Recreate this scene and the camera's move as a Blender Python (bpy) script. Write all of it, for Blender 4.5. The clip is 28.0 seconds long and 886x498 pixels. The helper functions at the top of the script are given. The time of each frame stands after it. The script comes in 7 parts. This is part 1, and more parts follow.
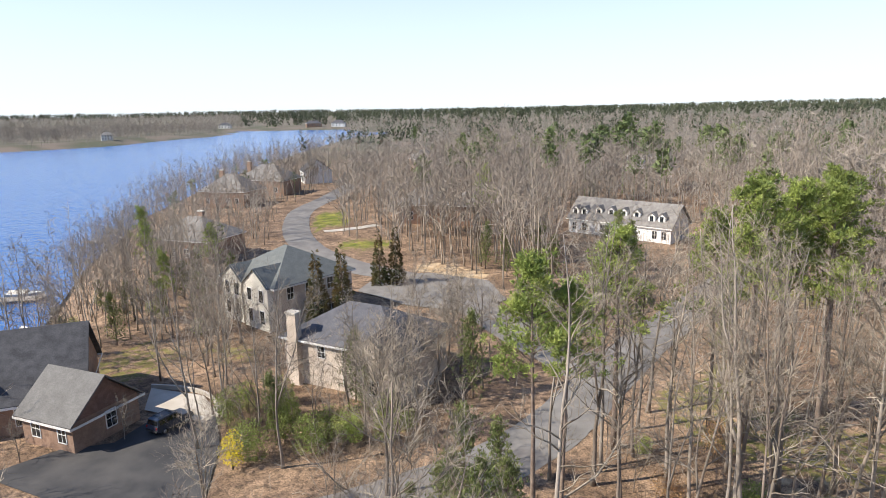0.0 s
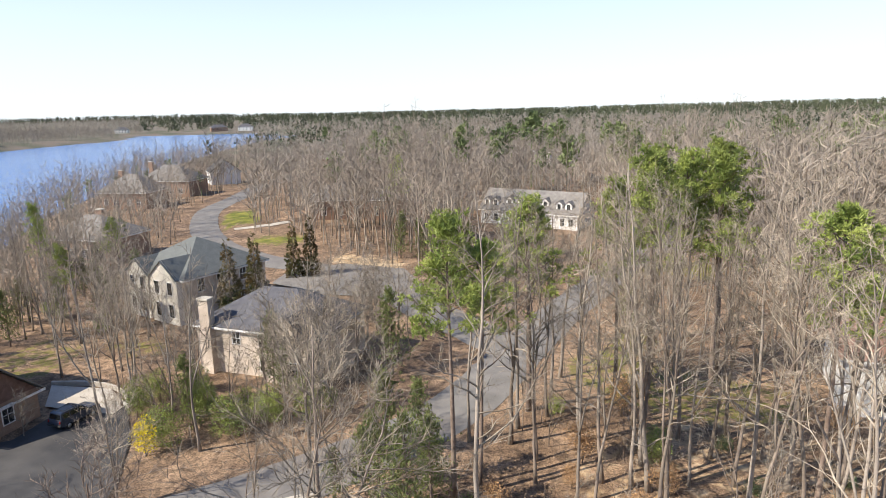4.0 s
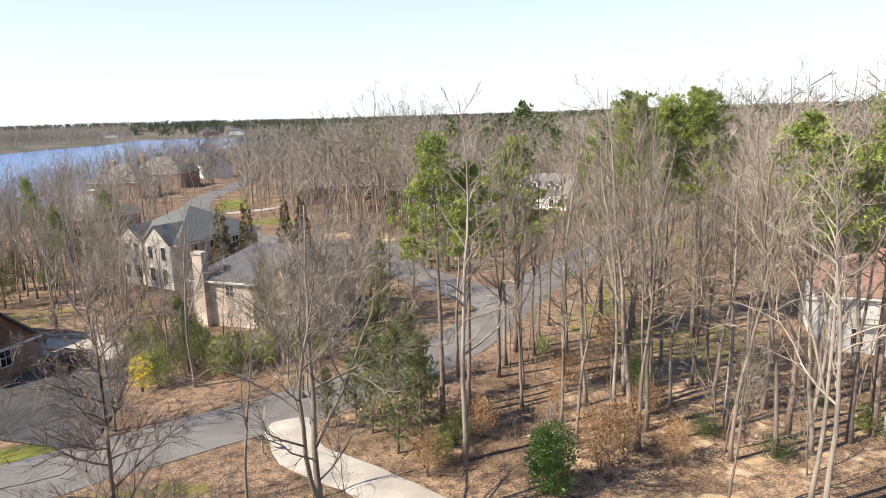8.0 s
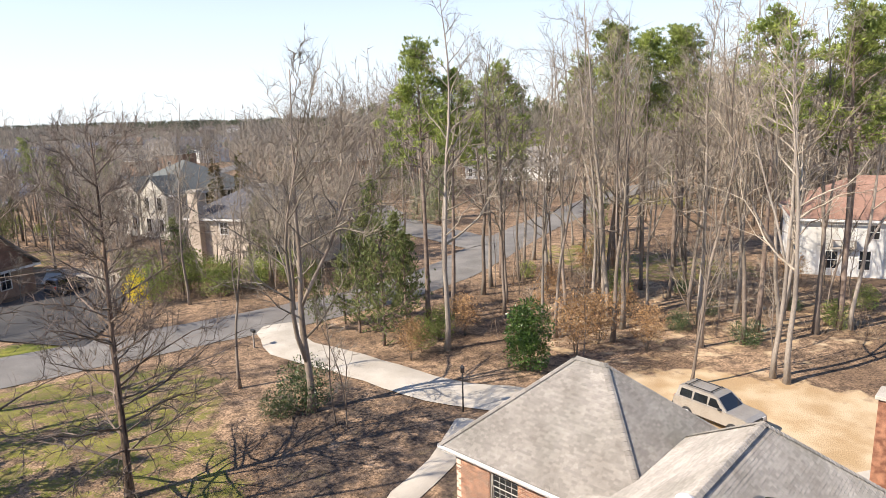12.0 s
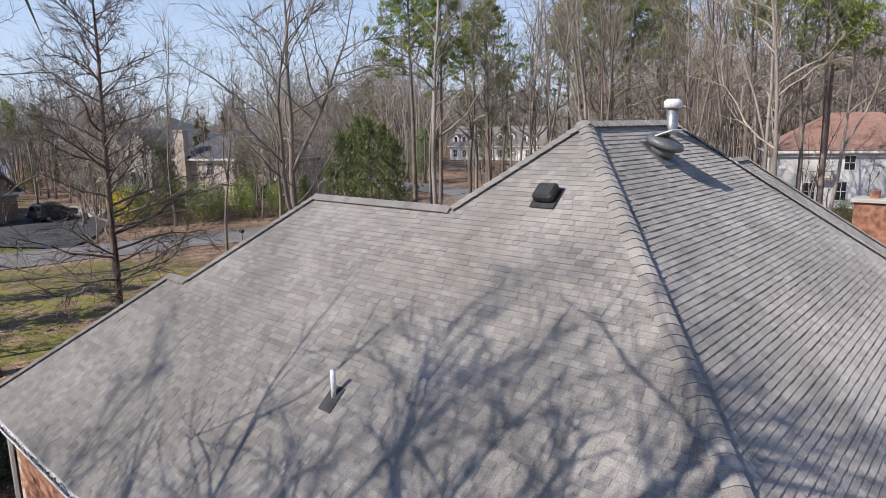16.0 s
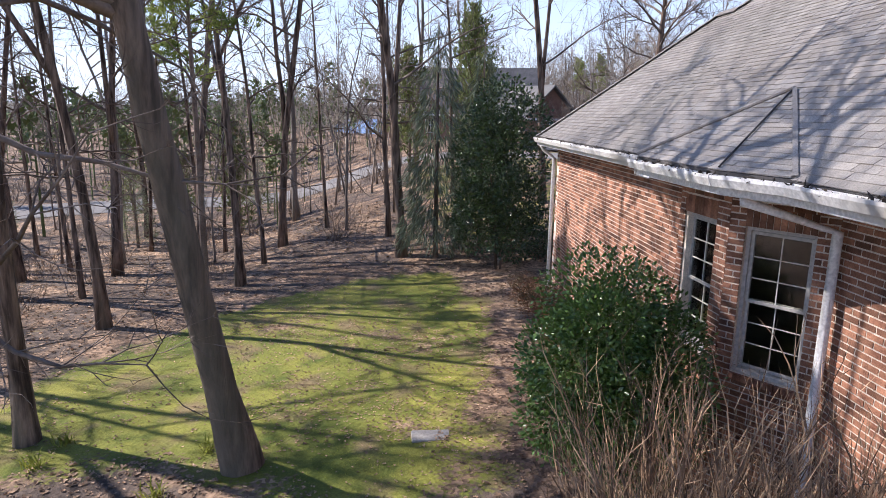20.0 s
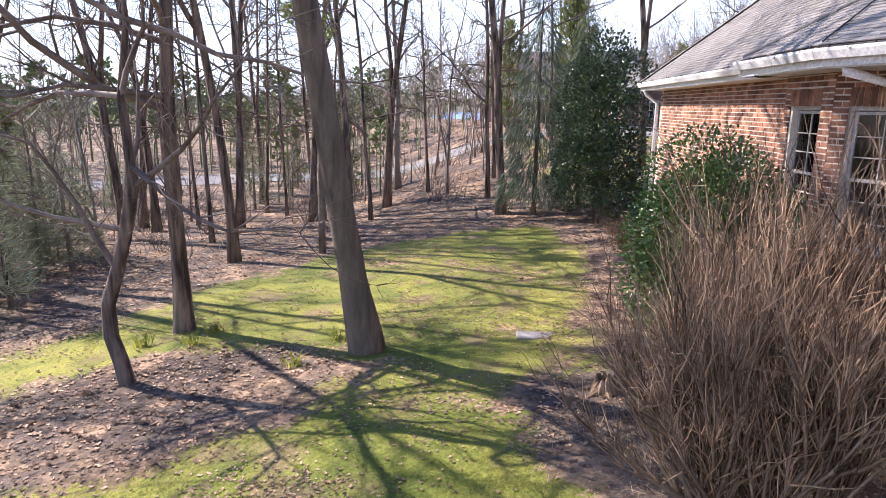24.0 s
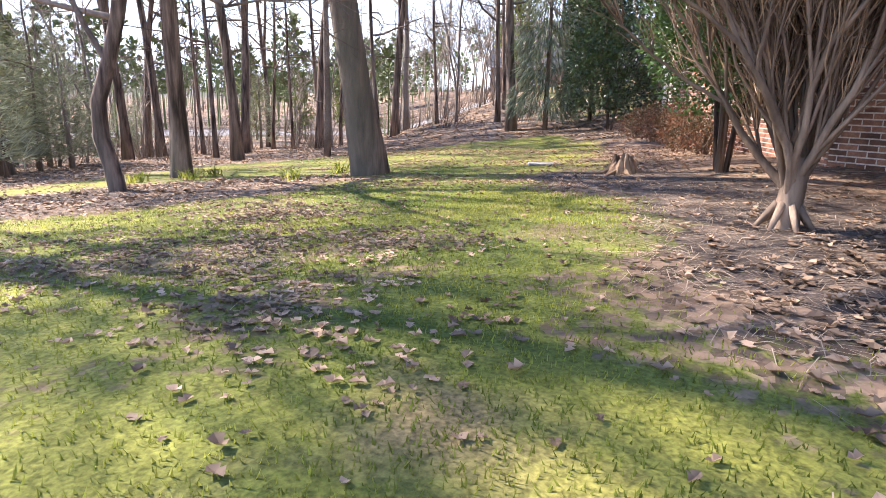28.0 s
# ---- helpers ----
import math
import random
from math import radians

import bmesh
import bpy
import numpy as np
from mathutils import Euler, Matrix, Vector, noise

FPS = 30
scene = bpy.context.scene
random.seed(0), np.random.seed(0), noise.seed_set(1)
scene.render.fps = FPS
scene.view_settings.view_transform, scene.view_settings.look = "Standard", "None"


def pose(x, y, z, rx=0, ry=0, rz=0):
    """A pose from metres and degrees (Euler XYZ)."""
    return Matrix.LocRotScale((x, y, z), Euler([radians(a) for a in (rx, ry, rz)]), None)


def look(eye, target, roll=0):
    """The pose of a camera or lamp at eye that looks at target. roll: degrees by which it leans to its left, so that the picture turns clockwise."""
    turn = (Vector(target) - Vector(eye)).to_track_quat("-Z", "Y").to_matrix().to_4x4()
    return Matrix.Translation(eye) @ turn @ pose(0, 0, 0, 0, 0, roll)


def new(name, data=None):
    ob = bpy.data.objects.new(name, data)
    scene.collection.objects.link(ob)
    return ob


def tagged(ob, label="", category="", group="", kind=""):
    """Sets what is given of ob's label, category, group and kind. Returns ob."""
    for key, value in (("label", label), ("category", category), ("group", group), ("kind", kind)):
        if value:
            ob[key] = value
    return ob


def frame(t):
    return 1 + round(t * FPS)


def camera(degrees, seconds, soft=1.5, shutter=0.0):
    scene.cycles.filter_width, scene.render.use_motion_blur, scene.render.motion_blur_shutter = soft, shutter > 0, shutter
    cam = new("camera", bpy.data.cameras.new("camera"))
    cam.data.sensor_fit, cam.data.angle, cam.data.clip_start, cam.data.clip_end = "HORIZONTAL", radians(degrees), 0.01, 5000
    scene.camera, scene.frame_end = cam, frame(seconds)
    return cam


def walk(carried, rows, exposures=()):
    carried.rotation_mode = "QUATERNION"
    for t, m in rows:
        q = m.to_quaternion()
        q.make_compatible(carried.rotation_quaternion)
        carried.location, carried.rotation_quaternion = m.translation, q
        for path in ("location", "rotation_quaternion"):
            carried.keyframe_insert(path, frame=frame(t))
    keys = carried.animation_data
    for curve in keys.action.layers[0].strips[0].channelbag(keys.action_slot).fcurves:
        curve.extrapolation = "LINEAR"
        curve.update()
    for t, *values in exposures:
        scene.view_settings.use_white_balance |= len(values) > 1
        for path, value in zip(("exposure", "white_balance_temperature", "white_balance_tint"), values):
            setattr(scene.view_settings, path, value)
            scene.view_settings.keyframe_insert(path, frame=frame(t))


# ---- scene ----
cam = camera(69.1, 28.0, soft=0.5)
METRES, EYE, TILT, LEAN, TURN = 34.0, 30.05, -12.2, 1.0, 0.0
ROWS = [
    (0.0, 0.0, 0.0, 0.0, 0.0, 0.0, -0.0),
    (0.5, 0.0001, -0.0013, 0.0003, -0.22, -0.01, 0.05),
    (1.0, 0.0002, -0.0021, 0.0004, -3.22, -0.02, 0.71),
    (1.5, -0.0007, -0.0032, 0.001, -5.87, -0.05, 1.31),
    (2.0, -0.0017, -0.0013, -0.0052, -6.85, -0.04, 1.54),
    (2.5, -0.0011, 0.0016, -0.0202, -7.25, 0.02, 1.69),
    (3.0, -0.0016, 0.0007, -0.0375, -7.39, 0.11, 1.76),
    (3.5, -0.0018, -0.0087, -0.0563, -7.46, 0.21, 1.8),
    (5.5, -0.0082, -0.0856, -0.1228, -7.95, 0.23, 2.11),
    (6.0, -0.0084, -0.0856, -0.1351, -8.13, 0.31, 2.18),
    (6.5, -0.0092, -0.0791, -0.1568, -8.19, 0.39, 2.22),
    (7.0, -0.0076, -0.0703, -0.1814, -8.28, 0.48, 2.3),
    (7.5, -0.006, -0.0644, -0.2056, -8.24, 0.58, 2.32),
    (8.0, -0.0047, -0.071, -0.2332, -8.2, 0.69, 2.32),
    (8.5, -0.0038, -0.0868, -0.2606, -8.12, 0.71, 2.33),
    (9.0, -0.002, -0.0963, -0.2856, -8.14, 0.71, 2.39),
    (9.5, 0.0015, -0.0926, -0.3088, -8.27, 0.75, 2.41),
    (10.0, 0.0064, -0.0847, -0.3295, -8.32, 0.76, 2.45),
    (10.5, 0.0085, -0.0843, -0.3523, -8.45, 0.8, 2.49),
    (11.0, 0.0074, -0.0995, -0.3786, -8.43, 0.8, 2.49),
    (11.5, 0.0071, -0.1181, -0.4047, -8.38, 0.8, 2.46),
    (12.0, 0.0076, -0.1223, -0.4272, -8.38, 0.72, 2.43),
    (12.5, 0.0083, -0.1168, -0.4506, -8.37, 0.74, 2.36),
    (14.5, 0.00342, -0.10747, -0.55091, -8.35, 0.9, 1.71),
    (15.0, -0.00208, -0.11891, -0.5816, -8.39, 1.16, 1.71),
    (15.5, -0.00811, -0.1291, -0.61181, -8.35, 1.43, 1.66),
    (16.0, -0.01166, -0.13047, -0.63697, -9.89, 1.52, 2.14),
    (16.5, -0.0135, -0.12808, -0.65951, -12.53, 1.34, 2.93),
    (17.0, -0.01473, -0.12556, -0.67948, -12.57, 1.13, 3.09),
    (17.5, -0.01548, -0.12464, -0.69543, -8.22, 0.98, 2.07),
    (18.0, -0.01777, -0.12393, -0.70946, 0.13, 0.62, -0.17),
    (18.5, -0.01861, -0.1237, -0.72254, 11.76, -0.27, -3.06),
    (19.0, -0.01796, -0.12374, -0.73691, 23.31, -1.21, -6.01),
    (19.5, -0.01589, -0.12167, -0.75463, 31.1, -1.92, -8.06),
    (20.0, -0.01367, -0.11565, -0.77634, 33.73, -2.33, -8.73),
    (20.5, -0.00993, -0.11396, -0.78817, 36.45, -2.82, -9.13),
    (21.0, -0.00498, -0.11869, -0.78945, 39.22, -3.35, -9.47),
    (21.5, -0.00089, -0.12628, -0.78923, 40.32, -3.59, -9.63),
    (23.5, 0.00215, -0.1439, -0.80595, 41.74, -4.06, -9.81),
    (24.0, 0.00142, -0.14103, -0.81567, 41.87, -4.15, -9.85),
    (24.5, 0.00255, -0.13829, -0.82627, 42.27, -4.22, -10.08),
    (25.0, 0.00398, -0.13637, -0.83736, 42.79, -4.29, -10.28),
    (25.5, 0.00489, -0.136, -0.84502, 43.05, -4.43, -10.42),
    (26.0, 0.00516, -0.13527, -0.85314, 42.87, -4.49, -10.5),
    (26.5, 0.00453, -0.13194, -0.86304, 42.77, -4.61, -10.33),
    (27.0, 0.00453, -0.12893, -0.87323, 42.69, -4.63, -10.31),
    (27.5, 0.00523, -0.12603, -0.88353, 42.67, -4.74, -10.37),
    (28.0, 0.00582, -0.12438, -0.89457, 42.66, -4.9, -10.35),
]
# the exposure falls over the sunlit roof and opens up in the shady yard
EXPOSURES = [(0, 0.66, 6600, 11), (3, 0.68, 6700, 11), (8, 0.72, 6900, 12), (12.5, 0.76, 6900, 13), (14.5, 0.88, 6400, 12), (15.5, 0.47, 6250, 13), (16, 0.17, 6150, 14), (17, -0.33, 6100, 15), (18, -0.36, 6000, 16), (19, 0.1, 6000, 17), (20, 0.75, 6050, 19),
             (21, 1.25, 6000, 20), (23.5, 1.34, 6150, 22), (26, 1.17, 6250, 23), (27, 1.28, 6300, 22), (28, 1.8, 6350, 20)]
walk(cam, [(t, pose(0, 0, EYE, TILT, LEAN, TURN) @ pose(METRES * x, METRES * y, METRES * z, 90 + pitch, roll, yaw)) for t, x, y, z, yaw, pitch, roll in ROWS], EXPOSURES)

# ---------------------------------------------------------------- light
SUN_WAY = Vector((0.745, 0.20, -0.637)).normalized()
world = bpy.data.worlds.new("sky")
scene.world = world
world.use_nodes = True
wn = world.node_tree.nodes
wl = world.node_tree.links
sky = wn.new("ShaderNodeTexSky")
sky.sky_type = "NISHITA"
sky.sun_disc = False
sky.sun_elevation = math.asin(-SUN_WAY.z)
sky.sun_rotation = math.atan2(-SUN_WAY.x, -SUN_WAY.y)
sky.air_density, sky.dust_density, sky.ozone_density = 1.0, 0.0, 2.5
wn["Background"].inputs["Strength"].default_value = 0.112
haze = wn.new("ShaderNodeMix")
haze.data_type = "RGBA"
up_z, fall = wn.new("ShaderNodeSeparateXYZ"), wn.new("ShaderNodeMapRange")
sky_way = wn.new("ShaderNodeTexCoord")
wl.new(sky_way.outputs["Generated"], up_z.inputs[0])
wl.new(up_z.outputs["Z"], fall.inputs["Value"])
for key, val in (("From Min", 0.04), ("From Max", 0.42), ("To Min", 0.85), ("To Max", 0.0)):
    fall.inputs[key].default_value = val
wl.new(fall.outputs[0], haze.inputs[0])
haze.inputs[7].default_value = (5.3, 6.1, 7.0, 1)      # pale haze glow mixed into the sky colour, strongest near the horizon
tint = wn.new("ShaderNodeMix")
tint.data_type, tint.blend_type = "RGBA", "MULTIPLY"
tint.inputs[0].default_value = 1.0
tint.inputs[7].default_value = (0.93, 0.98, 1.10, 1)
wl.new(sky.outputs[0], tint.inputs[6])
wl.new(tint.outputs[2], haze.inputs[6])
wl.new(haze.outputs[2], wn["Background"].inputs["Color"])
sun = new("sun", bpy.data.lights.new("sun", "SUN"))
sun.data.energy, sun.data.angle, sun.data.color = 5.0, radians(0.5), (1.0, 0.93, 0.82)
sun.matrix_world = look((0, 0, 60), Vector((0, 0, 60)) + SUN_WAY)

# ---------------------------------------------------------------- materials
MATS = {}


def surf(name, a, b, scale=3.0, rough=0.8, bump=0.3, fine=40.0, stain=None, stain_scale=0.4, metal=0.0, rand=0.0, island=0.0, spec=0.4, coat=0.0, thin=0.0, stretch=1.0, grit=0.0):
    """A surface whose colour drifts from a to b at the scale, with fine grain, large stains and relief."""
    if name in MATS:
        return MATS[name]
    m = bpy.data.materials.new(name)
    m.use_nodes = True
    n, l = m.node_tree.nodes, m.node_tree.links
    bs = n["Principled BSDF"]
    tc = n.new("ShaderNodeTexCoord")
    mp = n.new("ShaderNodeMapping")
    mp.inputs["Scale"].default_value = (1, 1, stretch)
    l.new(tc.outputs["Object"], mp.inputs["Vector"])

    def noise_at(s, detail=4.0):
        t = n.new("ShaderNodeTexNoise")
        t.inputs["Scale"].default_value, t.inputs["Detail"].default_value = s, detail
        l.new(mp.outputs[0], t.inputs["Vector"])
        return t.outputs["Fac"]

    def mix(f, c, d, kind="MIX"):
        x = n.new("ShaderNodeMix")
        x.data_type, x.blend_type = "RGBA", kind
        for s, v in ((x.inputs[0], f), (x.inputs[6], c), (x.inputs[7], d)):
            if isinstance(v, (int, float)):
                s.default_value = v
            elif isinstance(v, tuple):
                s.default_value = (*v, 1)
            else:
                l.new(v, s)
        return x.outputs[2]

    def curve(v, lo, hi, o0=0.0, o1=1.0):
        r = n.new("ShaderNodeMapRange")
        for k, x in zip(("From Min", "From Max", "To Min", "To Max"), (lo, hi, o0, o1)):
            r.inputs[k].default_value = x
        l.new(v, r.inputs["Value"])
        return r.outputs[0]

    col = mix(curve(noise_at(scale), 0.35, 0.65), a, b)
    col = mix(0.5, col, mix(curve(noise_at(fine, 2.0), 0.3, 0.7), (0.55, 0.55, 0.55), (1.3, 1.3, 1.3)), "MULTIPLY")
    if stain:
        col = mix(curve(noise_at(stain_scale), 0.5, 0.68, 0.0, 0.8), col, stain)
    if rand:
        oi = n.new("ShaderNodeObjectInfo")
        h = curve(oi.outputs["Random"], 0, 1, 1 - rand, 1 + rand)
        g3 = n.new("ShaderNodeCombineXYZ")
        for k in range(3):
            l.new(h, g3.inputs[k])
        col = mix(1.0, col, g3.outputs[0], "MULTIPLY")
    if island:
        ge = n.new("ShaderNodeNewGeometry")
        h = curve(ge.outputs["Random Per Island"], 0, 1, 1 - island, 1 + island)
        g3 = n.new("ShaderNodeCombineXYZ")
        for k in range(3):
            l.new(h, g3.inputs[k])
        col = mix(1.0, col, g3.outputs[0], "MULTIPLY")
    l.new(col, bs.inputs["Base Color"])
    bs.inputs["Roughness"].default_value, bs.inputs["Metallic"].default_value = rough, metal
    bs.inputs["Specular IOR Level"].default_value = spec
    bs.inputs["Coat Weight"].default_value = coat
    if "Diffuse Roughness" in bs.inputs:
        bs.inputs["Diffuse Roughness"].default_value = grit
    if thin:
        bs.inputs["Subsurface Weight"].default_value = 0.0
        tr = n.new("ShaderNodeBsdfTranslucent")
        l.new(col, tr.inputs["Color"])
        ms = n.new("ShaderNodeMixShader")
        ms.inputs[0].default_value = thin
        l.new(bs.outputs[0], ms.inputs[1])
        l.new(tr.outputs[0], ms.inputs[2])
        l.new(ms.outputs[0], n["Material Output"].inputs["Surface"])
    if bump:
        bp = n.new("ShaderNodeBump")
        bp.inputs["Strength"].default_value, bp.inputs["Distance"].default_value = bump, 0.02
        l.new(noise_at(fine, 3.0), bp.inputs["Height"])
        l.new(bp.outputs[0], bs.inputs["Normal"])
    MATS[name] = m
    return m


bark = surf("bark", (0.16, 0.125, 0.098), (0.31, 0.255, 0.21), 1.6, 0.9, 0.9, 30, (0.17, 0.17, 0.13), 0.5, rand=0.22, stretch=0.2)
bark_pale = surf("bark_pale", (0.20, 0.17, 0.142), (0.41, 0.355, 0.30), 1.0, 0.9, 0.8, 26, (0.24, 0.22, 0.18), 0.4, rand=0.2, stretch=0.25)
bark_dark = surf("bark_dark", (0.045, 0.03, 0.022), (0.28, 0.20, 0.15), 9.0, 0.95, 1.0, 42, (0.155, 0.14, 0.105), 0.9, stretch=0.12)
twig = surf("twig", (0.175, 0.146, 0.115), (0.44, 0.375, 0.295), 0.7, 0.9, 0, 9, rand=0.32)
stem_brown = surf("stem_brown", (0.09, 0.058, 0.038), (0.36, 0.26, 0.18), 3.0, 0.85, 0.4, 30, stretch=0.3)
twig_near = surf("twig_near", (0.11, 0.082, 0.065), (0.26, 0.205, 0.165), 2.0, 0.9, 0, 20, island=0.25)
pine_bark = surf("pine_bark", (0.16, 0.115, 0.09), (0.27, 0.21, 0.17), 1.5, 0.95, 0.9, 14, rand=0.15)
needles = surf("needles", (0.16, 0.215, 0.05), (0.37, 0.42, 0.11), 0.6, 0.6, 0, 6, rand=0.2, island=0.3, thin=0.25)
needles_dull = surf("needles_dull", (0.115, 0.15, 0.05), (0.22, 0.24, 0.085), 0.6, 0.7, 0, 6, rand=0.2, island=0.3, thin=0.2)
cypress_leaf = surf("cypress_leaf", (0.05, 0.065, 0.02), (0.14, 0.09, 0.035), 0.5, 0.8, 0, 6, rand=0.3, island=0.3, thin=0.15)
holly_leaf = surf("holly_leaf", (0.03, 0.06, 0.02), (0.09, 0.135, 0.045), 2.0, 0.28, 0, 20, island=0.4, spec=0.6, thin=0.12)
# holly_leaf's green painted brighter, as if sunlit, for the magnolia and bay holly
holly_lit = surf("lit_evergreen_leaf", (0.045, 0.105, 0.018), (0.135, 0.22, 0.05), 2.0, 0.3, 0, 20, island=0.35, spec=0.6, thin=0.2)
weeping_leaf = surf("weeping_leaf", (0.13, 0.16, 0.10), (0.26, 0.29, 0.185), 0.8, 0.8, 0, 6, island=0.35, thin=0.2)
cedar_leaf = surf("cedar_leaf", (0.19, 0.21, 0.12), (0.34, 0.35, 0.22), 0.8, 0.8, 0, 6, rand=0.2, island=0.35, thin=0.15)
oak_leaf = surf("dry_oak_leaf", (0.36, 0.21, 0.10), (0.52, 0.33, 0.17), 2.0, 0.8, 0, 10, island=0.3, thin=0.25)
forsythia_flower = surf("forsythia_flower", (0.75, 0.58, 0.02), (0.85, 0.7, 0.05), 2.0, 0.7, 0, 10, island=0.2, thin=0.2)
litter = surf("leaf_litter", (0.17, 0.105, 0.06), (0.52, 0.355, 0.225), 3.0, 0.75, 0, 20, island=0.45, thin=0.1)
straw = surf("pine_straw", (0.30, 0.21, 0.13), (0.50, 0.39, 0.27), 3.0, 0.8, 0, 20, island=0.4)
blade = surf("grass_blade", (0.16, 0.20, 0.032), (0.42, 0.41, 0.08), 1.2, 0.7, 0, 8, island=0.3, thin=0.5, spec=0.15)
shoot = surf("shoot", (0.09, 0.056, 0.034), (0.47, 0.315, 0.19), 3.0, 0.85, 0, 20, island=0.65)

asphalt = surf("asphalt", (0.175, 0.165, 0.152), (0.24, 0.226, 0.208), 0.5, 0.9, 0.5, 60, (0.17, 0.155, 0.145), 0.15)
asphalt_dark = surf("asphalt_dark", (0.04, 0.04, 0.042), (0.065, 0.063, 0.062), 0.5, 0.85, 0.4, 60, (0.09, 0.085, 0.08), 0.2)
concrete = surf("concrete", (0.44, 0.395, 0.33), (0.56, 0.515, 0.445), 0.6, 0.85, 0.3, 40, (0.42, 0.37, 0.30), 0.25)
brick_red = surf("brick_red", (0.155, 0.066, 0.04), (0.37, 0.178, 0.105), 5.0, 0.85, 0.4, 60, island=0.5, rand=0.12)
brick_part = surf("brick_single", (0.155, 0.066, 0.04), (0.37, 0.178, 0.105), 5.0, 0.85, 0.4, 60, rand=0.5)
mortar = surf("mortar", (0.58, 0.50, 0.41), (0.70, 0.61, 0.51), 4.0, 0.95, 0.4, 60)
shingle = surf("shingle", (0.285, 0.26, 0.23), (0.385, 0.355, 0.32), 0.8, 0.92, 0.5, 70, (0.25, 0.235, 0.205), 0.5, island=0.15, rand=0.05, grit=1.0)
shingle_part = surf("shingle_single", (0.285, 0.26, 0.23), (0.385, 0.355, 0.32), 0.8, 0.92, 0.5, 70, (0.25, 0.235, 0.205), 0.5, rand=0.15, grit=1.0)
underlay = surf("roof_underlay", (0.11, 0.105, 0.10), (0.16, 0.15, 0.145), 1.5, 0.95, 0.3, 30)
white_paint = surf("white_paint", (0.74, 0.73, 0.71), (0.82, 0.81, 0.79), 1.2, 0.5, 0.1, 30, (0.6, 0.57, 0.52), 0.5)
# pale window trim with the eave's shade put into its colour
shaded_trim = surf("shaded_window_trim", (0.44, 0.41, 0.37), (0.55, 0.52, 0.47), 1.2, 0.5, 0.1, 30)
cream = surf("cream_trim", (0.62, 0.58, 0.50), (0.72, 0.68, 0.60), 1.2, 0.6, 0.1, 30)
grey_metal = surf("grey_metal", (0.33, 0.34, 0.34), (0.45, 0.46, 0.46), 3.0, 0.45, 0.1, 30, metal=0.7)
vent_metal = surf("vent_metal", (0.12, 0.125, 0.125), (0.2, 0.205, 0.2), 3.0, 0.5, 0.1, 30, metal=0.3)
black_vent = surf("black_vent", (0.02, 0.02, 0.02), (0.045, 0.045, 0.045), 5.0, 0.6, 0.2, 30)
rubber = surf("rubber", (0.02, 0.02, 0.02), (0.035, 0.035, 0.035), 5.0, 0.8, 0.2, 30)
stone_mat = surf("stone", (0.27, 0.25, 0.22), (0.38, 0.36, 0.32), 5.0, 0.85, 0.4, 30)
wood_grey = surf("weathered_wood", (0.30, 0.26, 0.22), (0.42, 0.38, 0.33), 2.0, 0.85, 0.4, 25, rand=0.15)


def glass_mat(name, tint=(0.02, 0.025, 0.03), rough=0.05):
    m = bpy.data.materials.new(name)
    m.use_nodes = True
    bs = m.node_tree.nodes["Principled BSDF"]
    bs.inputs["Base Color"].default_value = (*tint, 1)
    bs.inputs["Roughness"].default_value = rough
    bs.inputs["Specular IOR Level"].default_value = 0.8
    return m


pane_dark = glass_mat("window_glass")
car_glass = glass_mat("car_glass", (0.012, 0.014, 0.016), 0.04)


def clear_glass():
    m = bpy.data.materials.new("clear_glass")
    m.use_nodes = True
    n, l = m.node_tree.nodes, m.node_tree.links
    n.remove(n["Principled BSDF"])
    a, b, mx, lw = n.new("ShaderNodeBsdfTransparent"), n.new("ShaderNodeBsdfGlossy"), n.new("ShaderNodeMixShader"), n.new("ShaderNodeFresnel")
    a.inputs["Color"].default_value = (0.8, 0.83, 0.82, 1)
    b.inputs["Roughness"].default_value = 0.02
    lw.inputs["IOR"].default_value = 1.6
    l.new(lw.outputs[0], mx.inputs[0])
    l.new(a.outputs[0], mx.inputs[1])
    l.new(b.outputs[0], mx.inputs[2])
    l.new(mx.outputs[0], n["Material Output"].inputs["Surface"])
    return m


pane_clear = clear_glass()


def water_mat():
    m = bpy.data.materials.new("lake_water")
    m.use_nodes = True
    n, l = m.node_tree.nodes, m.node_tree.links
    bs = n["Principled BSDF"]
    bs.inputs["Base Color"].default_value = (0.04, 0.125, 0.34, 1)
    bs.inputs["Roughness"].default_value = 0.18
    bs.inputs["Specular IOR Level"].default_value = 0.22
    tc, t, bp = n.new("ShaderNodeTexCoord"), n.new("ShaderNodeTexNoise"), n.new("ShaderNodeBump")
    t.inputs["Scale"].default_value, t.inputs["Detail"].default_value = 0.35, 6
    bp.inputs["Strength"].default_value, bp.inputs["Distance"].default_value = 1.0, 0.7
    l.new(tc.outputs["Object"], t.inputs["Vector"])
    l.new(t.outputs["Fac"], bp.inputs["Height"])
    l.new(bp.outputs[0], bs.inputs["Normal"])
    return m


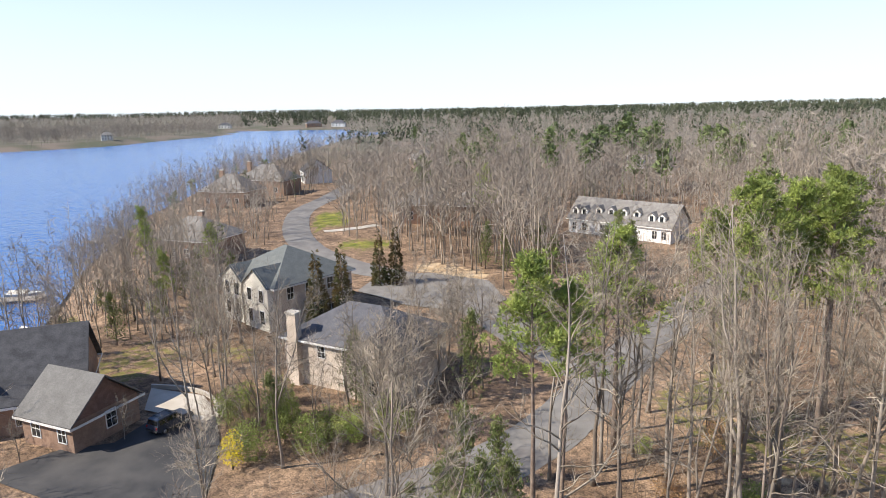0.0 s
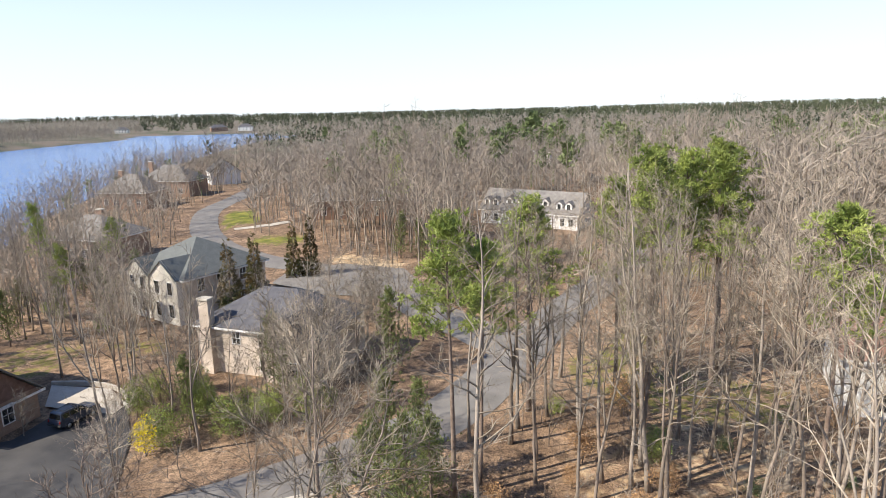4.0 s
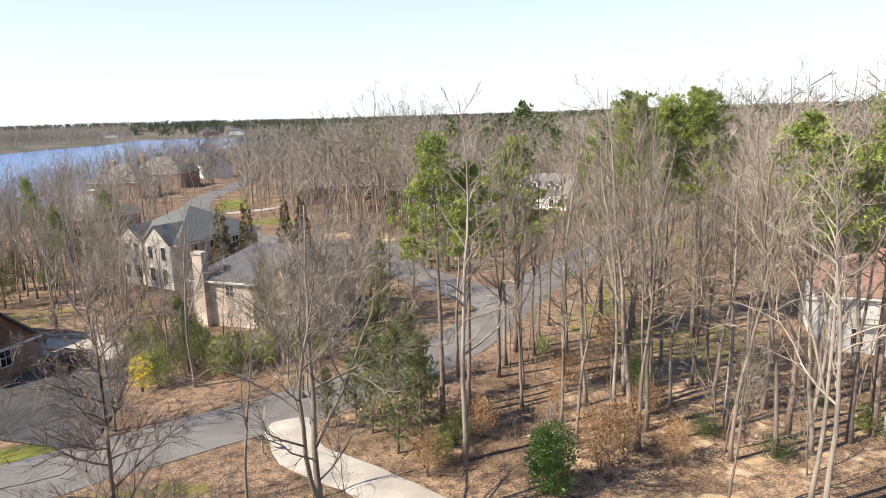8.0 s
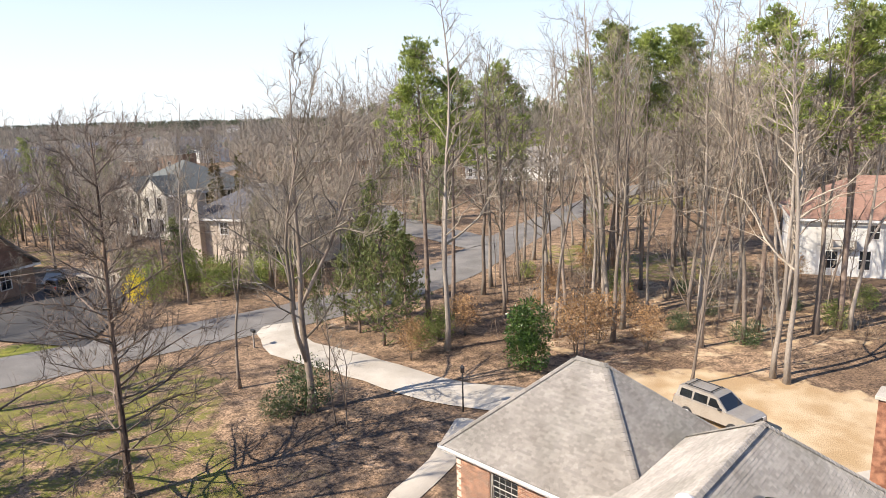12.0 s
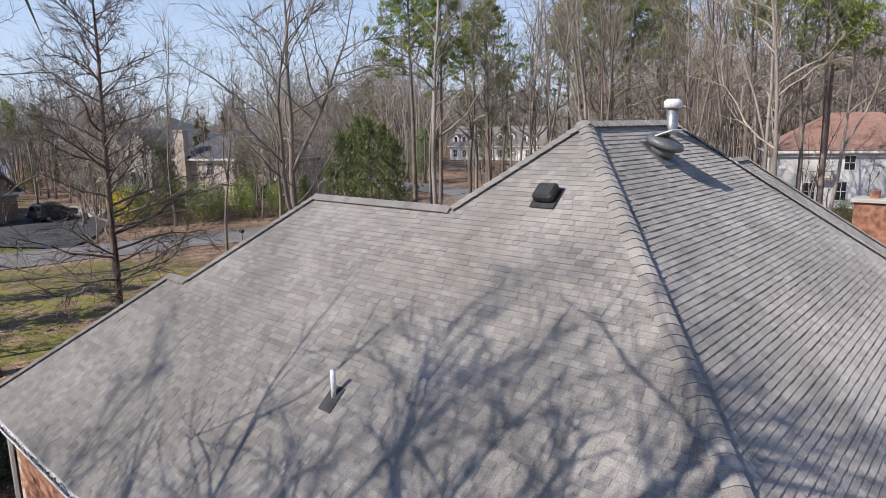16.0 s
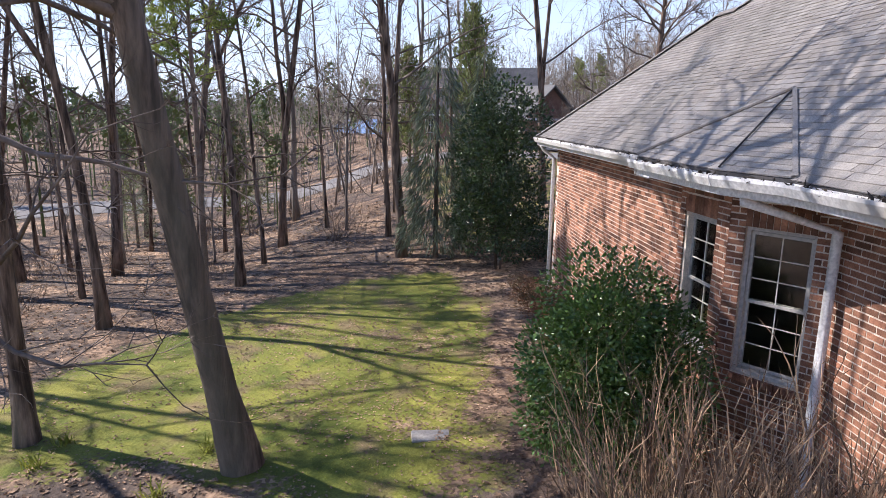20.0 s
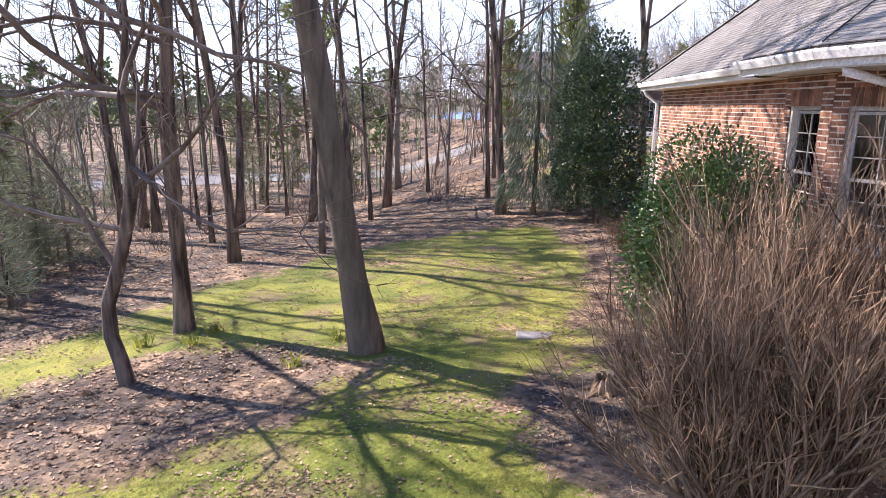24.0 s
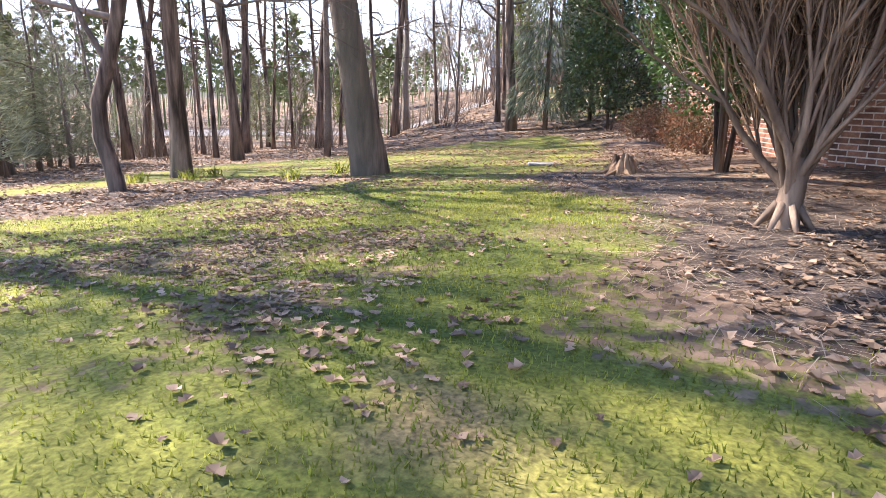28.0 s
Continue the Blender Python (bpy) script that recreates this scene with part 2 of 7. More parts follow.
def ground_mat():
    """Leaf litter, thin lawn and moss, and bare sandy soil, laid out by the ground's own lawn and dirt fields and broken up by noise."""
    m = bpy.data.materials.new("ground")
    m.use_nodes = True
    n, l = m.node_tree.nodes, m.node_tree.links
    bs = n["Principled BSDF"]
    tc = n.new("ShaderNodeTexCoord")

    def tex(kind, s, out, **kw):
        t = n.new(kind)
        t.inputs["Scale"].default_value = s
        for k, v in kw.items():
            t.inputs[k].default_value = v
        l.new(tc.outputs["Object"], t.inputs["Vector"])
        return t.outputs[out]

    def mix(f, c, d, kind="MIX"):
        x = n.new("ShaderNodeMix")
        x.data_type, x.blend_type = "RGBA", kind
        for s, v in ((x.inputs[0], f), (x.inputs[6], c), (x.inputs[7], d)):
            if isinstance(v, (int, float)):
                s.default_value = v
            elif isinstance(v, tuple):
                s.default_value = (*v, 1)
            else:
                l.new(v, s)
        return x.outputs[2]

    def curve(v, lo, hi, o0=0.0, o1=1.0):
        r = n.new("ShaderNodeMapRange")
        for k, x in zip(("From Min", "From Max", "To Min", "To Max"), (lo, hi, o0, o1)):
            r.inputs[k].default_value = x
        l.new(v, r.inputs["Value"])
        return r.outputs[0]

    def math2(op, a, b):
        x = n.new("ShaderNodeMath")
        x.operation = op
        for s, v in zip(x.inputs, (a, b)):
            if isinstance(v, (int, float)):
                s.default_value = v
            else:
                l.new(v, s)
        return x.outputs[0]

    def field(name):
        a = n.new("ShaderNodeAttribute")
        a.attribute_name = name
        return a.outputs["Fac"]

    leaf = mix(curve(tex("ShaderNodeTexNoise", 0.25, "Fac", Detail=5.0), 0.38, 0.62), (0.18, 0.122, 0.08), (0.33, 0.23, 0.152))
    leaf = mix(curve(tex("ShaderNodeTexNoise", 1.3, "Fac", Detail=4.0), 0.45, 0.7), leaf, (0.095, 0.067, 0.048))
    cell = n.new("ShaderNodeTexVoronoi")
    cell.inputs["Scale"].default_value = 13.0
    l.new(tc.outputs["Object"], cell.inputs["Vector"])
    sep = n.new("ShaderNodeSeparateColor")
    l.new(cell.outputs["Color"], sep.inputs[0])
    leaf = mix(0.85, leaf, mix(sep.outputs[0], (0.35, 0.34, 0.33), (1.8, 1.75, 1.7)), "MULTIPLY")
    grass = mix(curve(tex("ShaderNodeTexNoise", 0.35, "Fac", Detail=5.0), 0.35, 0.65), (0.105, 0.13, 0.024), (0.28, 0.265, 0.055))
    grass = mix(curve(tex("ShaderNodeTexNoise", 1.7, "Fac", Detail=4.0), 0.5, 0.75), grass, (0.075, 0.105, 0.02))
    grass = mix(curve(tex("ShaderNodeTexNoise", 0.9, "Fac", Detail=6.0), 0.54, 0.66, 0.0, 0.75), grass, (0.20, 0.14, 0.085))
    grass = mix(0.6, grass, mix(curve(tex("ShaderNodeTexNoise", 60.0, "Fac", Detail=2.0), 0.3, 0.7), (0.35, 0.36, 0.3), (1.6, 1.6, 1.5)), "MULTIPLY")
    soil = mix(curve(tex("ShaderNodeTexNoise", 0.5, "Fac", Detail=5.0), 0.4, 0.6), (0.42, 0.29, 0.16), (0.56, 0.43, 0.28))
    jag = curve(tex("ShaderNodeTexNoise", 0.9, "Fac", Detail=6.0), 0.3, 0.7, -0.42, 0.42)
    jag2 = curve(tex("ShaderNodeTexNoise", 14.0, "Fac", Detail=3.0), 0.3, 0.7, -0.22, 0.22)
    f1 = curve(math2("ADD", math2("ADD", field("lawn"), jag), jag2), 0.38, 0.62)
    f2 = curve(math2("ADD", field("dirt"), jag), 0.38, 0.66)
    mulch = mix(curve(tex("ShaderNodeTexNoise", 5.0, "Fac", Detail=6.0), 0.35, 0.65), (0.055, 0.042, 0.035), (0.15, 0.115, 0.09))
    mulch = mix(0.7, mulch, mix(curve(tex("ShaderNodeTexNoise", 90.0, "Fac", Detail=3.0), 0.35, 0.65), (0.3, 0.3, 0.3), (1.7, 1.65, 1.6)), "MULTIPLY")
    # full weight is the mulch bed; half weights only darken other ground
    f3 = curve(math2("ADD", field("mulch"), jag), 0.38, 0.6)
    far_floor = mix(curve(tex("ShaderNodeTexNoise", 0.02, "Fac", Detail=5.0), 0.42, 0.58), (0.185, 0.152, 0.122), (0.10, 0.105, 0.068))
    way = n.new("ShaderNodeVectorMath")
    way.operation = "LENGTH"
    l.new(tc.outputs["Object"], way.inputs[0])
    col = mix(f2, mix(f1, mix(f3, leaf, mulch), grass), soil)
    col = mix(curve(way.outputs["Value"], 220, 520), col, far_floor)
    l.new(col, bs.inputs["Base Color"])
    bs.inputs["Roughness"].default_value = 0.9
    bs.inputs["Specular IOR Level"].default_value = 0.2
    bp = n.new("ShaderNodeBump")
    bp.inputs["Strength"].default_value, bp.inputs["Distance"].default_value = 0.7, 0.02
    l.new(math2("ADD", tex("ShaderNodeTexNoise", 22.0, "Fac", Detail=3.0), cell.outputs["Distance"]), bp.inputs["Height"])
    l.new(bp.outputs[0], bs.inputs["Normal"])
    return m

# ---------------------------------------------------------------- building helpers
def mesh_of(name, verts, faces, mats, smooth=False, idx=None):
    me = bpy.data.meshes.new(name)
    me.from_pydata(verts, [], faces)
    for m in mats if isinstance(mats, (list, tuple)) else [mats]:
        me.materials.append(m)
    if idx is not None:
        me.polygons.foreach_set("material_index", idx)
    if smooth:
        me.polygons.foreach_set("use_smooth", [True] * len(me.polygons))
    return me


def solid(name, verts, faces, mats, parent=None, label="", smooth=False, idx=None):
    ob = new(name, mesh_of(name, verts, faces, mats, smooth, idx))
    if parent:
        ob.parent = parent
    if label:
        ob["label"] = label
    return ob


def thing(name, label, category, m=None, group="", kind=""):
    ob = new(name)
    ob.empty_display_size = 0.3
    if m is not None:
        ob.matrix_basis = m
    return tagged(ob, label, category, group, kind)


class Buf:
    """Collects boxes, tubes and plates into one mesh."""

    def __init__(self):
        self.v, self.f = [], []

    def add(self, verts, faces):
        o = len(self.v)
        self.v.extend(tuple(p) for p in verts)
        self.f.extend(tuple(i + o for i in q) for q in faces)
        return self

    def box(self, x0, y0, z0, x1, y1, z1, m=None):
        p = [Vector((x, y, z)) for z in (z0, z1) for x, y in ((x0, y0), (x1, y0), (x1, y1), (x0, y1))]
        if m is not None:
            p = [m @ q for q in p]
        return self.add(p, [(3, 2, 1, 0), (4, 5, 6, 7), (0, 1, 5, 4), (1, 2, 6, 5), (2, 3, 7, 6), (3, 0, 4, 7)])

    def soft(self, x0, y0, z0, x1, y1, z1, b=0.02, m=None):
        """A box with bevelled long edges."""
        p, q = [], []
        for z, s in ((z0, b), (z0 + b, 0), (z1 - b, 0), (z1, b)):
            for x, y in ((x0 + s + b, y0 + s), (x1 - s - b, y0 + s), (x1 - s, y0 + s + b), (x1 - s, y1 - s - b),
                         (x1 - s - b, y1 - s), (x0 + s + b, y1 - s), (x0 + s, y1 - s - b), (x0 + s, y0 + s + b)):
                p.append(Vector((x, y, z)) if m is None else m @ Vector((x, y, z)))
        for r in range(3):
            for k in range(8):
                q.append((r * 8 + k, r * 8 + (k + 1) % 8, r * 8 + 8 + (k + 1) % 8, r * 8 + 8 + k))
        q += [tuple(range(7, -1, -1)), tuple(range(24, 32))]
        return self.add(p, q)

    def tube(self, pts, radii, k=6, cap=True):
        pts = [Vector(p) for p in pts]
        o = len(self.v)
        for i, p in enumerate(pts):
            d = (pts[min(i + 1, len(pts) - 1)] - pts[max(i - 1, 0)]).normalized()
            a = d.cross(Vector((0.31, 0.87, 0.38))).normalized()
            b = d.cross(a)
            for j in range(k):
                w = 2 * math.pi * j / k
                self.v.append(tuple(p + (a * math.cos(w) + b * math.sin(w)) * radii[i]))
        for i in range(len(pts) - 1):
            for j in range(k):
                self.f.append((o + i * k + j, o + i * k + (j + 1) % k, o + i * k + k + (j + 1) % k, o + i * k + k + j))
        if cap:
            self.f.append(tuple(o + j for j in range(k - 1, -1, -1)))
            self.f.append(tuple(o + (len(pts) - 1) * k + j for j in range(k)))
        return self

    def plate(self, pts, t):
        """A flat polygon with thickness t below it."""
        pts = [Vector(p) for p in pts]
        n = Vector((0, 0, 0))
        for i in range(len(pts)):
            n += pts[i].cross(pts[(i + 1) % len(pts)])
        n.normalize()
        k = len(pts)
        return self.add(pts + [p - n * t for p in pts], [tuple(range(k)), tuple(range(2 * k - 1, k - 1, -1))]
                        + [(i, k + i, k + (i + 1) % k, (i + 1) % k) for i in range(k)])

    def ob(self, name, mats, parent=None, label="", smooth=False):
        return solid(name, self.v, self.f, mats, parent, label, smooth)


def box_part(name, b, mat, parent, label="", m=None):
    return Buf().box(*b, m).ob(name, mat, parent, label)


# ---------------------------------------------------------------- the lie of the land
LAKE = [(-60, 74), (-62, 92), (-80, 140), (-98, 210), (-112, 330), (-118, 520), (-112, 760), (-70, 880), (-60, 960), (-200, 1270), (-403, 1215),
        (-345, 1000), (-370, 700), (-425, 618), (-540, 560), (-420, 420), (-190, 175), (-88, 84)]
LAKE_Z = -2.6


def step(v, a, b):
    w = np.clip((np.asarray(v, float) - a) / (b - a), 0, 1)
    return w * w * (3 - 2 * w)


def poly_dist(x, y, poly):
    """Signed distance to a polygon, negative inside."""
    x, y = np.asarray(x, float), np.asarray(y, float)
    best, inside = np.full(x.shape, 1e18), np.zeros(x.shape, bool)
    for (ax, ay), (bx, by) in zip(poly, poly[1:] + poly[:1]):
        ex, ey = bx - ax, by - ay
        w = np.clip(((x - ax) * ex + (y - ay) * ey) / (ex * ex + ey * ey), 0, 1)
        best = np.minimum(best, (x - ax - w * ex) ** 2 + (y - ay - w * ey) ** 2)
        hit = (ay > y) != (by > y)
        with np.errstate(divide="ignore", invalid="ignore"):
            inside ^= hit & (x < ex * (y - ay) / (ey if ey else 1e-9) + ax)
    d = np.sqrt(best)
    return np.where(inside, -d, d)


def line_dist(x, y, pts):
    x, y = np.asarray(x, float), np.asarray(y, float)
    best = np.full(x.shape, 1e18)
    for (ax, ay), (bx, by) in zip(pts, pts[1:]):
        ex, ey = bx - ax, by - ay
        w = np.clip(((x - ax) * ex + (y - ay) * ey) / (ex * ex + ey * ey), 0, 1)
        best = np.minimum(best, (x - ax - w * ex) ** 2 + (y - ay - w * ey) ** 2)
    return np.sqrt(best)


def land(x, y):
    x, y = np.asarray(x, float), np.asarray(y, float)
    back = 0.52 + 0.082 * np.clip(x + 2, -30, 0) + 0.02 * np.clip(y + 5, -8, 14)
    shelf = 2.2 - 3.6 * step(-x, 20, 42) * step(-(y + 0.55 * (x + 20)), -34, -4)
    z = back + (shelf - back) * step(y - 0.8 * np.clip(-20 - x, 0, 26), 3, 22)
    far = np.hypot(x, y)
    z = z + 30.0 * step(far, 1100, 4600) * (0.75 + 0.25 * np.sin(x * 0.0017 + 0.6) * np.sin(y * 0.0011 + x * 0.0006)) + 5.0 * step(far, 900, 2200) * step(x, -300, 500)
    bump = 0.05 * np.sin(x * 0.7 + 1.3 * np.sin(y * 0.31)) * np.sin(y * 0.53 + x * 0.17) * step(np.hypot(x + 4, y + 7), 4, 14)
    d = poly_dist(x, y, LAKE)
    w = step(d, -4, 16)
    return LAKE_Z - 1.2 + (z + bump - LAKE_Z + 1.2) * w


def at(x, y, dz=0.0):
    return float(land(x, y)) + dz


ROAD_A = [(-52, -30), (-49, -6), (-46, 12), (-39.5, 23), (-31, 29.3), (-22.5, 33.3), (-14, 37.3), (-6, 41), (1, 45), (8, 51), (14.5, 60), (22, 71), (33, 85), (48, 103), (70, 124)]
ROAD_B = [(16, 64), (9, 78), (3, 92), (-5, 104), (-16, 114), (-26, 127), (-33, 143), (-38, 162), (-41, 185), (-38, 215), (-36, 250)]
DRIVE = [(-5.5, 39), (-4, 34), (-0.5, 30.6), (3.5, 26.2), (7.5, 23.5), (13, 21)]
LAWN_BACK = [(-15.6, 2.6), (-14.6, 5.4), (-12.1, 7.4), (-8.3, 3.5), (-6.2, -0.6), (-4.7, -2.5), (-5.1, -3.9), (-4.0, -5.3), (-3.0, -5.6), (-2.35, -6.6), (-1.6, -7.9), (-1.0, -8.3), (-0.5, -8.5),
             (-0.2, -9.3), (0.2, -14), (-9, -14), (-7.6, -9.4), (-7.0, -7.9), (-6.8, -6.4), (-7.5, -4.6), (-9.4, -4.5), (-10.9, -6.2), (-11.2, -8.6), (-13.2, -9), (-13.3, -6.8), (-14.5, -4.2), (-15.1, -2.1), (-15.8, 0.5)]
MULCH = [(-5.3, -4.0), (-4.6, -2.2), (-2.5, -4.2), (0, -5.5), (1.6, -7.6), (1.8, -12.5), (-0.1, -12.5), (-0.5, -8.3), (-1.5, -7.7), (-2.3, -6.5), (-2.9, -5.4), (-4, -5.0)]
BACK_FLOOR = [(-12, 8.5), (-13.5, -7), (-16, -16), (-70, -24), (-80, 40), (-50, 44), (-28, 27), (-19, 22), (-12, 13)]
# tree shade in front of the house, painted with the dark mulch colour
FRONT_SHADE = [(-4.5, 14), (-5, 27), (1, 28), (6, 23), (5, 14)]
LEAF_BED = [(-7.4, -9.6), (-6.9, -7.9), (-6.7, -6.4), (-7.4, -4.6), (-9.4, -4.3), (-11, -6), (-13.5, -8.4), (-16, -14)]
LAWNS = [LAWN_BACK, [(-24, 39), (-19, 40.5), (-18.5, 36), (-23, 34)], [(-22, 31), (-10.5, 33), (-7.4, 29.5), (-7.2, 24), (-4.6, 18), (-3, 13), (-14, 10), (-24, 20)],
         [(19, 58), (23, 62), (38, 50), (36, 42), (27, 43), (20, 50)], [(-36, 172), (-30, 186), (-24, 160), (-31, 152)], [(-22, 132), (-24, 140), (-10, 137), (-17, 127)],
         [(-44, 62), (-38, 78), (-30, 72), (-34, 62)], [(-22, 68), (-30, 72), (-29, 76), (-23, 74)], [(40, 96), (52, 84), (60, 96), (48, 110)], [(22, 58), (30, 68), (34, 64), (26, 56)]]
DIRTS = [[(9, 20), (13, 26), (20, 25), (26, 20), (28, 14), (20, 13), (14, 16)], [(-6, 116), (6, 112), (8, 104), (-4, 108)], [(0, 46), (13, 57), (14, 54), (3, 44)], [(10, 28), (24, 25), (38, 27), (40, 40), (26, 46), (13, 40)]]


def clumps(x, y, k):
    return 0.5 + 0.5 * np.sin(x * k + 2 * np.sin(y * k * 0.7)) * np.sin(y * k * 1.1 + 1.7 * np.sin(x * k * 0.6))


DRIFTS = ((-3.9, -8.8, 0.9), (-3.3, -8.0, 0.6), (-5.2, -7.6, 0.7), (-4.6, -9.6, 0.8), (-6.9, -1.6, 1.0), (-9.5, 1.5, 1.3), (-12.5, 1.0, 1.6), (-5.9, -4.9, 0.7), (-8.6, -1.9, 0.9), (-2.4, -9.2, 0.5))


def drift(x, y):
    """Where leaves have blown together on the lawn."""
    d = np.zeros(np.shape(x))
    for a, b, r in DRIFTS:
        d = np.maximum(d, np.exp(-(((x - a) / (1.5 * r)) ** 2 + ((y - b) / r) ** 2)))
    return d * (0.4 + 0.6 * clumps(x, y, 3.1))


def fields(x, y):
    lawn = np.zeros(np.shape(x))
    for i, q in enumerate(LAWNS):
        lawn = np.maximum(lawn, step(poly_dist(x, y, q), 0.9, -0.9) * (1.0, 0.95, 0.5, 0.45, 1.0, 0.9, 0.42, 0.45, 0.6, 0.55)[i])
    lawn = lawn * (1 - 0.5 * drift(x, y))
    dirt = np.zeros(np.shape(x))
    for q, k in zip(DIRTS, (1.0, 1.0, 1.0, 0.36)):
        dirt = np.maximum(dirt, k * step(poly_dist(x, y, q), 1.5, -1.5))
    return lawn, dirt, np.maximum.reduce([step(poly_dist(x, y, MULCH), 0.6, -0.6), 0.55 * step(poly_dist(x, y, LEAF_BED), 0.6, -0.6), 0.5 * step(poly_dist(x, y, FRONT_SHADE), 1.5, -1.5), 0.5 * step(poly_dist(x, y, BACK_FLOOR), 1.5, -1.5)])


def spaced(lo, hi, fine, far, ratio=1.09):
    a = list(np.arange(lo, hi, fine))
    s, p = fine, a[-1]
    while p < far:
        s *= ratio
        p += s
        a.append(p)
    s, p = fine, a[0]
    while p > -far:
        s *= ratio
        p -= s
        a.insert(0, p)
    return np.array(a)


def lay_ground():
    xs, ys = spaced(-30, 12, 0.4, 5200), spaced(-14, 46, 0.5, 5200)
    gx, gy = np.meshgrid(xs, ys)
    x, y = gx.ravel(), gy.ravel()
    z = land(x, y)
    w, h = len(xs), len(ys)
    i = (np.arange(h - 1)[:, None] * w + np.arange(w - 1)).ravel()
    ob = solid("ground", np.column_stack((x, y, z)).tolist(), np.column_stack((i, i + 1, i + w + 1, i + w)).tolist(), ground_mat(), smooth=True)
    lawn, dirt, mulch = fields(x, y)
    for name, val in (("lawn", lawn), ("dirt", dirt), ("mulch", mulch)):
        ob.data.attributes.new(name, "FLOAT", "POINT").data.foreach_set("value", val)
    tagged(ob, "brown leaf-littered woodland ground with thin sunlit lawn", "ground", kind="structure")
    k = len(LAKE)
    lake = solid("water", [(x, y, LAKE_Z) for x, y in LAKE], [tuple(range(k - 1, -1, -1))], water_mat())
    if lake.data.polygons[0].normal.z < 0:
        lake.data.flip_normals()
    tagged(lake, "blue rippled lake water under a clear sky", "water", kind="structure")


def smooth_line(pts, step_len=1.2):
    """A curve through the points, sampled evenly."""
    P = [Vector((*p, 0)) for p in pts]
    out = []
    for i in range(len(P) - 1):
        a, b, c, d = P[max(i - 1, 0)], P[i], P[i + 1], P[min(i + 2, len(P) - 1)]
        n = max(2, int((c - b).length / step_len))
        for k in range(n):
            t = k / n
            out.append(0.5 * ((2 * b) + (c - a) * t + (2 * a - 5 * b + 4 * c - d) * t * t + (3 * b - a - 3 * c + d) * t ** 3))
    out.append(P[-1])
    return out


def strip(name, pts, width, mat, lift, label, category="road", wobble=0.12, cols=5):
    rng = random.Random(name)
    line = smooth_line(pts)
    v, f = [], []
    for i, p in enumerate(line):
        d = (line[min(i + 1, len(line) - 1)] - line[max(i - 1, 0)]).normalized()
        s = Vector((-d.y, d.x, 0))
        wl_, wr = width / 2 + rng.uniform(-wobble, wobble), width / 2 + rng.uniform(-wobble, wobble)
        for k in range(cols):
            o = -wl_ + (wl_ + wr) * k / (cols - 1)
            q = p + s * o
            crown = 0.06 * (1 - (2 * k / (cols - 1) - 1) ** 2)
            v.append((q.x, q.y, at(q.x, q.y, lift + crown if 0 < k < cols - 1 else lift - 0.06)))
    for i in range(len(line) - 1):
        for k in range(cols - 1):
            a = i * cols + k
            f.append((a, a + cols, a + cols + 1, a + 1))
    ob = solid(name, v, f, mat, smooth=True)
    if ob.data.polygons[len(f) // 2].normal.z < 0:
        ob.data.flip_normals()
    return tagged(ob, label, category, kind="structure")


def patch(name, poly, mat, lift, label, category="pavement", rows=9):
    """A paved area draped over the ground."""
    bm = bmesh.new()
    bm.faces.new([bm.verts.new((x, y, 0)) for x, y in poly])
    bmesh.ops.triangulate(bm, faces=bm.faces[:])
    bmesh.ops.subdivide_edges(bm, edges=bm.edges[:], cuts=4, use_grid_fill=True)
    for w in bm.verts:
        w.co.z = at(w.co.x, w.co.y, lift)
    bmesh.ops.recalc_face_normals(bm, faces=bm.faces[:])
    me = bpy.data.meshes.new(name)
    bm.to_mesh(me)
    bm.free()
    me.materials.append(mat)
    if sum(p.normal.z for p in me.polygons) < 0:
        me.flip_normals()
    return tagged(new(name, me), label, category, kind="structure")


lay_ground()
strip("road", ROAD_A, 6.0, asphalt, 0.10, "weathered light grey asphalt residential road")
strip("road", ROAD_B, 6.6, asphalt, 0.14, "weathered grey asphalt road curving towards lake houses", cols=7)
patch("road", [(-14, 98), (-6, 90), (4, 86), (9, 92), (7, 103), (-3, 109), (-12, 106)], asphalt, 0.17, "dark shaded asphalt turning circle", "road")
strip("driveway", DRIVE, 3.1, concrete, 0.12, "pale concrete driveway strewn with dry leaves", "driveway")
patch("driveway", [(-37, 46), (-18, 37), (-18.2, 43), (-19.5, 50), (-21.8, 56), (-24.5, 60), (-27, 57), (-29, 51), (-33, 50)], asphalt_dark, 0.13, "dark asphalt driveway beside brick house", "driveway")
patch("driveway", [(-30.8, 62.3), (-24.6, 60.2), (-21.8, 56.3), (-22.4, 54.4), (-29.2, 57.2)], concrete, 0.17, "pale concrete parking apron with low wall", "driveway")
strip("driveway", [(-29, 151), (-24, 153), (-17, 158)], 3.0, concrete, 0.12, "pale gravel driveway off the far road", "driveway")
strip("garden_path", [(0.5, 14.2), (1.6, 16.2), (3.4, 18.2), (5.2, 21.5)], 1.2, concrete, 0.10, "curved pale concrete garden path", "path", 0.03)
patch("driveway", [(16, 14), (26, 15), (34, 8), (30, 2), (20, 6)], concrete, 0.10, "pale concrete apron beside garage", "driveway")

# ---------------------------------------------------------------- trees
def sway(rng, s):
    return Vector((rng.gauss(0, s), rng.gauss(0, s), rng.gauss(0, s)))


def limb_path(rng, p, d, length, n, wander, lift):
    pts, d = [Vector(p)], Vector(d).normalized()
    for _ in range(n):
        d = (d + sway(rng, wander) + Vector((0, 0, lift))).normalized()
        pts.append(pts[-1] + d * (length / n))
    return pts


def turned(rng, d, angle):
    """A direction at that angle from d, on a random side."""
    d = d.normalized()
    a = d.orthogonal().normalized()
    a.rotate(Matrix.Rotation(rng.uniform(0, 2 * math.pi), 3, d))
    return (d * math.cos(angle) + a * math.sin(angle)).normalized()


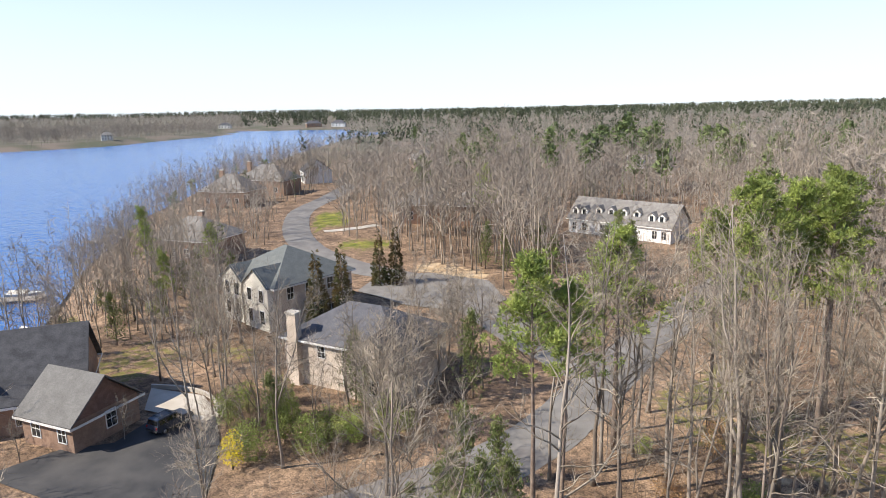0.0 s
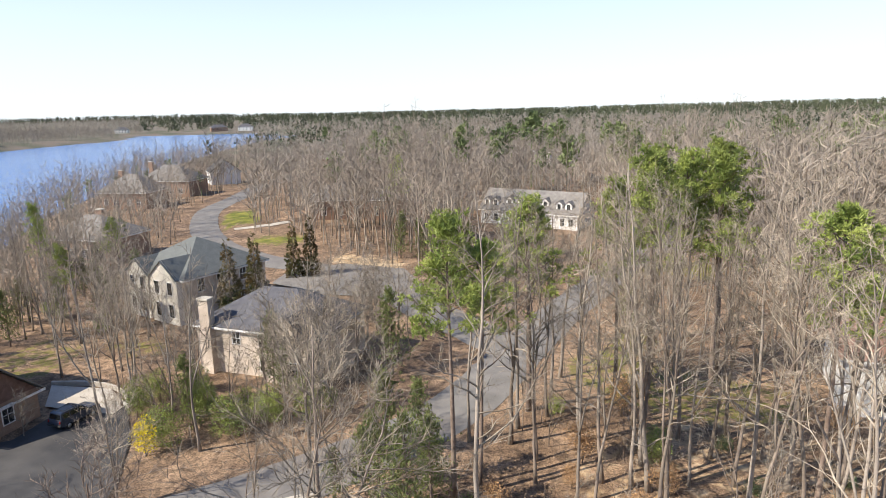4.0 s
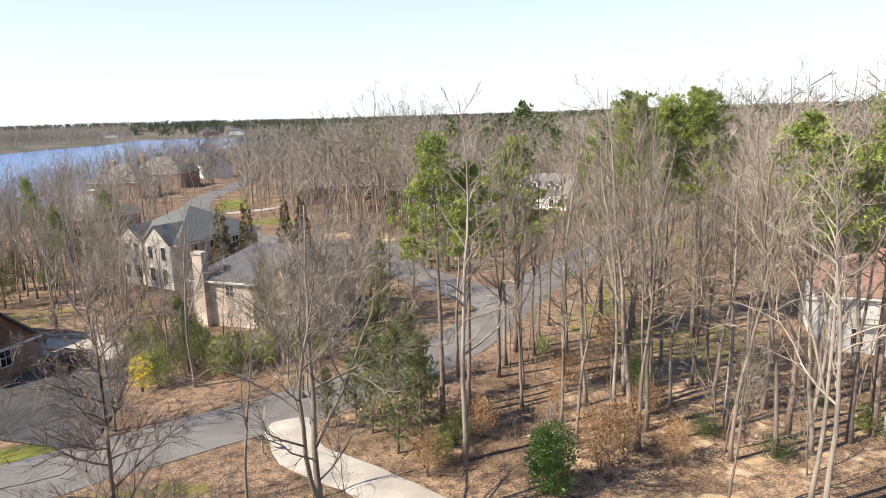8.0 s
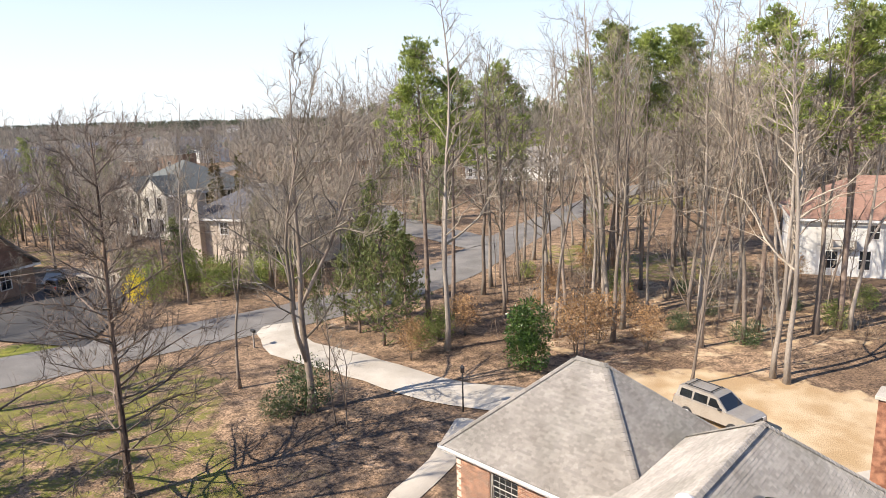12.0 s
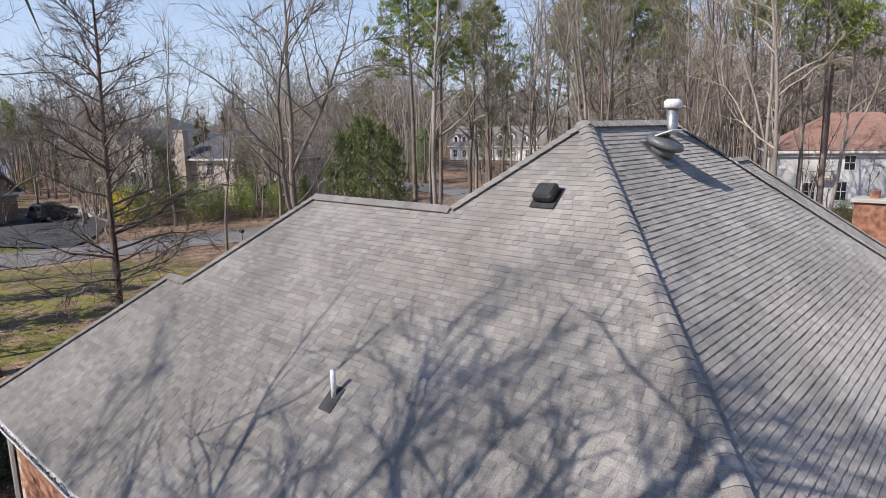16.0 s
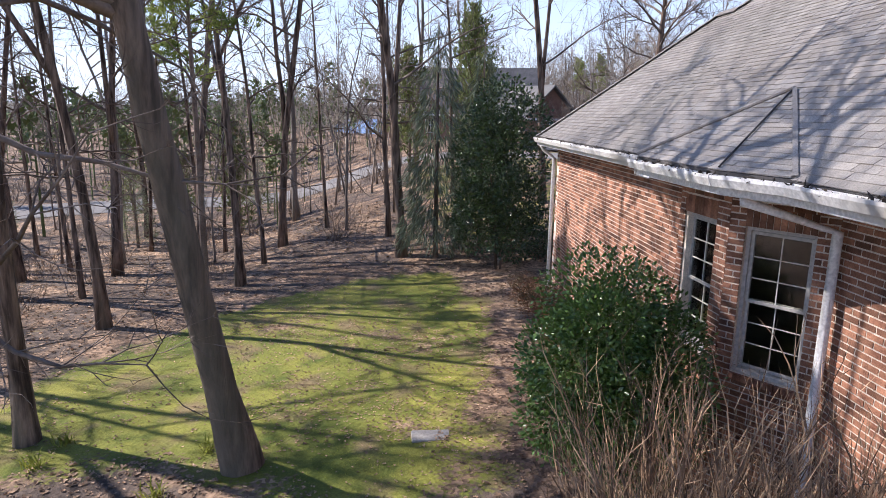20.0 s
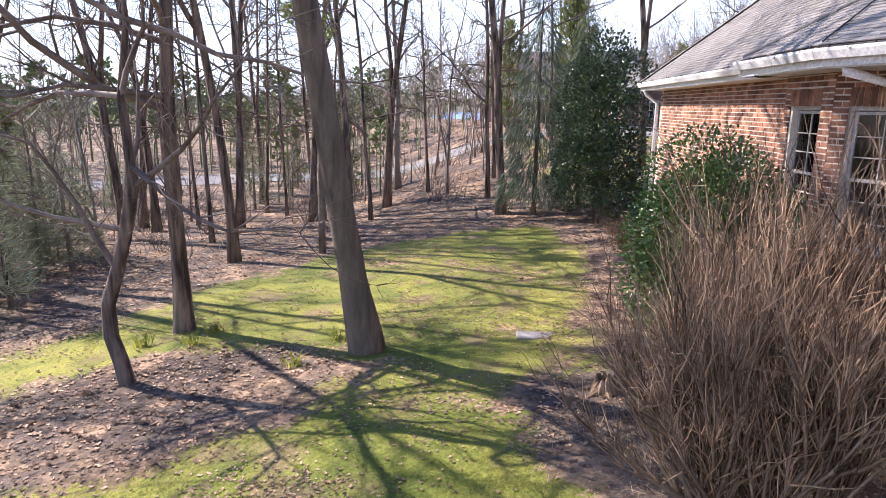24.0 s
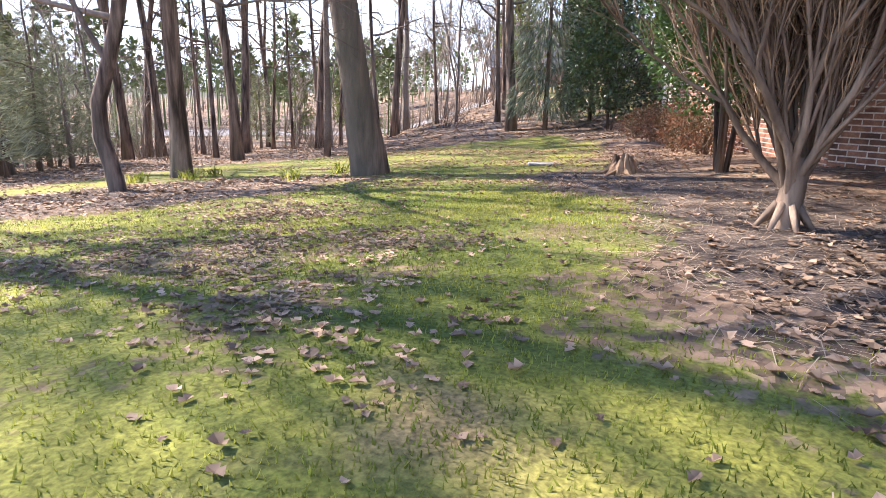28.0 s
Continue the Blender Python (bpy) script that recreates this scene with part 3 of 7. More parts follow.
def twig_tri(buf, p, d, length, w, rng, plain=False):
    if plain:
        s = d.cross(Vector((rng.uniform(-1, 1), rng.uniform(-1, 1), rng.uniform(-1, 1)))).normalized() * w * 0.42
        o = len(buf.v)
        buf.v += [tuple(p - s), tuple(p + s), tuple(p + d * length)]
        buf.f.append((o, o + 1, o + 2))
        return
    s = d.cross(Vector((rng.uniform(-1, 1), rng.uniform(-1, 1), rng.uniform(-1, 1)))).normalized() * w * 0.5
    m = p + d * length * 0.55 + sway(rng, length * 0.05)
    o = len(buf.v)
    buf.v += [tuple(p - s), tuple(p + s), tuple(m + s * 0.7), tuple(m - s * 0.7), tuple(p + d * length + Vector((0, 0, length * 0.08)))]
    buf.f += [(o, o + 1, o + 2, o + 3), (o + 3, o + 2, o + 4)]


def ribbon(buf, pts, w, rng):
    """A thin flat twig along the points, tapering to a tip."""
    s = (pts[-1] - pts[0]).cross(Vector((rng.uniform(-1, 1), rng.uniform(-1, 1), rng.uniform(-1, 1)))).normalized() * w
    o, n = len(buf.v), len(pts) - 1
    for i, p in enumerate(pts[:-1]):
        q = s * (1 - 0.75 * i / n)
        buf.v += [tuple(p - q), tuple(p + q)]
    buf.v.append(tuple(pts[-1]))
    for i in range(n - 1):
        buf.f.append((o + 2 * i, o + 2 * i + 1, o + 2 * i + 3, o + 2 * i + 2))
    buf.f.append((o + 2 * n - 2, o + 2 * n - 1, o + 2 * n))


def bare_tree(seed, H, r, base=0.45, limbs=14, reach=5.0, spread=0.8, subs=5, twigs=5, tw=0.035, trunk_k=8, wander=0.03, lift=0.09, fork=0, fork_angle=0.34, lean=(0, 0), limb_k=4, low=False, rough=False, crook=0.26):
    """Trunk and crown buffers of a leafless hardwood."""
    rng = random.Random(seed)
    tr, cr = Buf(), Buf()
    n = 12
    d = Vector((lean[0], lean[1], 1))
    pts = limb_path(rng, (0, 0, -0.3), d, H + 0.3, n, wander, 0.02)
    rad = [r * (1.45 if i == 0 else 1.0) * (1 - 0.93 * (i / n) ** 0.9) + 0.008 for i in range(n + 1)]
    if rough:
        fine, fr = [], []
        for i in range(n):
            for k in range(5):
                t = k / 5
                a_, b_, c_, d_ = pts[max(i - 1, 0)], pts[i], pts[i + 1], pts[min(i + 2, n)]
                fine.append(0.5 * ((2 * b_) + (c_ - a_) * t + (2 * a_ - 5 * b_ + 4 * c_ - d_) * t * t + (3 * b_ - a_ - 3 * c_ + d_) * t ** 3))
                fr.append(rad[i] * (1 - t) + rad[i + 1] * t)
        tr.tube(fine, fr, 22)
        for q in range(len(tr.v)):
            i = min(q // 22, len(fine) - 1)
            o = Vector(tr.v[q]) - fine[i]
            w = math.atan2(o.y, o.x)
            ridge = noise.noise(Vector((math.cos(w) * 4.5, math.sin(w) * 4.5, fine[i].z * 1.3 + seed))) * 0.10 + noise.noise(Vector((math.cos(w) * 1.2, math.sin(w) * 1.2, fine[i].z * 0.5))) * 0.10
            tr.v[q] = tuple(fine[i] + o * (1 + ridge))
    else:
        tr.tube(pts, rad, trunk_k)
    stems = [(pts, rad)]
    for j in range(fork):
        i = min(int(n * (base * 0.8 + 0.14 * j + rng.uniform(0, 0.12))), n - 3)
        q = limb_path(rng, pts[i], turned(rng, pts[i + 1] - pts[i], fork_angle * rng.uniform(0.7, 1.3)), H * (1 - i / n) * rng.uniform(0.75, 0.98), 8, wander * 1.5, 0.04)
        rq = [rad[i] * 0.72 * (1 - 0.93 * k / 8) + 0.008 for k in range(9)]
        tr.tube(q, rq, 6)
        stems.append((q, rq))
    for j in range(limbs):
        pts_, rad_ = stems[j % len(stems)]
        n_ = len(pts_) - 1
        lo = base if j % len(stems) == 0 else 0.25
        t = lo + (0.98 - lo) * (j + rng.random()) / limbs
        i = min(int(t * n_), n_ - 1)
        w = t * n_ - i
        p = pts_[i].lerp(pts_[i + 1], w)
        dd = pts_[i + 1] - pts_[i]
        u = (t - lo) / (1 - lo)
        L = reach * (1 - 0.62 * u) * rng.uniform(0.6, 1.2)
        lp = limb_path(rng, p, turned(rng, dd, spread * (1.1 - 0.4 * u)), L, 5, crook, lift)
        r0 = min(rad_[i] * 0.6, 0.012 * L + 0.008)
        ribbon(cr, lp, r0, rng) if low else cr.tube(lp, [r0 * (1 - 0.8 * k / 5) + 0.004 for k in range(6)], limb_k, False)
        for s in range(subs):
            ts = 0.2 + 0.8 * (s + rng.random()) / subs
            k = min(int(ts * 5), 4)
            q = lp[k].lerp(lp[k + 1], ts * 5 - k)
            sp = limb_path(rng, q, turned(rng, lp[k + 1] - lp[k], rng.uniform(0.4, 0.9)), L * 0.45 * rng.uniform(0.6, 1.2), 3, 0.3, lift)
            r1 = max(r0 * 0.42 * (1.1 - ts * 0.5), 0.006)
            ribbon(cr, sp, max(r1, tw * 0.62), rng) if limb_k == 3 or low else cr.tube(sp, [r1, r1 * 0.75, r1 * 0.5, r1 * 0.25], 3, False)
            for _ in range(twigs):
                tt = rng.random() * 2.99
                k2 = int(tt)
                a = sp[k2].lerp(sp[k2 + 1], tt - k2)
                twig_tri(cr, a, (turned(rng, sp[k2 + 1] - sp[k2], rng.uniform(0.3, 0.9)) + Vector((0, 0, 0.15))).normalized(), L * rng.uniform(0.14, 0.3), tw * rng.uniform(0.6, 1.1), rng, limb_k == 3 or low)
    return tr, cr


def tuft(buf, rng, p, d, size, n, w):
    for _ in range(n):
        e = (d + sway(rng, 0.55)).normalized()
        s = e.cross(Vector((rng.uniform(-1, 1), rng.uniform(-1, 1), rng.uniform(-1, 1)))).normalized() * w * rng.uniform(0.6, 1.2)
        L = size * rng.uniform(0.6, 1.1)
        o = len(buf.v)
        buf.v += [tuple(p - s * 0.4), tuple(p + e * L * 0.5 + s), tuple(p + e * L), tuple(p + e * L * 0.5 - s)]
        buf.f.append((o, o + 1, o + 2, o + 3))


def pine_tree(seed, H, r, base=0.5, limbs=26, reach=3.2, tufts=13, size=0.55, n=9, w=0.075, k=8, cone=False, clumps=0):
    rng = random.Random(seed)
    tr, cr = Buf(), Buf()
    pts = limb_path(rng, (0, 0, -0.3), (0, 0, 1), H + 0.3, 10, 0.015, 0.02)
    tr.tube(pts, [r * (1 - 0.9 * (i / 10)) + 0.02 for i in range(11)], k)
    for j in range(limbs):
        t = base + (0.99 - base) * (j + rng.random()) / limbs
        i = min(int(t * 10), 9)
        p = pts[i].lerp(pts[i + 1], t * 10 - i)
        u = (t - base) / (1 - base)
        L = reach * (0.55 + 1.3 * u * (1 - u) + 0.25 * (1 - u)) * rng.uniform(0.6, 1.2) * (1 - 0.45 * u)
        if cone:
            L = reach * (1.05 - u) ** 0.75 * rng.uniform(0.55, 1.15)
        lp = limb_path(rng, p, turned(rng, Vector((0, 0, 1)), rng.uniform(1.0, 1.45) - 0.5 * u), L, 4, 0.12, 0.08)
        tr.tube(lp, [0.05 * (1 - 0.8 * q / 4) + 0.006 for q in range(5)], 3, False)
        for c in range(clumps):
            ts = min(0.999, 0.42 + 0.58 * (c + rng.random()) / clumps)
            q = int(ts * 4)
            m = lp[q].lerp(lp[q + 1], ts * 4 - q) + Vector((rng.gauss(0, 0.16 * L), rng.gauss(0, 0.16 * L), rng.gauss(0.1, 0.12)))
            br = rng.uniform(0.38, 0.72)
            for s in range(tufts):
                o = sway(rng, 1.0).normalized() * br * rng.uniform(0.5, 1.0)
                o.z *= 0.6
                tuft(cr, rng, m + o, o * 1.2 + Vector((0, 0, 0.55)), size, n, w)
        for s in range(0 if clumps else tufts):
            ts = (0.15 if cone else 0.35) + (0.85 if cone else 0.65) * rng.random()
            q = min(int(ts * 4), 3)
            a = lp[q].lerp(lp[q + 1], ts * 4 - q) + sway(rng, 0.28 * size + 0.1 * L)
            tuft(cr, rng, a, (lp[q + 1] - lp[q]).normalized() * 0.4 + Vector((0, 0, 0.7)), size, n, w)
    for s in range(tufts * 2):
        tuft(cr, rng, pts[10] + sway(rng, 0.4) - Vector((0, 0, rng.uniform(0, 1.2))), Vector((0, 0, 1)), size, n, w)
    return tr, cr


def cone_evergreen(seed, H, R, base=0.05, count=420, size=0.5, n=6, w=0.06, droop=-0.3, r=0.12, shape=1.0):
    rng = random.Random(seed)
    tr, cr = Buf(), Buf()
    tr.tube([(0, 0, -0.2), (0, 0, H * 0.5), (0, 0, H * 0.97)], [r, r * 0.6, 0.015], 6)
    lump = [rng.uniform(0.7, 1.15) for _ in range(60)]
    for j in range(count):
        t = base + (1 - base) * (1 - math.sqrt(rng.random()) if shape >= 1 else rng.random())
        a = rng.uniform(0, 2 * math.pi)
        u = (t - base) / (1 - base)
        prof = (1 - u) ** 0.8 if shape >= 1 else math.sin(math.pi * min(1, u * 0.86 + 0.12)) ** 0.7
        q = R * prof * lump[int(u * 9.99) * 6 + int(a / 1.05) % 6] * rng.uniform(0.55, 1.05)
        p = Vector((q * math.cos(a), q * math.sin(a), H * t))
        tuft(cr, rng, p, Vector((math.cos(a), math.sin(a), droop)), size, n, w)
    return tr, cr


def leafy(seed, H, R, leaves, leaf, base=0.0, stems=5, flat=1.0, lumps=9, inner=0.55):
    """An evergreen broadleaf shrub: stems and single leaves gathered on uneven lobes."""
    rng = random.Random(seed)
    tr, cr = Buf(), Buf()
    lobes = []
    for i in range(lumps):
        a, t = 2 * math.pi * i * 0.381966 + rng.random(), (i + 0.5) / lumps
        rr = R * 0.55 * math.sqrt(max(0.05, 1 - (2 * t - 0.9) ** 2 * 0.8)) * rng.uniform(0.7, 1.1)
        lobes.append((Vector((rr * math.cos(a), rr * math.sin(a), H * (base + (1 - base) * (0.16 + 0.7 * t)))), R * rng.uniform(0.42, 0.62)))
    for i in range(stems):
        q = lobes[(i * 3) % lumps][0]
        tr.tube([(q.x * 0.08, q.y * 0.08, -0.2), (q.x * 0.3, q.y * 0.3, q.z * 0.5), q], [0.03, 0.025, 0.008], 5)
    for j in range(leaves):
        c, rr = lobes[j % lumps]
        d = Vector((rng.gauss(0, 1), rng.gauss(0, 1), rng.gauss(0, 1))).normalized()
        p = c + Vector((d.x, d.y, d.z * flat)) * rr * (inner + (1 - inner) * rng.random() ** 0.5) * rng.uniform(0.92, 1.1)
        if p.z < 0.03:
            p.z = 0.03 + rng.random() * 0.3
        e = (d + sway(rng, 0.6) + Vector((0, 0, 0.2))).normalized()
        s = e.cross(Vector((rng.uniform(-1, 1), rng.uniform(-1, 1), rng.uniform(-1, 1)))).normalized()
        up = e.cross(s) * leaf * 0.12
        L, w = leaf * rng.uniform(0.7, 1.25), leaf * 0.28
        o = len(cr.v)
        cr.v += [tuple(p), tuple(p + e * L * 0.5 + s * w + up), tuple(p + e * L), tuple(p + e * L * 0.5 - s * w + up)]
        cr.f += [(o, o + 1, o + 2), (o, o + 2, o + 3)]
    return tr, cr


KINDS = {}


def kind_of_tree(key, label, category, bufs, mats, parts=("trunk", "crown"), name="tree"):
    """Makes the meshes of a kind of tree once; plant() sets trees of it."""
    KINDS[key] = (name, label, category, [(n, mesh_of(n, b.v, b.f, m, smooth=True)) for n, b, m in zip(parts, bufs, mats)])


def plant(key, x, y, s=1.0, rz=0.0, group="", sz=None, tilt=(0, 0), dz=0.0, label=""):
    name, lab, category, parts = KINDS[key]
    e = thing(name, label or lab, category, pose(x, y, at(x, y, dz), tilt[0], tilt[1], rz) @ Matrix.Diagonal((s, s, sz or s, 1)), group)
    for n, me in parts:
        new(n, me).parent = e
    return e


# forest hardwoods, tall and slim
for i in range(6):
    kind_of_tree("wood%d" % i, "tall slender leafless hardwood with pale grey-brown bark", "tree",
                 bare_tree(100 + i, 18.5 + i * 0.7, 0.135 + 0.012 * i, 0.32 + 0.07 * (i % 3), 24, 5.4, 0.8, 7, 6, 0.025, trunk_k=6, fork=i % 3, fork_angle=0.32, wander=0.05, lift=0.045, limb_k=3, crook=0.2), (bark_pale if i % 2 else bark, twig))
# understorey saplings
for i in range(3):
    kind_of_tree("sapling%d" % i, "thin leafless sapling with fine grey twigs", "tree",
                 bare_tree(140 + i, 7 + i * 1.6, 0.05, 0.2, 13, 2.3, 0.75, 5, 6, 0.018, trunk_k=5, wander=0.07, lift=0.08, fork=i % 2, limb_k=3), (bark, twig))
# open-grown yard trees
for i in range(3):
    kind_of_tree("yard%d" % i, "spreading leafless yard tree with dense fine twigs", "tree",
                 bare_tree(160 + i, 15 + 2 * i, 0.2, 0.22, 34, 6.2, 0.95, 9, 12, 0.03, trunk_k=8, wander=0.055, lift=0.05, fork=2, limb_k=3, crook=0.18), (bark, twig))
kind_of_tree("pinoak", "dense young pin oak with level fine twigs in the front lawn", "tree",
             bare_tree(170, 14.5, 0.17, 0.1, 70, 4.8, 1.25, 10, 12, 0.026, trunk_k=9, wander=0.02, lift=0.03, limb_k=3, crook=0.14), (bark_dark, twig_near))
for i in range(3):
    kind_of_tree("pine%d" % i, "tall green loblolly pine with bare lower trunk", "tree",
                 pine_tree(200 + i, 21 + i, 0.22, 0.55 + 0.04 * i, 34, 4.5 - 0.5 * (i == 1), 9, 0.42, 8, 0.045, clumps=4), (pine_bark, needles))
for i in range(2):
    kind_of_tree("youngpine%d" % i, "young dull-green pine branched to the ground", "tree",
                 pine_tree(220 + i, 8.5 + i, 0.12, 0.12, 46, 3.3, 13, 0.42, 6, 0.04, 6, cone=True), (pine_bark, needles_dull))
for i in range(2):
    kind_of_tree("cypress%d" % i, "columnar brownish-green conifer beside the house", "tree", cone_evergreen(240 + i, 9 + i, 1.5, 0.03, 520, 0.5, 6, 0.07), (pine_bark, cypress_leaf))
for i in range(2):
    kind_of_tree("cedar%d" % i, "feathery dull green eastern cedar sapling", "tree", cone_evergreen(250 + i, 5.0 + i, 1.5, 0.08, 430, 0.5, 6, 0.014, 0.35), (bark, cedar_leaf))
for i in range(2):
    kind_of_tree("scrub%d" % i, "dense yellowish-green evergreen scrub", "shrub", leafy(260 + i, 3.6 + i, 1.9, 2600, 0.17, 0.05), (bark, needles), ("stem", "foliage"), "shrub")
kind_of_tree("brownoak", "small oak holding its dry tan leaves", "tree", leafy(270, 5.0, 2.3, 1700, 0.2, 0.2, 7, 0.8, 14, 0.15), (bark, oak_leaf))
kind_of_tree("forsythia", "bright yellow flowering forsythia shrub", "shrub", leafy(275, 2.6, 0.75, 900, 0.12), (bark, forsythia_flower), ("stem", "blossom"), "forsythia")
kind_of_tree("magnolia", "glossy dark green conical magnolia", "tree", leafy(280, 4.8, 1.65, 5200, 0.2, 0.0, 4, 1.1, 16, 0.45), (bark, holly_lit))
kind_of_tree("holly", "low rounded dark green holly shrub", "shrub", leafy(285, 1.8, 1.4, 2600, 0.11), (bark, holly_leaf), ("stem", "foliage"), "holly_shrub")

# ---------------------------------------------------------------- the brick house with the grey shingle roof
HOUSE_TURN = -52.0
house = thing("house", "red brick house with a steep grey shingle hip roof", "house", pose(0, 0, 0, 0, 0, HOUSE_TURN))
SPARE = []          # single pieces, linked at the end of the file
EZ, PITCH = 4.6, 0.86


def hz(u, n):
    """The ground's height under a place of the house."""
    c, s = math.cos(radians(HOUSE_TURN)), math.sin(radians(HOUSE_TURN))
    return at(u * c - n * s, u * s + n * c)


def roof_plane(name, poly, zf, parent, mat_tabs, near=None, exposure=0.09):
    """One slope: a board plate, and shingle tabs row by row; those inside near become single pieces."""
    P = [Vector((u, n, zf(u, n))) for u, n in poly]
    nv = Vector((0, 0, 0))
    for i in range(len(P)):
        nv += P[i].cross(P[(i + 1) % len(P)])
    if nv.z < 0:
        P.reverse()
        nv = -nv
    nv.normalize()
    deck = Buf().plate([p - nv * 0.012 for p in P], 0.10).ob("roof_deck", underlay, parent)
    side = Vector((0, 0, 1)).cross(nv).normalized()
    up = nv.cross(side).normalized()
    o = min(P, key=lambda p: p.dot(up))
    uv = [((p - o).dot(side), (p - o).dot(up)) for p in P]
    top = max(t for _, t in uv)
    rng = random.Random(name)
    buf = Buf()
    row = 0
    while row * exposure < top:
        t0, t1 = row * exposure, min((row + 1) * exposure + 0.03, top)
        tm = t0 + exposure * 0.5
        xs = []
        for (a, b), (c, d) in zip(uv, uv[1:] + uv[:1]):
            if (b > tm) != (d > tm):
                xs.append(a + (c - a) * (tm - b) / (d - b))
        xs.sort()
        for s0, s1 in zip(xs[::2], xs[1::2]):
            s = s0
            while s < s1 - 0.01:
                e = min(s + rng.uniform(0.1, 0.23), s1)
                if s1 - e < 0.05:
                    e = s1
                h = 0.011 + rng.choice((0, 0, 0.005)) + rng.uniform(0, 0.002)
                q = [o + side * a + up * b + nv * c for a, b, c in ((s, t0, h), (e - 0.004, t0, h), (e - 0.004, t1, 0.003), (s, t1, 0.003), (s, t0, 0), (e - 0.004, t0, 0))]
                f = [(0, 1, 2, 3), (4, 5, 1, 0), (0, 3, 4), (1, 5, 2)]
                c = q[0]
                if near and near[0] < c.x < near[2] and near[1] < c.y < near[3]:
                    SPARE.append(("shingle", q, f, shingle_part, deck))
                else:
                    buf.add(q, f)
                s = e
        row += 1
    tagged(buf.ob("shingles", mat_tabs, deck), "blended grey asphalt shingles", kind="stuff")
    return deck


def ridge_caps(name, a, b, parent, mat):
    """Overlapping bent cap shingles along a ridge or hip."""
    a, b = Vector(a), Vector(b)
    d = (b - a).normalized()
    s = d.cross(Vector((0, 0, 1))).normalized()
    n = s.cross(d)
    k = max(1, int((b - a).length / 0.15))
    buf, rng = Buf(), random.Random(name)
    drop = 0.5 if abs(d.z) < 0.1 else 0.30
    for i in range(k):
        p = a + (b - a) * (i / k)
        q = p + d * 0.21
        h0, h1 = 0.045 + rng.uniform(0, 0.006), 0.028
        w = 0.125
        pts = []
        for c, h in ((p, h0), (q, h1)):
            pts += [c - s * w + n * (h - w * drop * 1.3), c - s * 0.03 + n * h, c + s * 0.03 + n * h, c + s * w + n * (h - w * drop * 1.3)]
        pts += [x - n * 0.02 for x in pts[:4]]
        buf.add(pts, [(0, 1, 5, 4), (1, 2, 6, 5), (2, 3, 7, 6), (8, 9, 1, 0), (9, 10, 2, 1), (10, 11, 3, 2)])
    return tagged(buf.ob("ridge_cap", mat, parent), "grey ridge cap shingles", kind="stuff")


BRICK_L, BRICK_H, JOINT = 0.208, 0.0677, 0.016


def brick_wall(p0, p1, z1, parent, openings=(), z0=None, near=None, thick=0.22, bricks=True, name="wall"):
    """A wall from p0 to p1 (the outside on the right-hand side), with openings (s0, s1, z0, z1), a mortar core and courses of bricks."""
    a, b = Vector((*p0, 0)), Vector((*p1, 0))
    L = (b - a).length
    d = (b - a).normalized()
    out = Vector((d.y, -d.x, 0))
    if z0 is None:
        z0 = min(hz(*p0), hz(*p1)) - 0.4
    m = Matrix.Translation(a) @ Matrix((d, -out, Vector((0, 0, 1)))).transposed().to_4x4()
    core = Buf()
    cuts = sorted({0.0, L, *[s for o in openings for s in o[:2]]})
    for s0, s1 in zip(cuts, cuts[1:]):
        holes = sorted((o[2], o[3]) for o in openings if o[0] < (s0 + s1) / 2 < o[1])
        z = z0
        for h0, h1 in holes:
            core.box(s0, 0.007, z, s1, thick, h0, m)
            z = h1
        core.box(s0, 0.007, z, s1, thick, z1, m)
    wall = core.ob(name, mortar, parent)
    if not bricks:
        return wall
    buf, rng = Buf(), random.Random(str(p0))
    row, z = 0, z0
    while z < z1 - 0.02:
        h = min(BRICK_H - JOINT, z1 - z)
        s = -BRICK_L / 2 if row % 2 else 0.0
        while s < L:
            e0, e1 = max(s, 0), min(s + BRICK_L - JOINT, L)
            spans = [(e0, e1)]
            for o0, o1, h0, h1 in openings:
                if h0 - 0.075 < z and z + h < h1 + 0.22:
                    spans = [q for x, y in spans for q in ((x, min(y, o0)), (max(x, o1), y)) if q[1] - q[0] > 0.015]
            for x, y in spans:
                if y - x > 0.015:
                    j = rng.uniform(-0.002, 0.003)
                    q = [m @ Vector(w) for w in ((x, j, z), (y, j, z), (y, j, z + h), (x, j, z + h), (x, 0.02, z), (y, 0.02, z), (y, 0.02, z + h), (x, 0.02, z + h))]
                    f = [(0, 1, 2, 3), (0, 4, 5, 1), (1, 5, 6, 2), (2, 6, 7, 3), (3, 7, 4, 0)]
                    if near and near[0] < x < near[1] and near[2] < z < near[3]:
                        SPARE.append(("brick", q, f, brick_part, wall))
                    else:
                        buf.add(q, f)
            s += BRICK_L
        row += 1
        z += BRICK_H
    for o0, o1, h0, h1 in openings:        # soldier course above, brick sill below
        n = max(1, round((o1 - o0) / 0.0677))
        w = (o1 - o0) / n
        for k in range(n):
            x, y = o0 + k * w + 0.004, o0 + (k + 1) * w - 0.005
            for q0, q1, j in ((h1 + 0.005, h1 + 0.205, -0.004), (h0 - 0.075, h0 - 0.005, -0.035)):
                q = [m @ Vector(c) for c in ((x, j, q0), (y, j, q0), (y, j, q1), (x, j, q1), (x, 0.02, q0), (y, 0.02, q0), (y, 0.02, q1), (x, 0.02, q1))]
                buf.add(q, [(0, 1, 2, 3), (0, 4, 5, 1), (1, 5, 6, 2), (2, 6, 7, 3), (3, 7, 4, 0)])
    tagged(buf.ob("bricks", brick_red, wall), "mottled red-brown bricks with tan mortar joints", kind="stuff")
    return wall


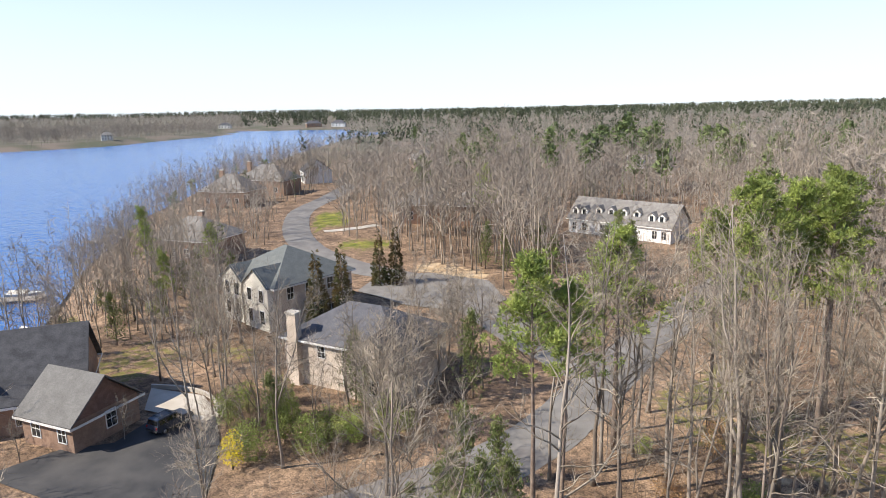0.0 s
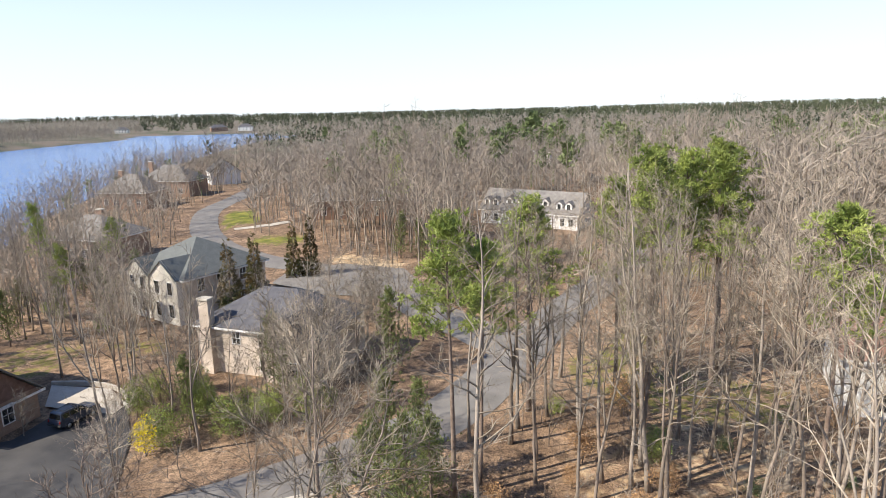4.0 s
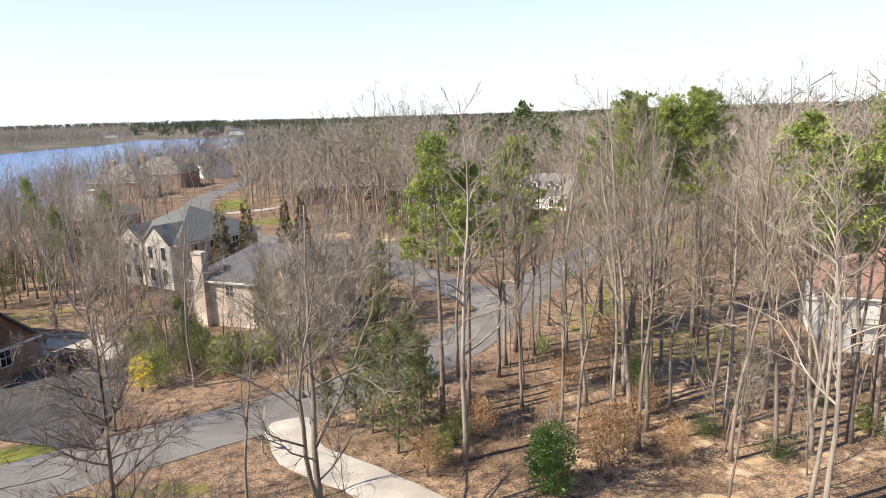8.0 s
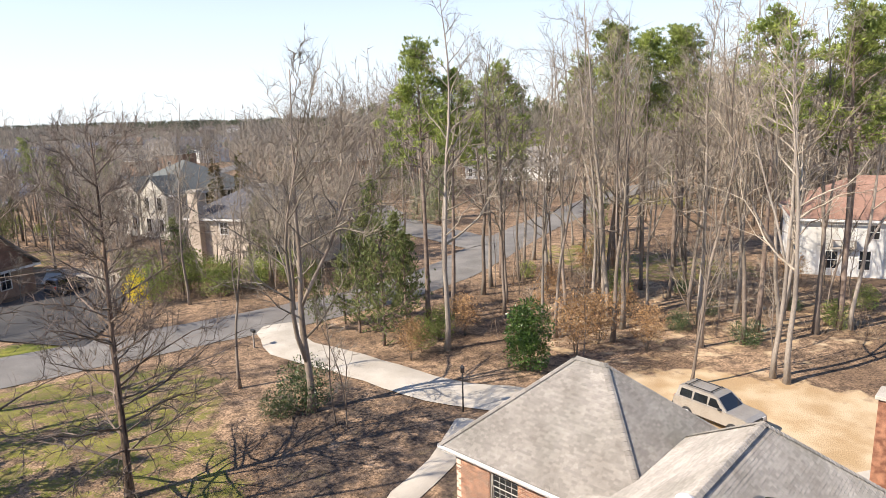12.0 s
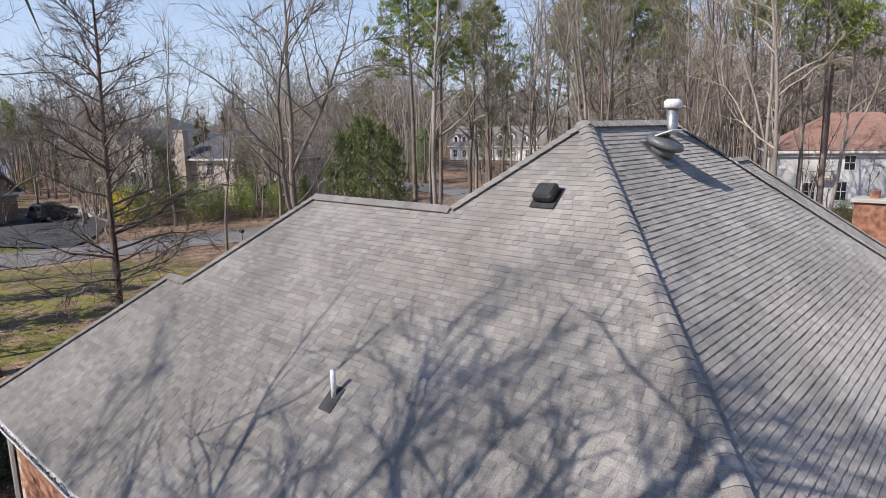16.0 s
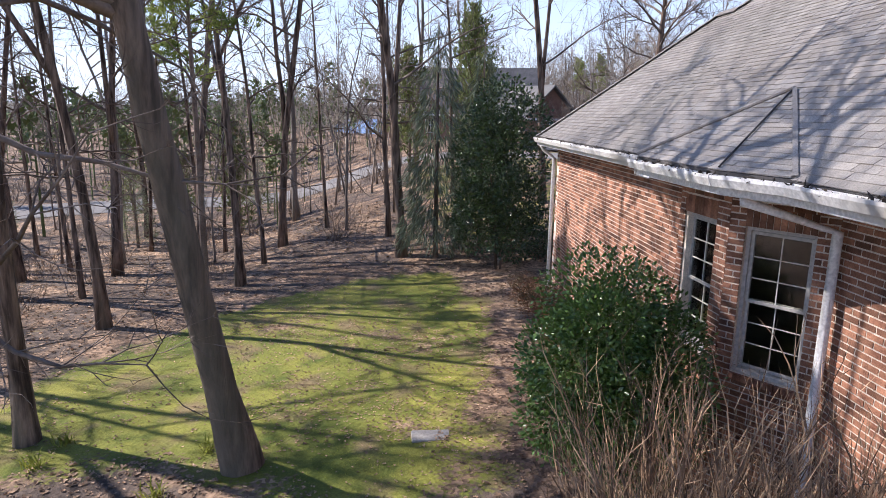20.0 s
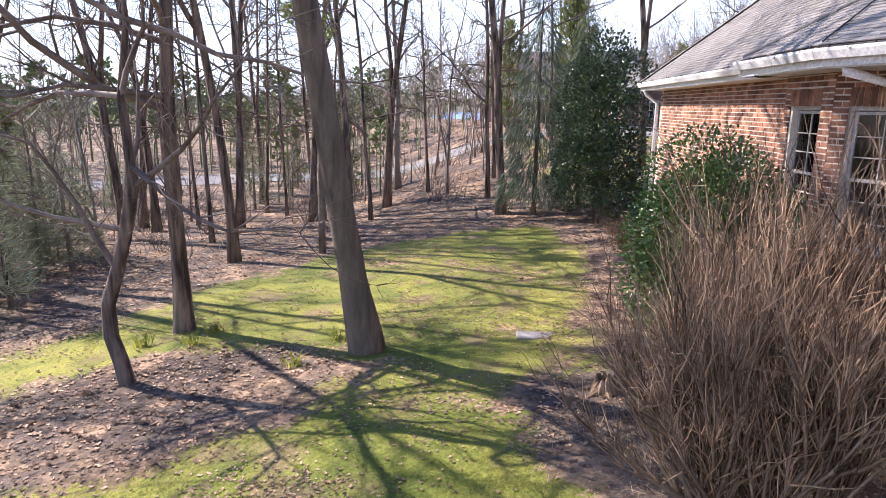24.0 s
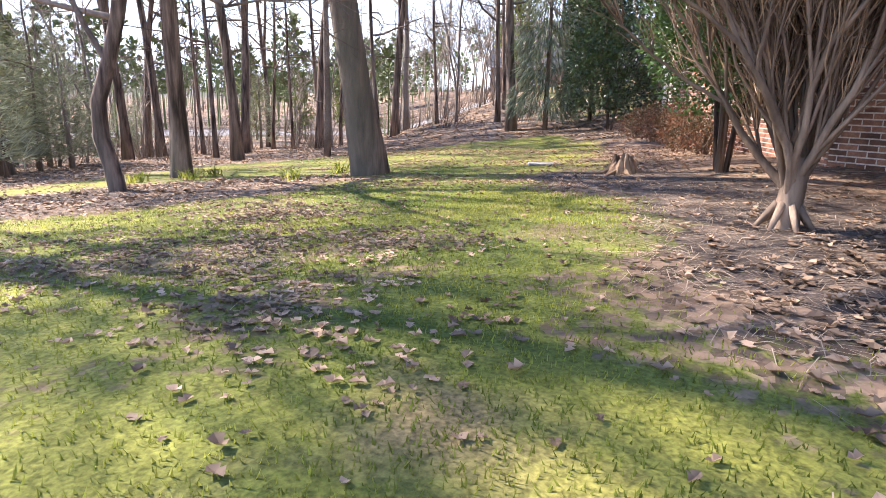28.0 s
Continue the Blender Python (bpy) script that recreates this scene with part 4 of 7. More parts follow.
def ring(m, x0, z0, x1, z1, t, y0, y1):
    """A rectangular frame of width t, in one piece, from y0 to y1."""
    b = Buf()
    sq = [(x0, z0), (x1, z0), (x1, z1), (x0, z1), (x0 + t, z0 + t), (x1 - t, z0 + t), (x1 - t, z1 - t), (x0 + t, z1 - t)]
    v = [m @ Vector((x, y, z)) for y in (y0, y1) for x, z in sq]
    f = []
    for k in range(4):
        n = (k + 1) % 4
        f += [(k, n, 4 + n, 4 + k), (8 + n, 8 + k, 12 + k, 12 + n), (n, k, 8 + k, 8 + n), (4 + k, 4 + n, 12 + n, 12 + k)]
    return b.add(v, f)


def sash_window(m, w, h, parent, cols=2, rows=3, glass=None, room=True):
    """A double-hung window, its trim coloured darker for shade, its lower left corner at m, facing -y."""
    win = ring(m, 0, 0, w, h, 0.04, 0, 0.1).ob("window", shaded_trim, parent, "double-hung window with shade-darkened trim and white grilles")
    for k, (y, z0, z1) in enumerate(((0.03, h / 2 - 0.02, h - 0.05), (0.06, 0.05, h / 2 + 0.02))):
        ring(m, 0.04, z0, w - 0.04, z1, 0.032, y, y + 0.03).ob("sash", shaded_trim, win)
        for c in range(1, cols):
            x = 0.085 + (w - 0.17) * c / cols
            Buf().box(x - 0.006, y + 0.01, z0 + 0.03, x + 0.006, y + 0.022, z1 - 0.03, m).ob("glazing_bar", cream, win)
        for r in range(1, rows):
            z = z0 + 0.04 + (z1 - z0 - 0.08) * r / rows
            Buf().box(0.08, y + 0.011, z - 0.006, w - 0.08, y + 0.021, z + 0.006, m).ob("glazing_bar", cream, win)
        g = Buf().box(0.08, y + 0.013, z0 + 0.02, w - 0.08, y + 0.017, z1 - 0.02, m).ob("pane", glass or pane_dark, win)
        g.visible_shadow = False
    return win


def side_frame(p0, p1, s, z, back=0.06):
    """Where a window sits in the wall from p0 to p1, s along it."""
    a, b = Vector((*p0, 0)), Vector((*p1, 0))
    d = (b - a).normalized()
    inn = Vector((-d.y, d.x, 0))
    return Matrix.Translation(a + d * s + inn * back + Vector((0, 0, z))) @ Matrix((d, inn, Vector((0, 0, 1)))).transposed().to_4x4()


def eave_trim(p0, p1, z, parent, width=0.4):
    """Fascia, soffit and a white gutter along an eave; the house lies on the left of the way."""
    m = side_frame(p0, p1, 0, z, 0)
    L = (Vector(p1) - Vector(p0)).length
    Buf().soft(-0.02, 0.0, -0.20, L + 0.02, 0.025, -0.03, 0.004, m).box(0, 0.03, -0.21, L, width + 0.05, -0.19, m).ob("eave_trim", white_paint, parent, "white painted fascia and soffit")
    g = Buf()
    prof = [(-0.11, -0.02), (-0.11, -0.05), (-0.075, -0.125), (-0.005, -0.125), (-0.005, -0.02)]
    inner = [(-0.016, -0.02), (-0.018, -0.115), (-0.07, -0.115), (-0.10, -0.05), (-0.10, -0.02)]
    loop = prof + inner
    v = [m @ Vector((x, y, z_)) for x in (-0.03, L + 0.03) for y, z_ in loop]
    k = len(loop)
    g.add(v, [(i, (i + 1) % k, k + (i + 1) % k, k + i) for i in range(k)] + [tuple(range(k - 1, -1, -1)), tuple(range(k, 2 * k))])
    g.ob("gutter", white_paint, parent, "white aluminium gutter with leaf debris")


def rear(u, n): return EZ + PITCH * (n + 3.3)
def right(u, n): return EZ + PITCH * (7.6 - u)
def left(u, n): return EZ + PITCH * (u + 4.6)


roof = new("roof")
roof.parent = house
roof["label"] = "steep hipped roof of blended grey shingles"
PLANES = [
    ("rear", [(-8.65, -3.3), (7.6, -3.3), (1.5, 2.8), (0.05, 1.35), (-3.35, 1.35), (-5.15, -0.45), (-5.8, -0.45)], rear, (-1.1, -2.55, 0.8, -1.3)),
    ("right", [(7.6, -3.3), (7.6, 12.1), (1.5, 6.0), (1.5, 2.8)], right, None),
    ("front", [(1.5, 6.0), (7.6, 12.1), (6, 12.1), (1, 7.1), (-4, 12.1), (-4.6, 12.1)], lambda u, n: 9.846 - PITCH * (n - 6), None),
    ("left", [(1.5, 2.8), (1.5, 6.0), (-4.6, 12.1), (-4.6, 6.0), (0.05, 1.35)], left, None),
    ("low_front", [(0.05, 1.35), (-4.6, 6.0), (-8.0, 6.0), (-3.35, 1.35)], lambda u, n: 8.6 - PITCH * (n - 1.35), None),
    ("low_left", [(-3.35, 1.35), (-8, 6), (-8, 2.4), (-5.15, -0.45)], lambda u, n: EZ + PITCH * (u + 8), None),
    ("end_left", [(-5.8, -0.45), (-8.65, 2.4), (-8.65, -3.3)], lambda u, n: EZ + PITCH * (u + 8.65), None),
    ("end_front", [(-5.15, -0.45), (-8.0, 2.4), (-8.65, 2.4), (-5.8, -0.45)], lambda u, n: 7.05 - PITCH * (n + 0.45), None),
    ("wing_right", [(1, 7.1), (6, 12.1), (6, 17.1), (1, 12.1)], lambda u, n: 8.9 - PITCH * (u - 1), None),
    ("wing_front", [(1, 12.1), (6, 17.1), (-4, 17.1)], lambda u, n: 8.9 - PITCH * (n - 12.1), None),
    ("wing_left", [(1, 7.1), (1, 12.1), (-4, 17.1), (-4, 12.1)], lambda u, n: 8.9 - PITCH * (1 - u), None),
    ("garage_rear", [(-9.2, 10.75), (-1.2, 10.75), (-4.65, 14.2), (-5.75, 14.2)], lambda u, n: 5.3 + 0.9 * (n - 10.75), None),
    ("garage_left", [(-9.2, 10.75), (-5.75, 14.2), (-9.2, 17.65)], lambda u, n: 5.3 + 0.9 * (u + 9.2), None),
    ("garage_front", [(-9.2, 17.65), (-5.75, 14.2), (-4.65, 14.2), (-1.2, 17.65)], lambda u, n: 5.3 + 0.9 * (17.65 - n), None),
    ("garage_right", [(-1.2, 10.75), (-1.2, 17.65), (-4.65, 14.2)], lambda u, n: 5.3 + 0.9 * (-1.2 - u), None),
]
for nm, poly, zf, near in PLANES:
    roof_plane(nm, poly, zf, roof, shingle, near)
for a, b in (((7.6, -3.3, 4.6), (1.5, 2.8, 9.85)), ((1.5, 2.8, 9.85), (1.5, 6.0, 9.85)), ((-3.35, 1.35, 8.6), (0.0, 1.35, 8.6)), ((-5.15, -0.45, 7.05), (-3.35, 1.35, 8.6)),
             ((-8.65, -3.3, 4.6), (-5.8, -0.45, 7.05)), ((-5.8, -0.45, 7.05), (-5.15, -0.45, 7.05)), ((0.05, 1.35, 8.6), (1.5, 2.8, 9.85)), ((1.5, 6.0, 9.85), (7.6, 12.1, 4.6)),
             ((1, 7.1, 8.9), (1, 12.1, 8.9)), ((1, 12.1, 8.9), (6, 17.1, 4.6)), ((1, 12.1, 8.9), (-4, 17.1, 4.6)), ((-9.2, 10.75, 5.3), (-5.75, 14.2, 8.405)), ((-5.75, 14.2, 8.405), (-4.65, 14.2, 8.405)),
             ((-9.2, 17.65, 5.3), (-5.75, 14.2, 8.405)), ((-1.2, 10.75, 5.3), (-4.65, 14.2, 8.405)), ((-1.2, 17.65, 5.3), (-4.65, 14.2, 8.405))):
    ridge_caps(str(a) + str(b), a, b, roof, shingle)

# walls
WT = 4.44
RL, RR = -8.25, 7.2
WIN_A, WIN_B = (0.13, 0.84), (0.17, 0.86)
B1, B2, B3 = (-0.65, -3.18), (0.43, -3.12), (1.27, -2.5)
brick_wall((RL, -2.9), (-0.65, -2.9), WT, house, [(5.2, 5.9, 1.0, 2.0)])
brick_wall((-0.672, -2.9), (-0.672, -3.15), WT, house, thick=0.2)
brick_wall(B1, B2, WT, house, [(*WIN_A, 2.45, 4.02)], thick=0.2)
brick_wall(B2, B3, WT, house, [(*WIN_B, 2.45, 4.02)], thick=0.2, near=(-1, 2, 1.7, 4.4))
brick_wall(B3, (RR, -2.5), WT, house, [(3.7, 5.5, 2.4, 4.05)], near=(-0.1, 1.4, 2.2, 3.9))
brick_wall((RR, -2.5), (RR, 11.7), WT, house, bricks=False)
brick_wall((RR, 11.7), (5.6, 11.7), WT, house, bricks=False)
brick_wall((5.6, 11.7), (5.6, 16.7), WT, house, bricks=False)
brick_wall((5.6, 16.7), (-3.6, 16.7), WT, house, bricks=False)
brick_wall((-3.6, 16.7), (-3.6, 11.2), WT, house, bricks=False)
brick_wall((-4.2, 11.2), (-4.2, 5.6), WT, house, bricks=False)
brick_wall((-4.2, 5.6), (-7.6, 5.6), WT, house, bricks=False)
brick_wall((-7.6, 5.6), (-7.6, 2.0), WT, house)
brick_wall((-7.6, 2.0), (RL, 2.0), WT, house, bricks=False)
brick_wall((RL, 2.0), (RL, -2.9), WT, house)
brick_wall((-8.8, 11.15), (-1.6, 11.15), 5.14, house, [(1.55, 2.75, 3.55, 4.95)])
brick_wall((-1.6, 17.25), (-8.8, 17.25), 5.14, house, bricks=False)
brick_wall((-8.8, 17.25), (-8.8, 11.15), 5.14, house, [(2.4, 3.6, 3.55, 4.95)])
sash_window(side_frame(B1, B2, WIN_A[0], 2.45), 0.71, 1.57, house, 2, 3, pane_clear)
sash_window(side_frame(B2, B3, WIN_B[0], 2.45), 0.69, 1.57, house, 2, 3, pane_clear)
sash_window(side_frame((RL, -2.9), (-0.7, -2.9), 5.2, 1.0), 0.7, 1.0, house, 2, 2)
sash_window(side_frame(B3, (RR, -2.5), 3.7, 2.4), 1.8, 1.65, house, 4, 3)
sash_window(side_frame((-8.8, 11.15), (-1.6, 11.15), 1.55, 3.55), 1.2, 1.4, house, 4, 3)
sash_window(side_frame((-8.8, 17.25), (-8.8, 11.15), 2.4, 3.55), 1.2, 1.4, house, 4, 3)
# the room behind the bay
room = Buf()
room.box(-3.0, -2.2, 1.9, 3.5, 2.4, 2.0).box(-3.0, -2.2, 4.46, 3.5, 2.4, 4.5).box(-3.1, -2.2, 2.0, -3.0, 2.4, 4.46).box(3.5, -2.2, 2.0, 3.6, 2.4, 4.46).box(-3.0, 2.4, 2.0, 3.5, 2.5, 4.46)
room.ob("room_lining", surf("room_paint", (0.30, 0.28, 0.25), (0.36, 0.34, 0.30), 1.0, 0.9, 0, 10), house, "dim beige room walls")

# eaves and gutters, the way keeps the house on the left
for p0, p1, z in (((-8.65, -3.3), (-1.05, -3.3), EZ), ((-1.05, -3.3), (-1.05, -3.62), EZ), ((-1.05, -3.62), (1.0, -3.58), EZ), ((1.0, -3.58), (1.75, -3.3), EZ), ((1.75, -3.3), (7.6, -3.3), EZ), ((7.6, -3.3), (7.6, 12.1), EZ),
                  ((-8.65, 2.4), (-8.65, -3.3), EZ), ((-8.0, 6.0), (-8.0, 2.4), EZ), ((-9.2, 10.75), (-1.2, 10.75), 5.3), ((-9.2, 17.65), (-9.2, 10.75), 5.3)):
    eave_trim(p0, p1, z, house, 0.4 if p0[0] < 0 or p0[1] > -3.2 else 0.8)
# hip roof over the bay
BT = (0.1, -2.4, rear(0, -2.4) + 0.03)
bay_roof = new("bay_roof")
bay_roof.parent = house
for q in ([(-1.05, -3.3), (-1.05, -3.62), (0.1, -2.4)], [(-1.05, -3.62), (1.0, -3.58), (0.1, -2.4)], [(1.0, -3.58), (1.75, -3.3), (0.1, -2.4)]):
    Pq = [Vector((u, n, EZ + 0.02)) for u, n in q[:2]] + [Vector(BT)]
    nq = (Pq[1] - Pq[0]).cross(Pq[2] - Pq[0])

    def zq(u, n, a=Pq[0], w=nq):
        return a.z - (w.x * (u - a.x) + w.y * (n - a.y)) / w.z
    roof_plane("bay" + str(q[0]), q, zq, bay_roof, shingle)
for q in ((-1.05, -3.3), (1.75, -3.3)):
    side = Vector((BT[1] - q[1], q[0] - BT[0], 0)).normalized() * 0.022
    lo_, hi_ = Vector((*q, EZ + 0.05)), Vector(BT) + Vector((0, 0, 0.035))
    Buf().plate([lo_ - side, lo_ + side, hi_ + side, hi_ - side], 0.008).ob("valley_strip", shingle, bay_roof)
for q, w, mm in (((-1.05, -3.62), 0.02, shingle), ((1.0, -3.58), 0.01, black_vent)):
    Buf().tube([(*q, EZ + 0.055), (BT[0], BT[1], BT[2] + 0.03)], [w, w], 6).ob("hip_seam", mm, bay_roof)
# downspouts
sp = [(1.2, -3.42, EZ - 0.1), (1.2, -3.42, EZ - 0.24), (1.38, -2.6, EZ - 0.5), (1.38, -2.6, 0.75), (1.38, -2.85, 0.6)]
Buf().tube(sp, [0.05] * 5, 8).ob("downspout", white_paint, house, "white downspout beside the bay window", True)
Buf().tube([(-8.45, -3.3, EZ - 0.1), (-8.45, -3.2, EZ - 0.3), (-8.3, -2.97, EZ - 0.5), (-8.3, -2.97, -0.2)], [0.045] * 4, 8).ob("downspout", white_paint, house, "white downspout at the wall corner", True)

# roof fittings
pv = Buf().tube([(0.2, -1.2, 6.35), (0.2, -1.2, 6.78)], [0.035, 0.035], 10).ob("vent_pipe", white_paint, house, "white plastic vent pipe", True)
Buf().plate([(0.08, -1.38, rear(0, -1.38) + 0.03), (0.32, -1.38, rear(0, -1.38) + 0.03), (0.32, -1.1, rear(0, -1.1) + 0.03), (0.08, -1.1, rear(0, -1.1) + 0.03)], 0.012).ob("flashing", black_vent, pv, "black rubber flashing")
bx = thing("box_vent", "black plastic box vent on the shingles", "roof vent", pose(0, 0, 0, 0, 0, HOUSE_TURN) @ pose(1.62, 1.6, rear(0, 1.6) + 0.02, math.degrees(math.atan(PITCH)), 0, 0))
Buf().soft(-0.2, -0.2, 0.0, 0.2, 0.2, 0.025, 0.008).ob("flange", black_vent, bx)
Buf().soft(-0.16, -0.12, 0.025, 0.16, 0.17, 0.16, 0.03).ob("hood", black_vent, bx)
st = thing("flue_pipe", "galvanised flue pipe with a round cap", "flue", pose(0, 0, 0, 0, 0, HOUSE_TURN) @ pose(1.7, 5.6, 9.55, 0, 0, 0))
Buf().tube([(0, 0, -0.2), (0, 0, 0.55)], [0.1, 0.1], 14).ob("pipe", grey_metal, st, "", True)
Buf().tube([(0, 0, 0.55), (0, 0, 0.58), (0, 0, 0.68), (0, 0, 0.72)], [0.13, 0.16, 0.16, 0.1], 16).ob("cap", white_paint, st, "", True)
for u, n, z in ((2.1, 4.2, right(2.1, 0)), (1.9, 9.3, 8.9 - PITCH * 0.9)):
    tv = thing("roof_vent", "dark metal dome vent with a small solar panel", "roof vent", pose(0, 0, 0, 0, 0, HOUSE_TURN) @ pose(u, n, z + 0.02, 0, math.degrees(math.atan(PITCH)), 0), "dome vents")
    Buf().soft(-0.3, -0.3, 0, 0.3, 0.3, 0.02, 0.006).ob("flange", vent_metal, tv)
    Buf().tube([(0, 0, 0.02), (-0.02, 0, 0.14)], [0.2, 0.2], 14).ob("throat", vent_metal, tv, "", True)
    Buf().tube([(-0.02, 0, 0.12), (-0.03, 0, 0.15), (-0.05, 0, 0.2), (-0.06, 0, 0.25), (-0.07, 0, 0.28)], [0.24, 0.31, 0.31, 0.27, 0.14], 20).ob("dome", vent_metal, tv, "dark grey spun-metal dome", True)
    pm = pose(-0.12, 0, 0.34, 0, -58, 0)
    Buf().soft(-0.15, -0.21, -0.012, 0.15, 0.21, 0.012, 0.006, pm).ob("solar_panel", white_paint, tv, "white-edged solar panel")
    Buf().box(-0.13, -0.19, 0.013, 0.13, 0.19, 0.017, pm).ob("panel_glass", car_glass, tv)
    Buf().tube([(-0.07, 0, 0.24), (-0.1, 0, 0.33)], [0.03, 0.03], 8).ob("bracket", vent_metal, tv)
ch = thing("chimney", "square red brick chimney on the far end of the house", "chimney", pose(18.1, 10.6, 0, 0, 0, HOUSE_TURN))
Buf().box(-0.55, -0.45, at(18.1, 10.6) - 0.3, 0.55, 0.45, 7.0).ob("stack", brick_red, ch)
Buf().soft(-0.65, -0.55, 7.0, 0.65, 0.55, 7.14, 0.02).ob("crown", concrete, ch)
Buf().tube([(0, 0, 7.14), (0, 0, 7.4)], [0.15, 0.15], 12).ob("flue", brick_red, ch)

# ---------------------------------------------------------------- the other houses
def dwelling(label, x, y, rz, w, d, eave, pitch, wall_mat, roof_mat, hip=True, wins=(), z=None, chimney=None, over=0.45, gable_mat=None, trim=white_paint, ridge=None):
    """A house: walls, roof, windows (side, along, height, width, tall) and a chimney. Sides: 0 is -y, 1 is +x, 2 is +y, 3 is -x; the origin is the middle."""
    z = at(x, y) if z is None else z
    h = thing("house", label, "house", pose(x, y, z, 0, 0, rz))
    a, b, t = w / 2, d / 2, 0.25
    for q in ((-a, -b, -1.2, a, -b + t, eave), (-a, b - t, -1.2, a, b, eave), (-a, -b + t, -1.2, -a + t, b - t, eave), (a - t, -b + t, -1.2, a, b - t, eave)):
        box_part("wall", q, wall_mat, h)
    A, B = a + over, b + over
    rise = B * pitch
    R = a - b if hip else A
    R = max(R, 0.3)
    e0 = eave - over * pitch * 0.3
    slopes = [[(-A, -B, e0), (A, -B, e0), (R, 0, e0 + rise), (-R, 0, e0 + rise)], [(A, B, e0), (-A, B, e0), (-R, 0, e0 + rise), (R, 0, e0 + rise)]]
    if hip:
        slopes += [[(A, -B, e0), (A, B, e0), (R, 0, e0 + rise)], [(-A, B, e0), (-A, -B, e0), (-R, 0, e0 + rise)]]
    else:
        for s in (-1, 1):
            Buf().plate([(s * (a - 0.01), -b, eave), (s * (a - 0.01), b, eave), (s * (a - 0.01), 0, eave + b * pitch)][::s], 0.2).ob("gable", gable_mat or wall_mat, h)
    for q in slopes:
        Buf().plate(q, 0.14).ob("roof", roof_mat, h)
    for q in ((-A, -B - 0.03, A, -B), (-A, B, A, B + 0.03), (-A - 0.03, -B, -A, B), (A, -B, A + 0.03, B)):
        box_part("eave_trim", (q[0], q[1], e0 - 0.28, q[2], q[3], e0 - 0.06), trim, h)
    for side, s, wz, ww, wh in wins:
        m = (pose(s, -b, wz), pose(a, s, wz, 0, 0, 90), pose(-s, b, wz, 0, 0, 180), pose(-a, -s, wz, 0, 0, -90))[side]
        wo = ring(m, -ww / 2 - 0.09, -0.09, ww / 2 + 0.09, wh + 0.09, 0.09, -0.05, 0.02).ob("window", trim, h)
        box_part("glazing_bar", (-ww / 2, -0.035, wh / 2 - 0.03, ww / 2, 0.0, wh / 2 + 0.03), trim, wo, "", m)
        box_part("glazing_bar", (-0.025, -0.03, 0, 0.025, 0.0, wh), trim, wo, "", m)
        box_part("pane", (-ww / 2, -0.02, 0, ww / 2, -0.005, wh), pane_dark, wo, "", m)
    if chimney:
        cx, cy, cz, cw = chimney
        c = Buf().box(cx - cw / 2, cy - cw / 2 * 0.7, -0.6, cx + cw / 2, cy + cw / 2 * 0.7, cz).ob("chimney", wall_mat, h)
        Buf().soft(cx - cw / 2 - 0.1, cy - cw * 0.35 - 0.1, cz, cx + cw / 2 + 0.1, cy + cw * 0.35 + 0.1, cz + 0.25, 0.03).ob("chimney_cap", concrete, c)
    return h


tan_brick = surf("tan_brick", (0.56, 0.47, 0.385), (0.67, 0.58, 0.49), 2.0, 0.9, 0.3, 12, (0.42, 0.34, 0.27), 0.3)
brown_brick = surf("brown_brick", (0.27, 0.17, 0.12), (0.36, 0.24, 0.17), 2.0, 0.9, 0.3, 12, (0.22, 0.14, 0.1), 0.3)
dark_brick = surf("dark_brick", (0.15, 0.085, 0.065), (0.22, 0.13, 0.10), 2.0, 0.9, 0.3, 12)
stucco = surf("white_stucco", (0.70, 0.69, 0.66), (0.78, 0.77, 0.74), 1.0, 0.8, 0.3, 25, (0.6, 0.58, 0.53), 0.3)
roof_slate = surf("slate_grey_roof", (0.08, 0.08, 0.09), (0.12, 0.12, 0.13), 1.2, 0.9, 0.4, 9)
roof_grey = surf("mid_grey_roof", (0.135, 0.13, 0.122), (0.165, 0.16, 0.15), 1.2, 0.9, 0.4, 9)
roof_green = surf("grey_green_roof", (0.125, 0.135, 0.13), (0.15, 0.16, 0.152), 1.2, 0.9, 0.4, 9)
roof_tan = surf("tan_grey_roof", (0.17, 0.158, 0.145), (0.25, 0.235, 0.215), 1.2, 0.9, 0.4, 9)
roof_red = surf("red_brown_roof", (0.26, 0.15, 0.11), (0.34, 0.20, 0.15), 1.2, 0.9, 0.4, 9)
roof_dark = surf("dark_roof", (0.05, 0.05, 0.055), (0.085, 0.085, 0.09), 1.2, 0.85, 0.4, 9)
h1 = dwelling("tan brick two-storey house with a slate-grey hip roof", -8.6, 65.5, -28, 14, 10, 5.0, 0.55, tan_brick, roof_slate, True,
              [(0, -2.2, 3.2, 0.9, 1.2), (0, 1.0, 3.2, 1.0, 1.3), (0, 1.0, 0.6, 1.0, 1.3), (0, 4.5, 3.2, 1.0, 1.3), (3, 1, 3.2, 1, 1.3), (3, -2, 3.2, 1, 1.3)], chimney=(-5.3, -5.35, 7.6, 1.2))
h2 = dwelling("tan brick two-storey house with white gables and a grey-green roof", -22.3, 88.2, -40, 12, 13, 6.0, 0.55, tan_brick, roof_green, True,
              [(0, 0, z, 1.0, 1.6) for z in (0.9, 3.9)] + [(1, s, z, 1.0, 1.6) for s in (-4.2, -1.2, 2.5) for z in (0.9, 3.9)])
dwelling("brown brick house with a hipped tan-grey roof", -49.5, 126, -20, 14, 11, 4.6, 0.62, brown_brick, roof_tan, True, [(0, s, 1.2, 1.1, 1.5) for s in (-4, -1, 2, 5)], chimney=(-1, 3, 8.6, 1.2))
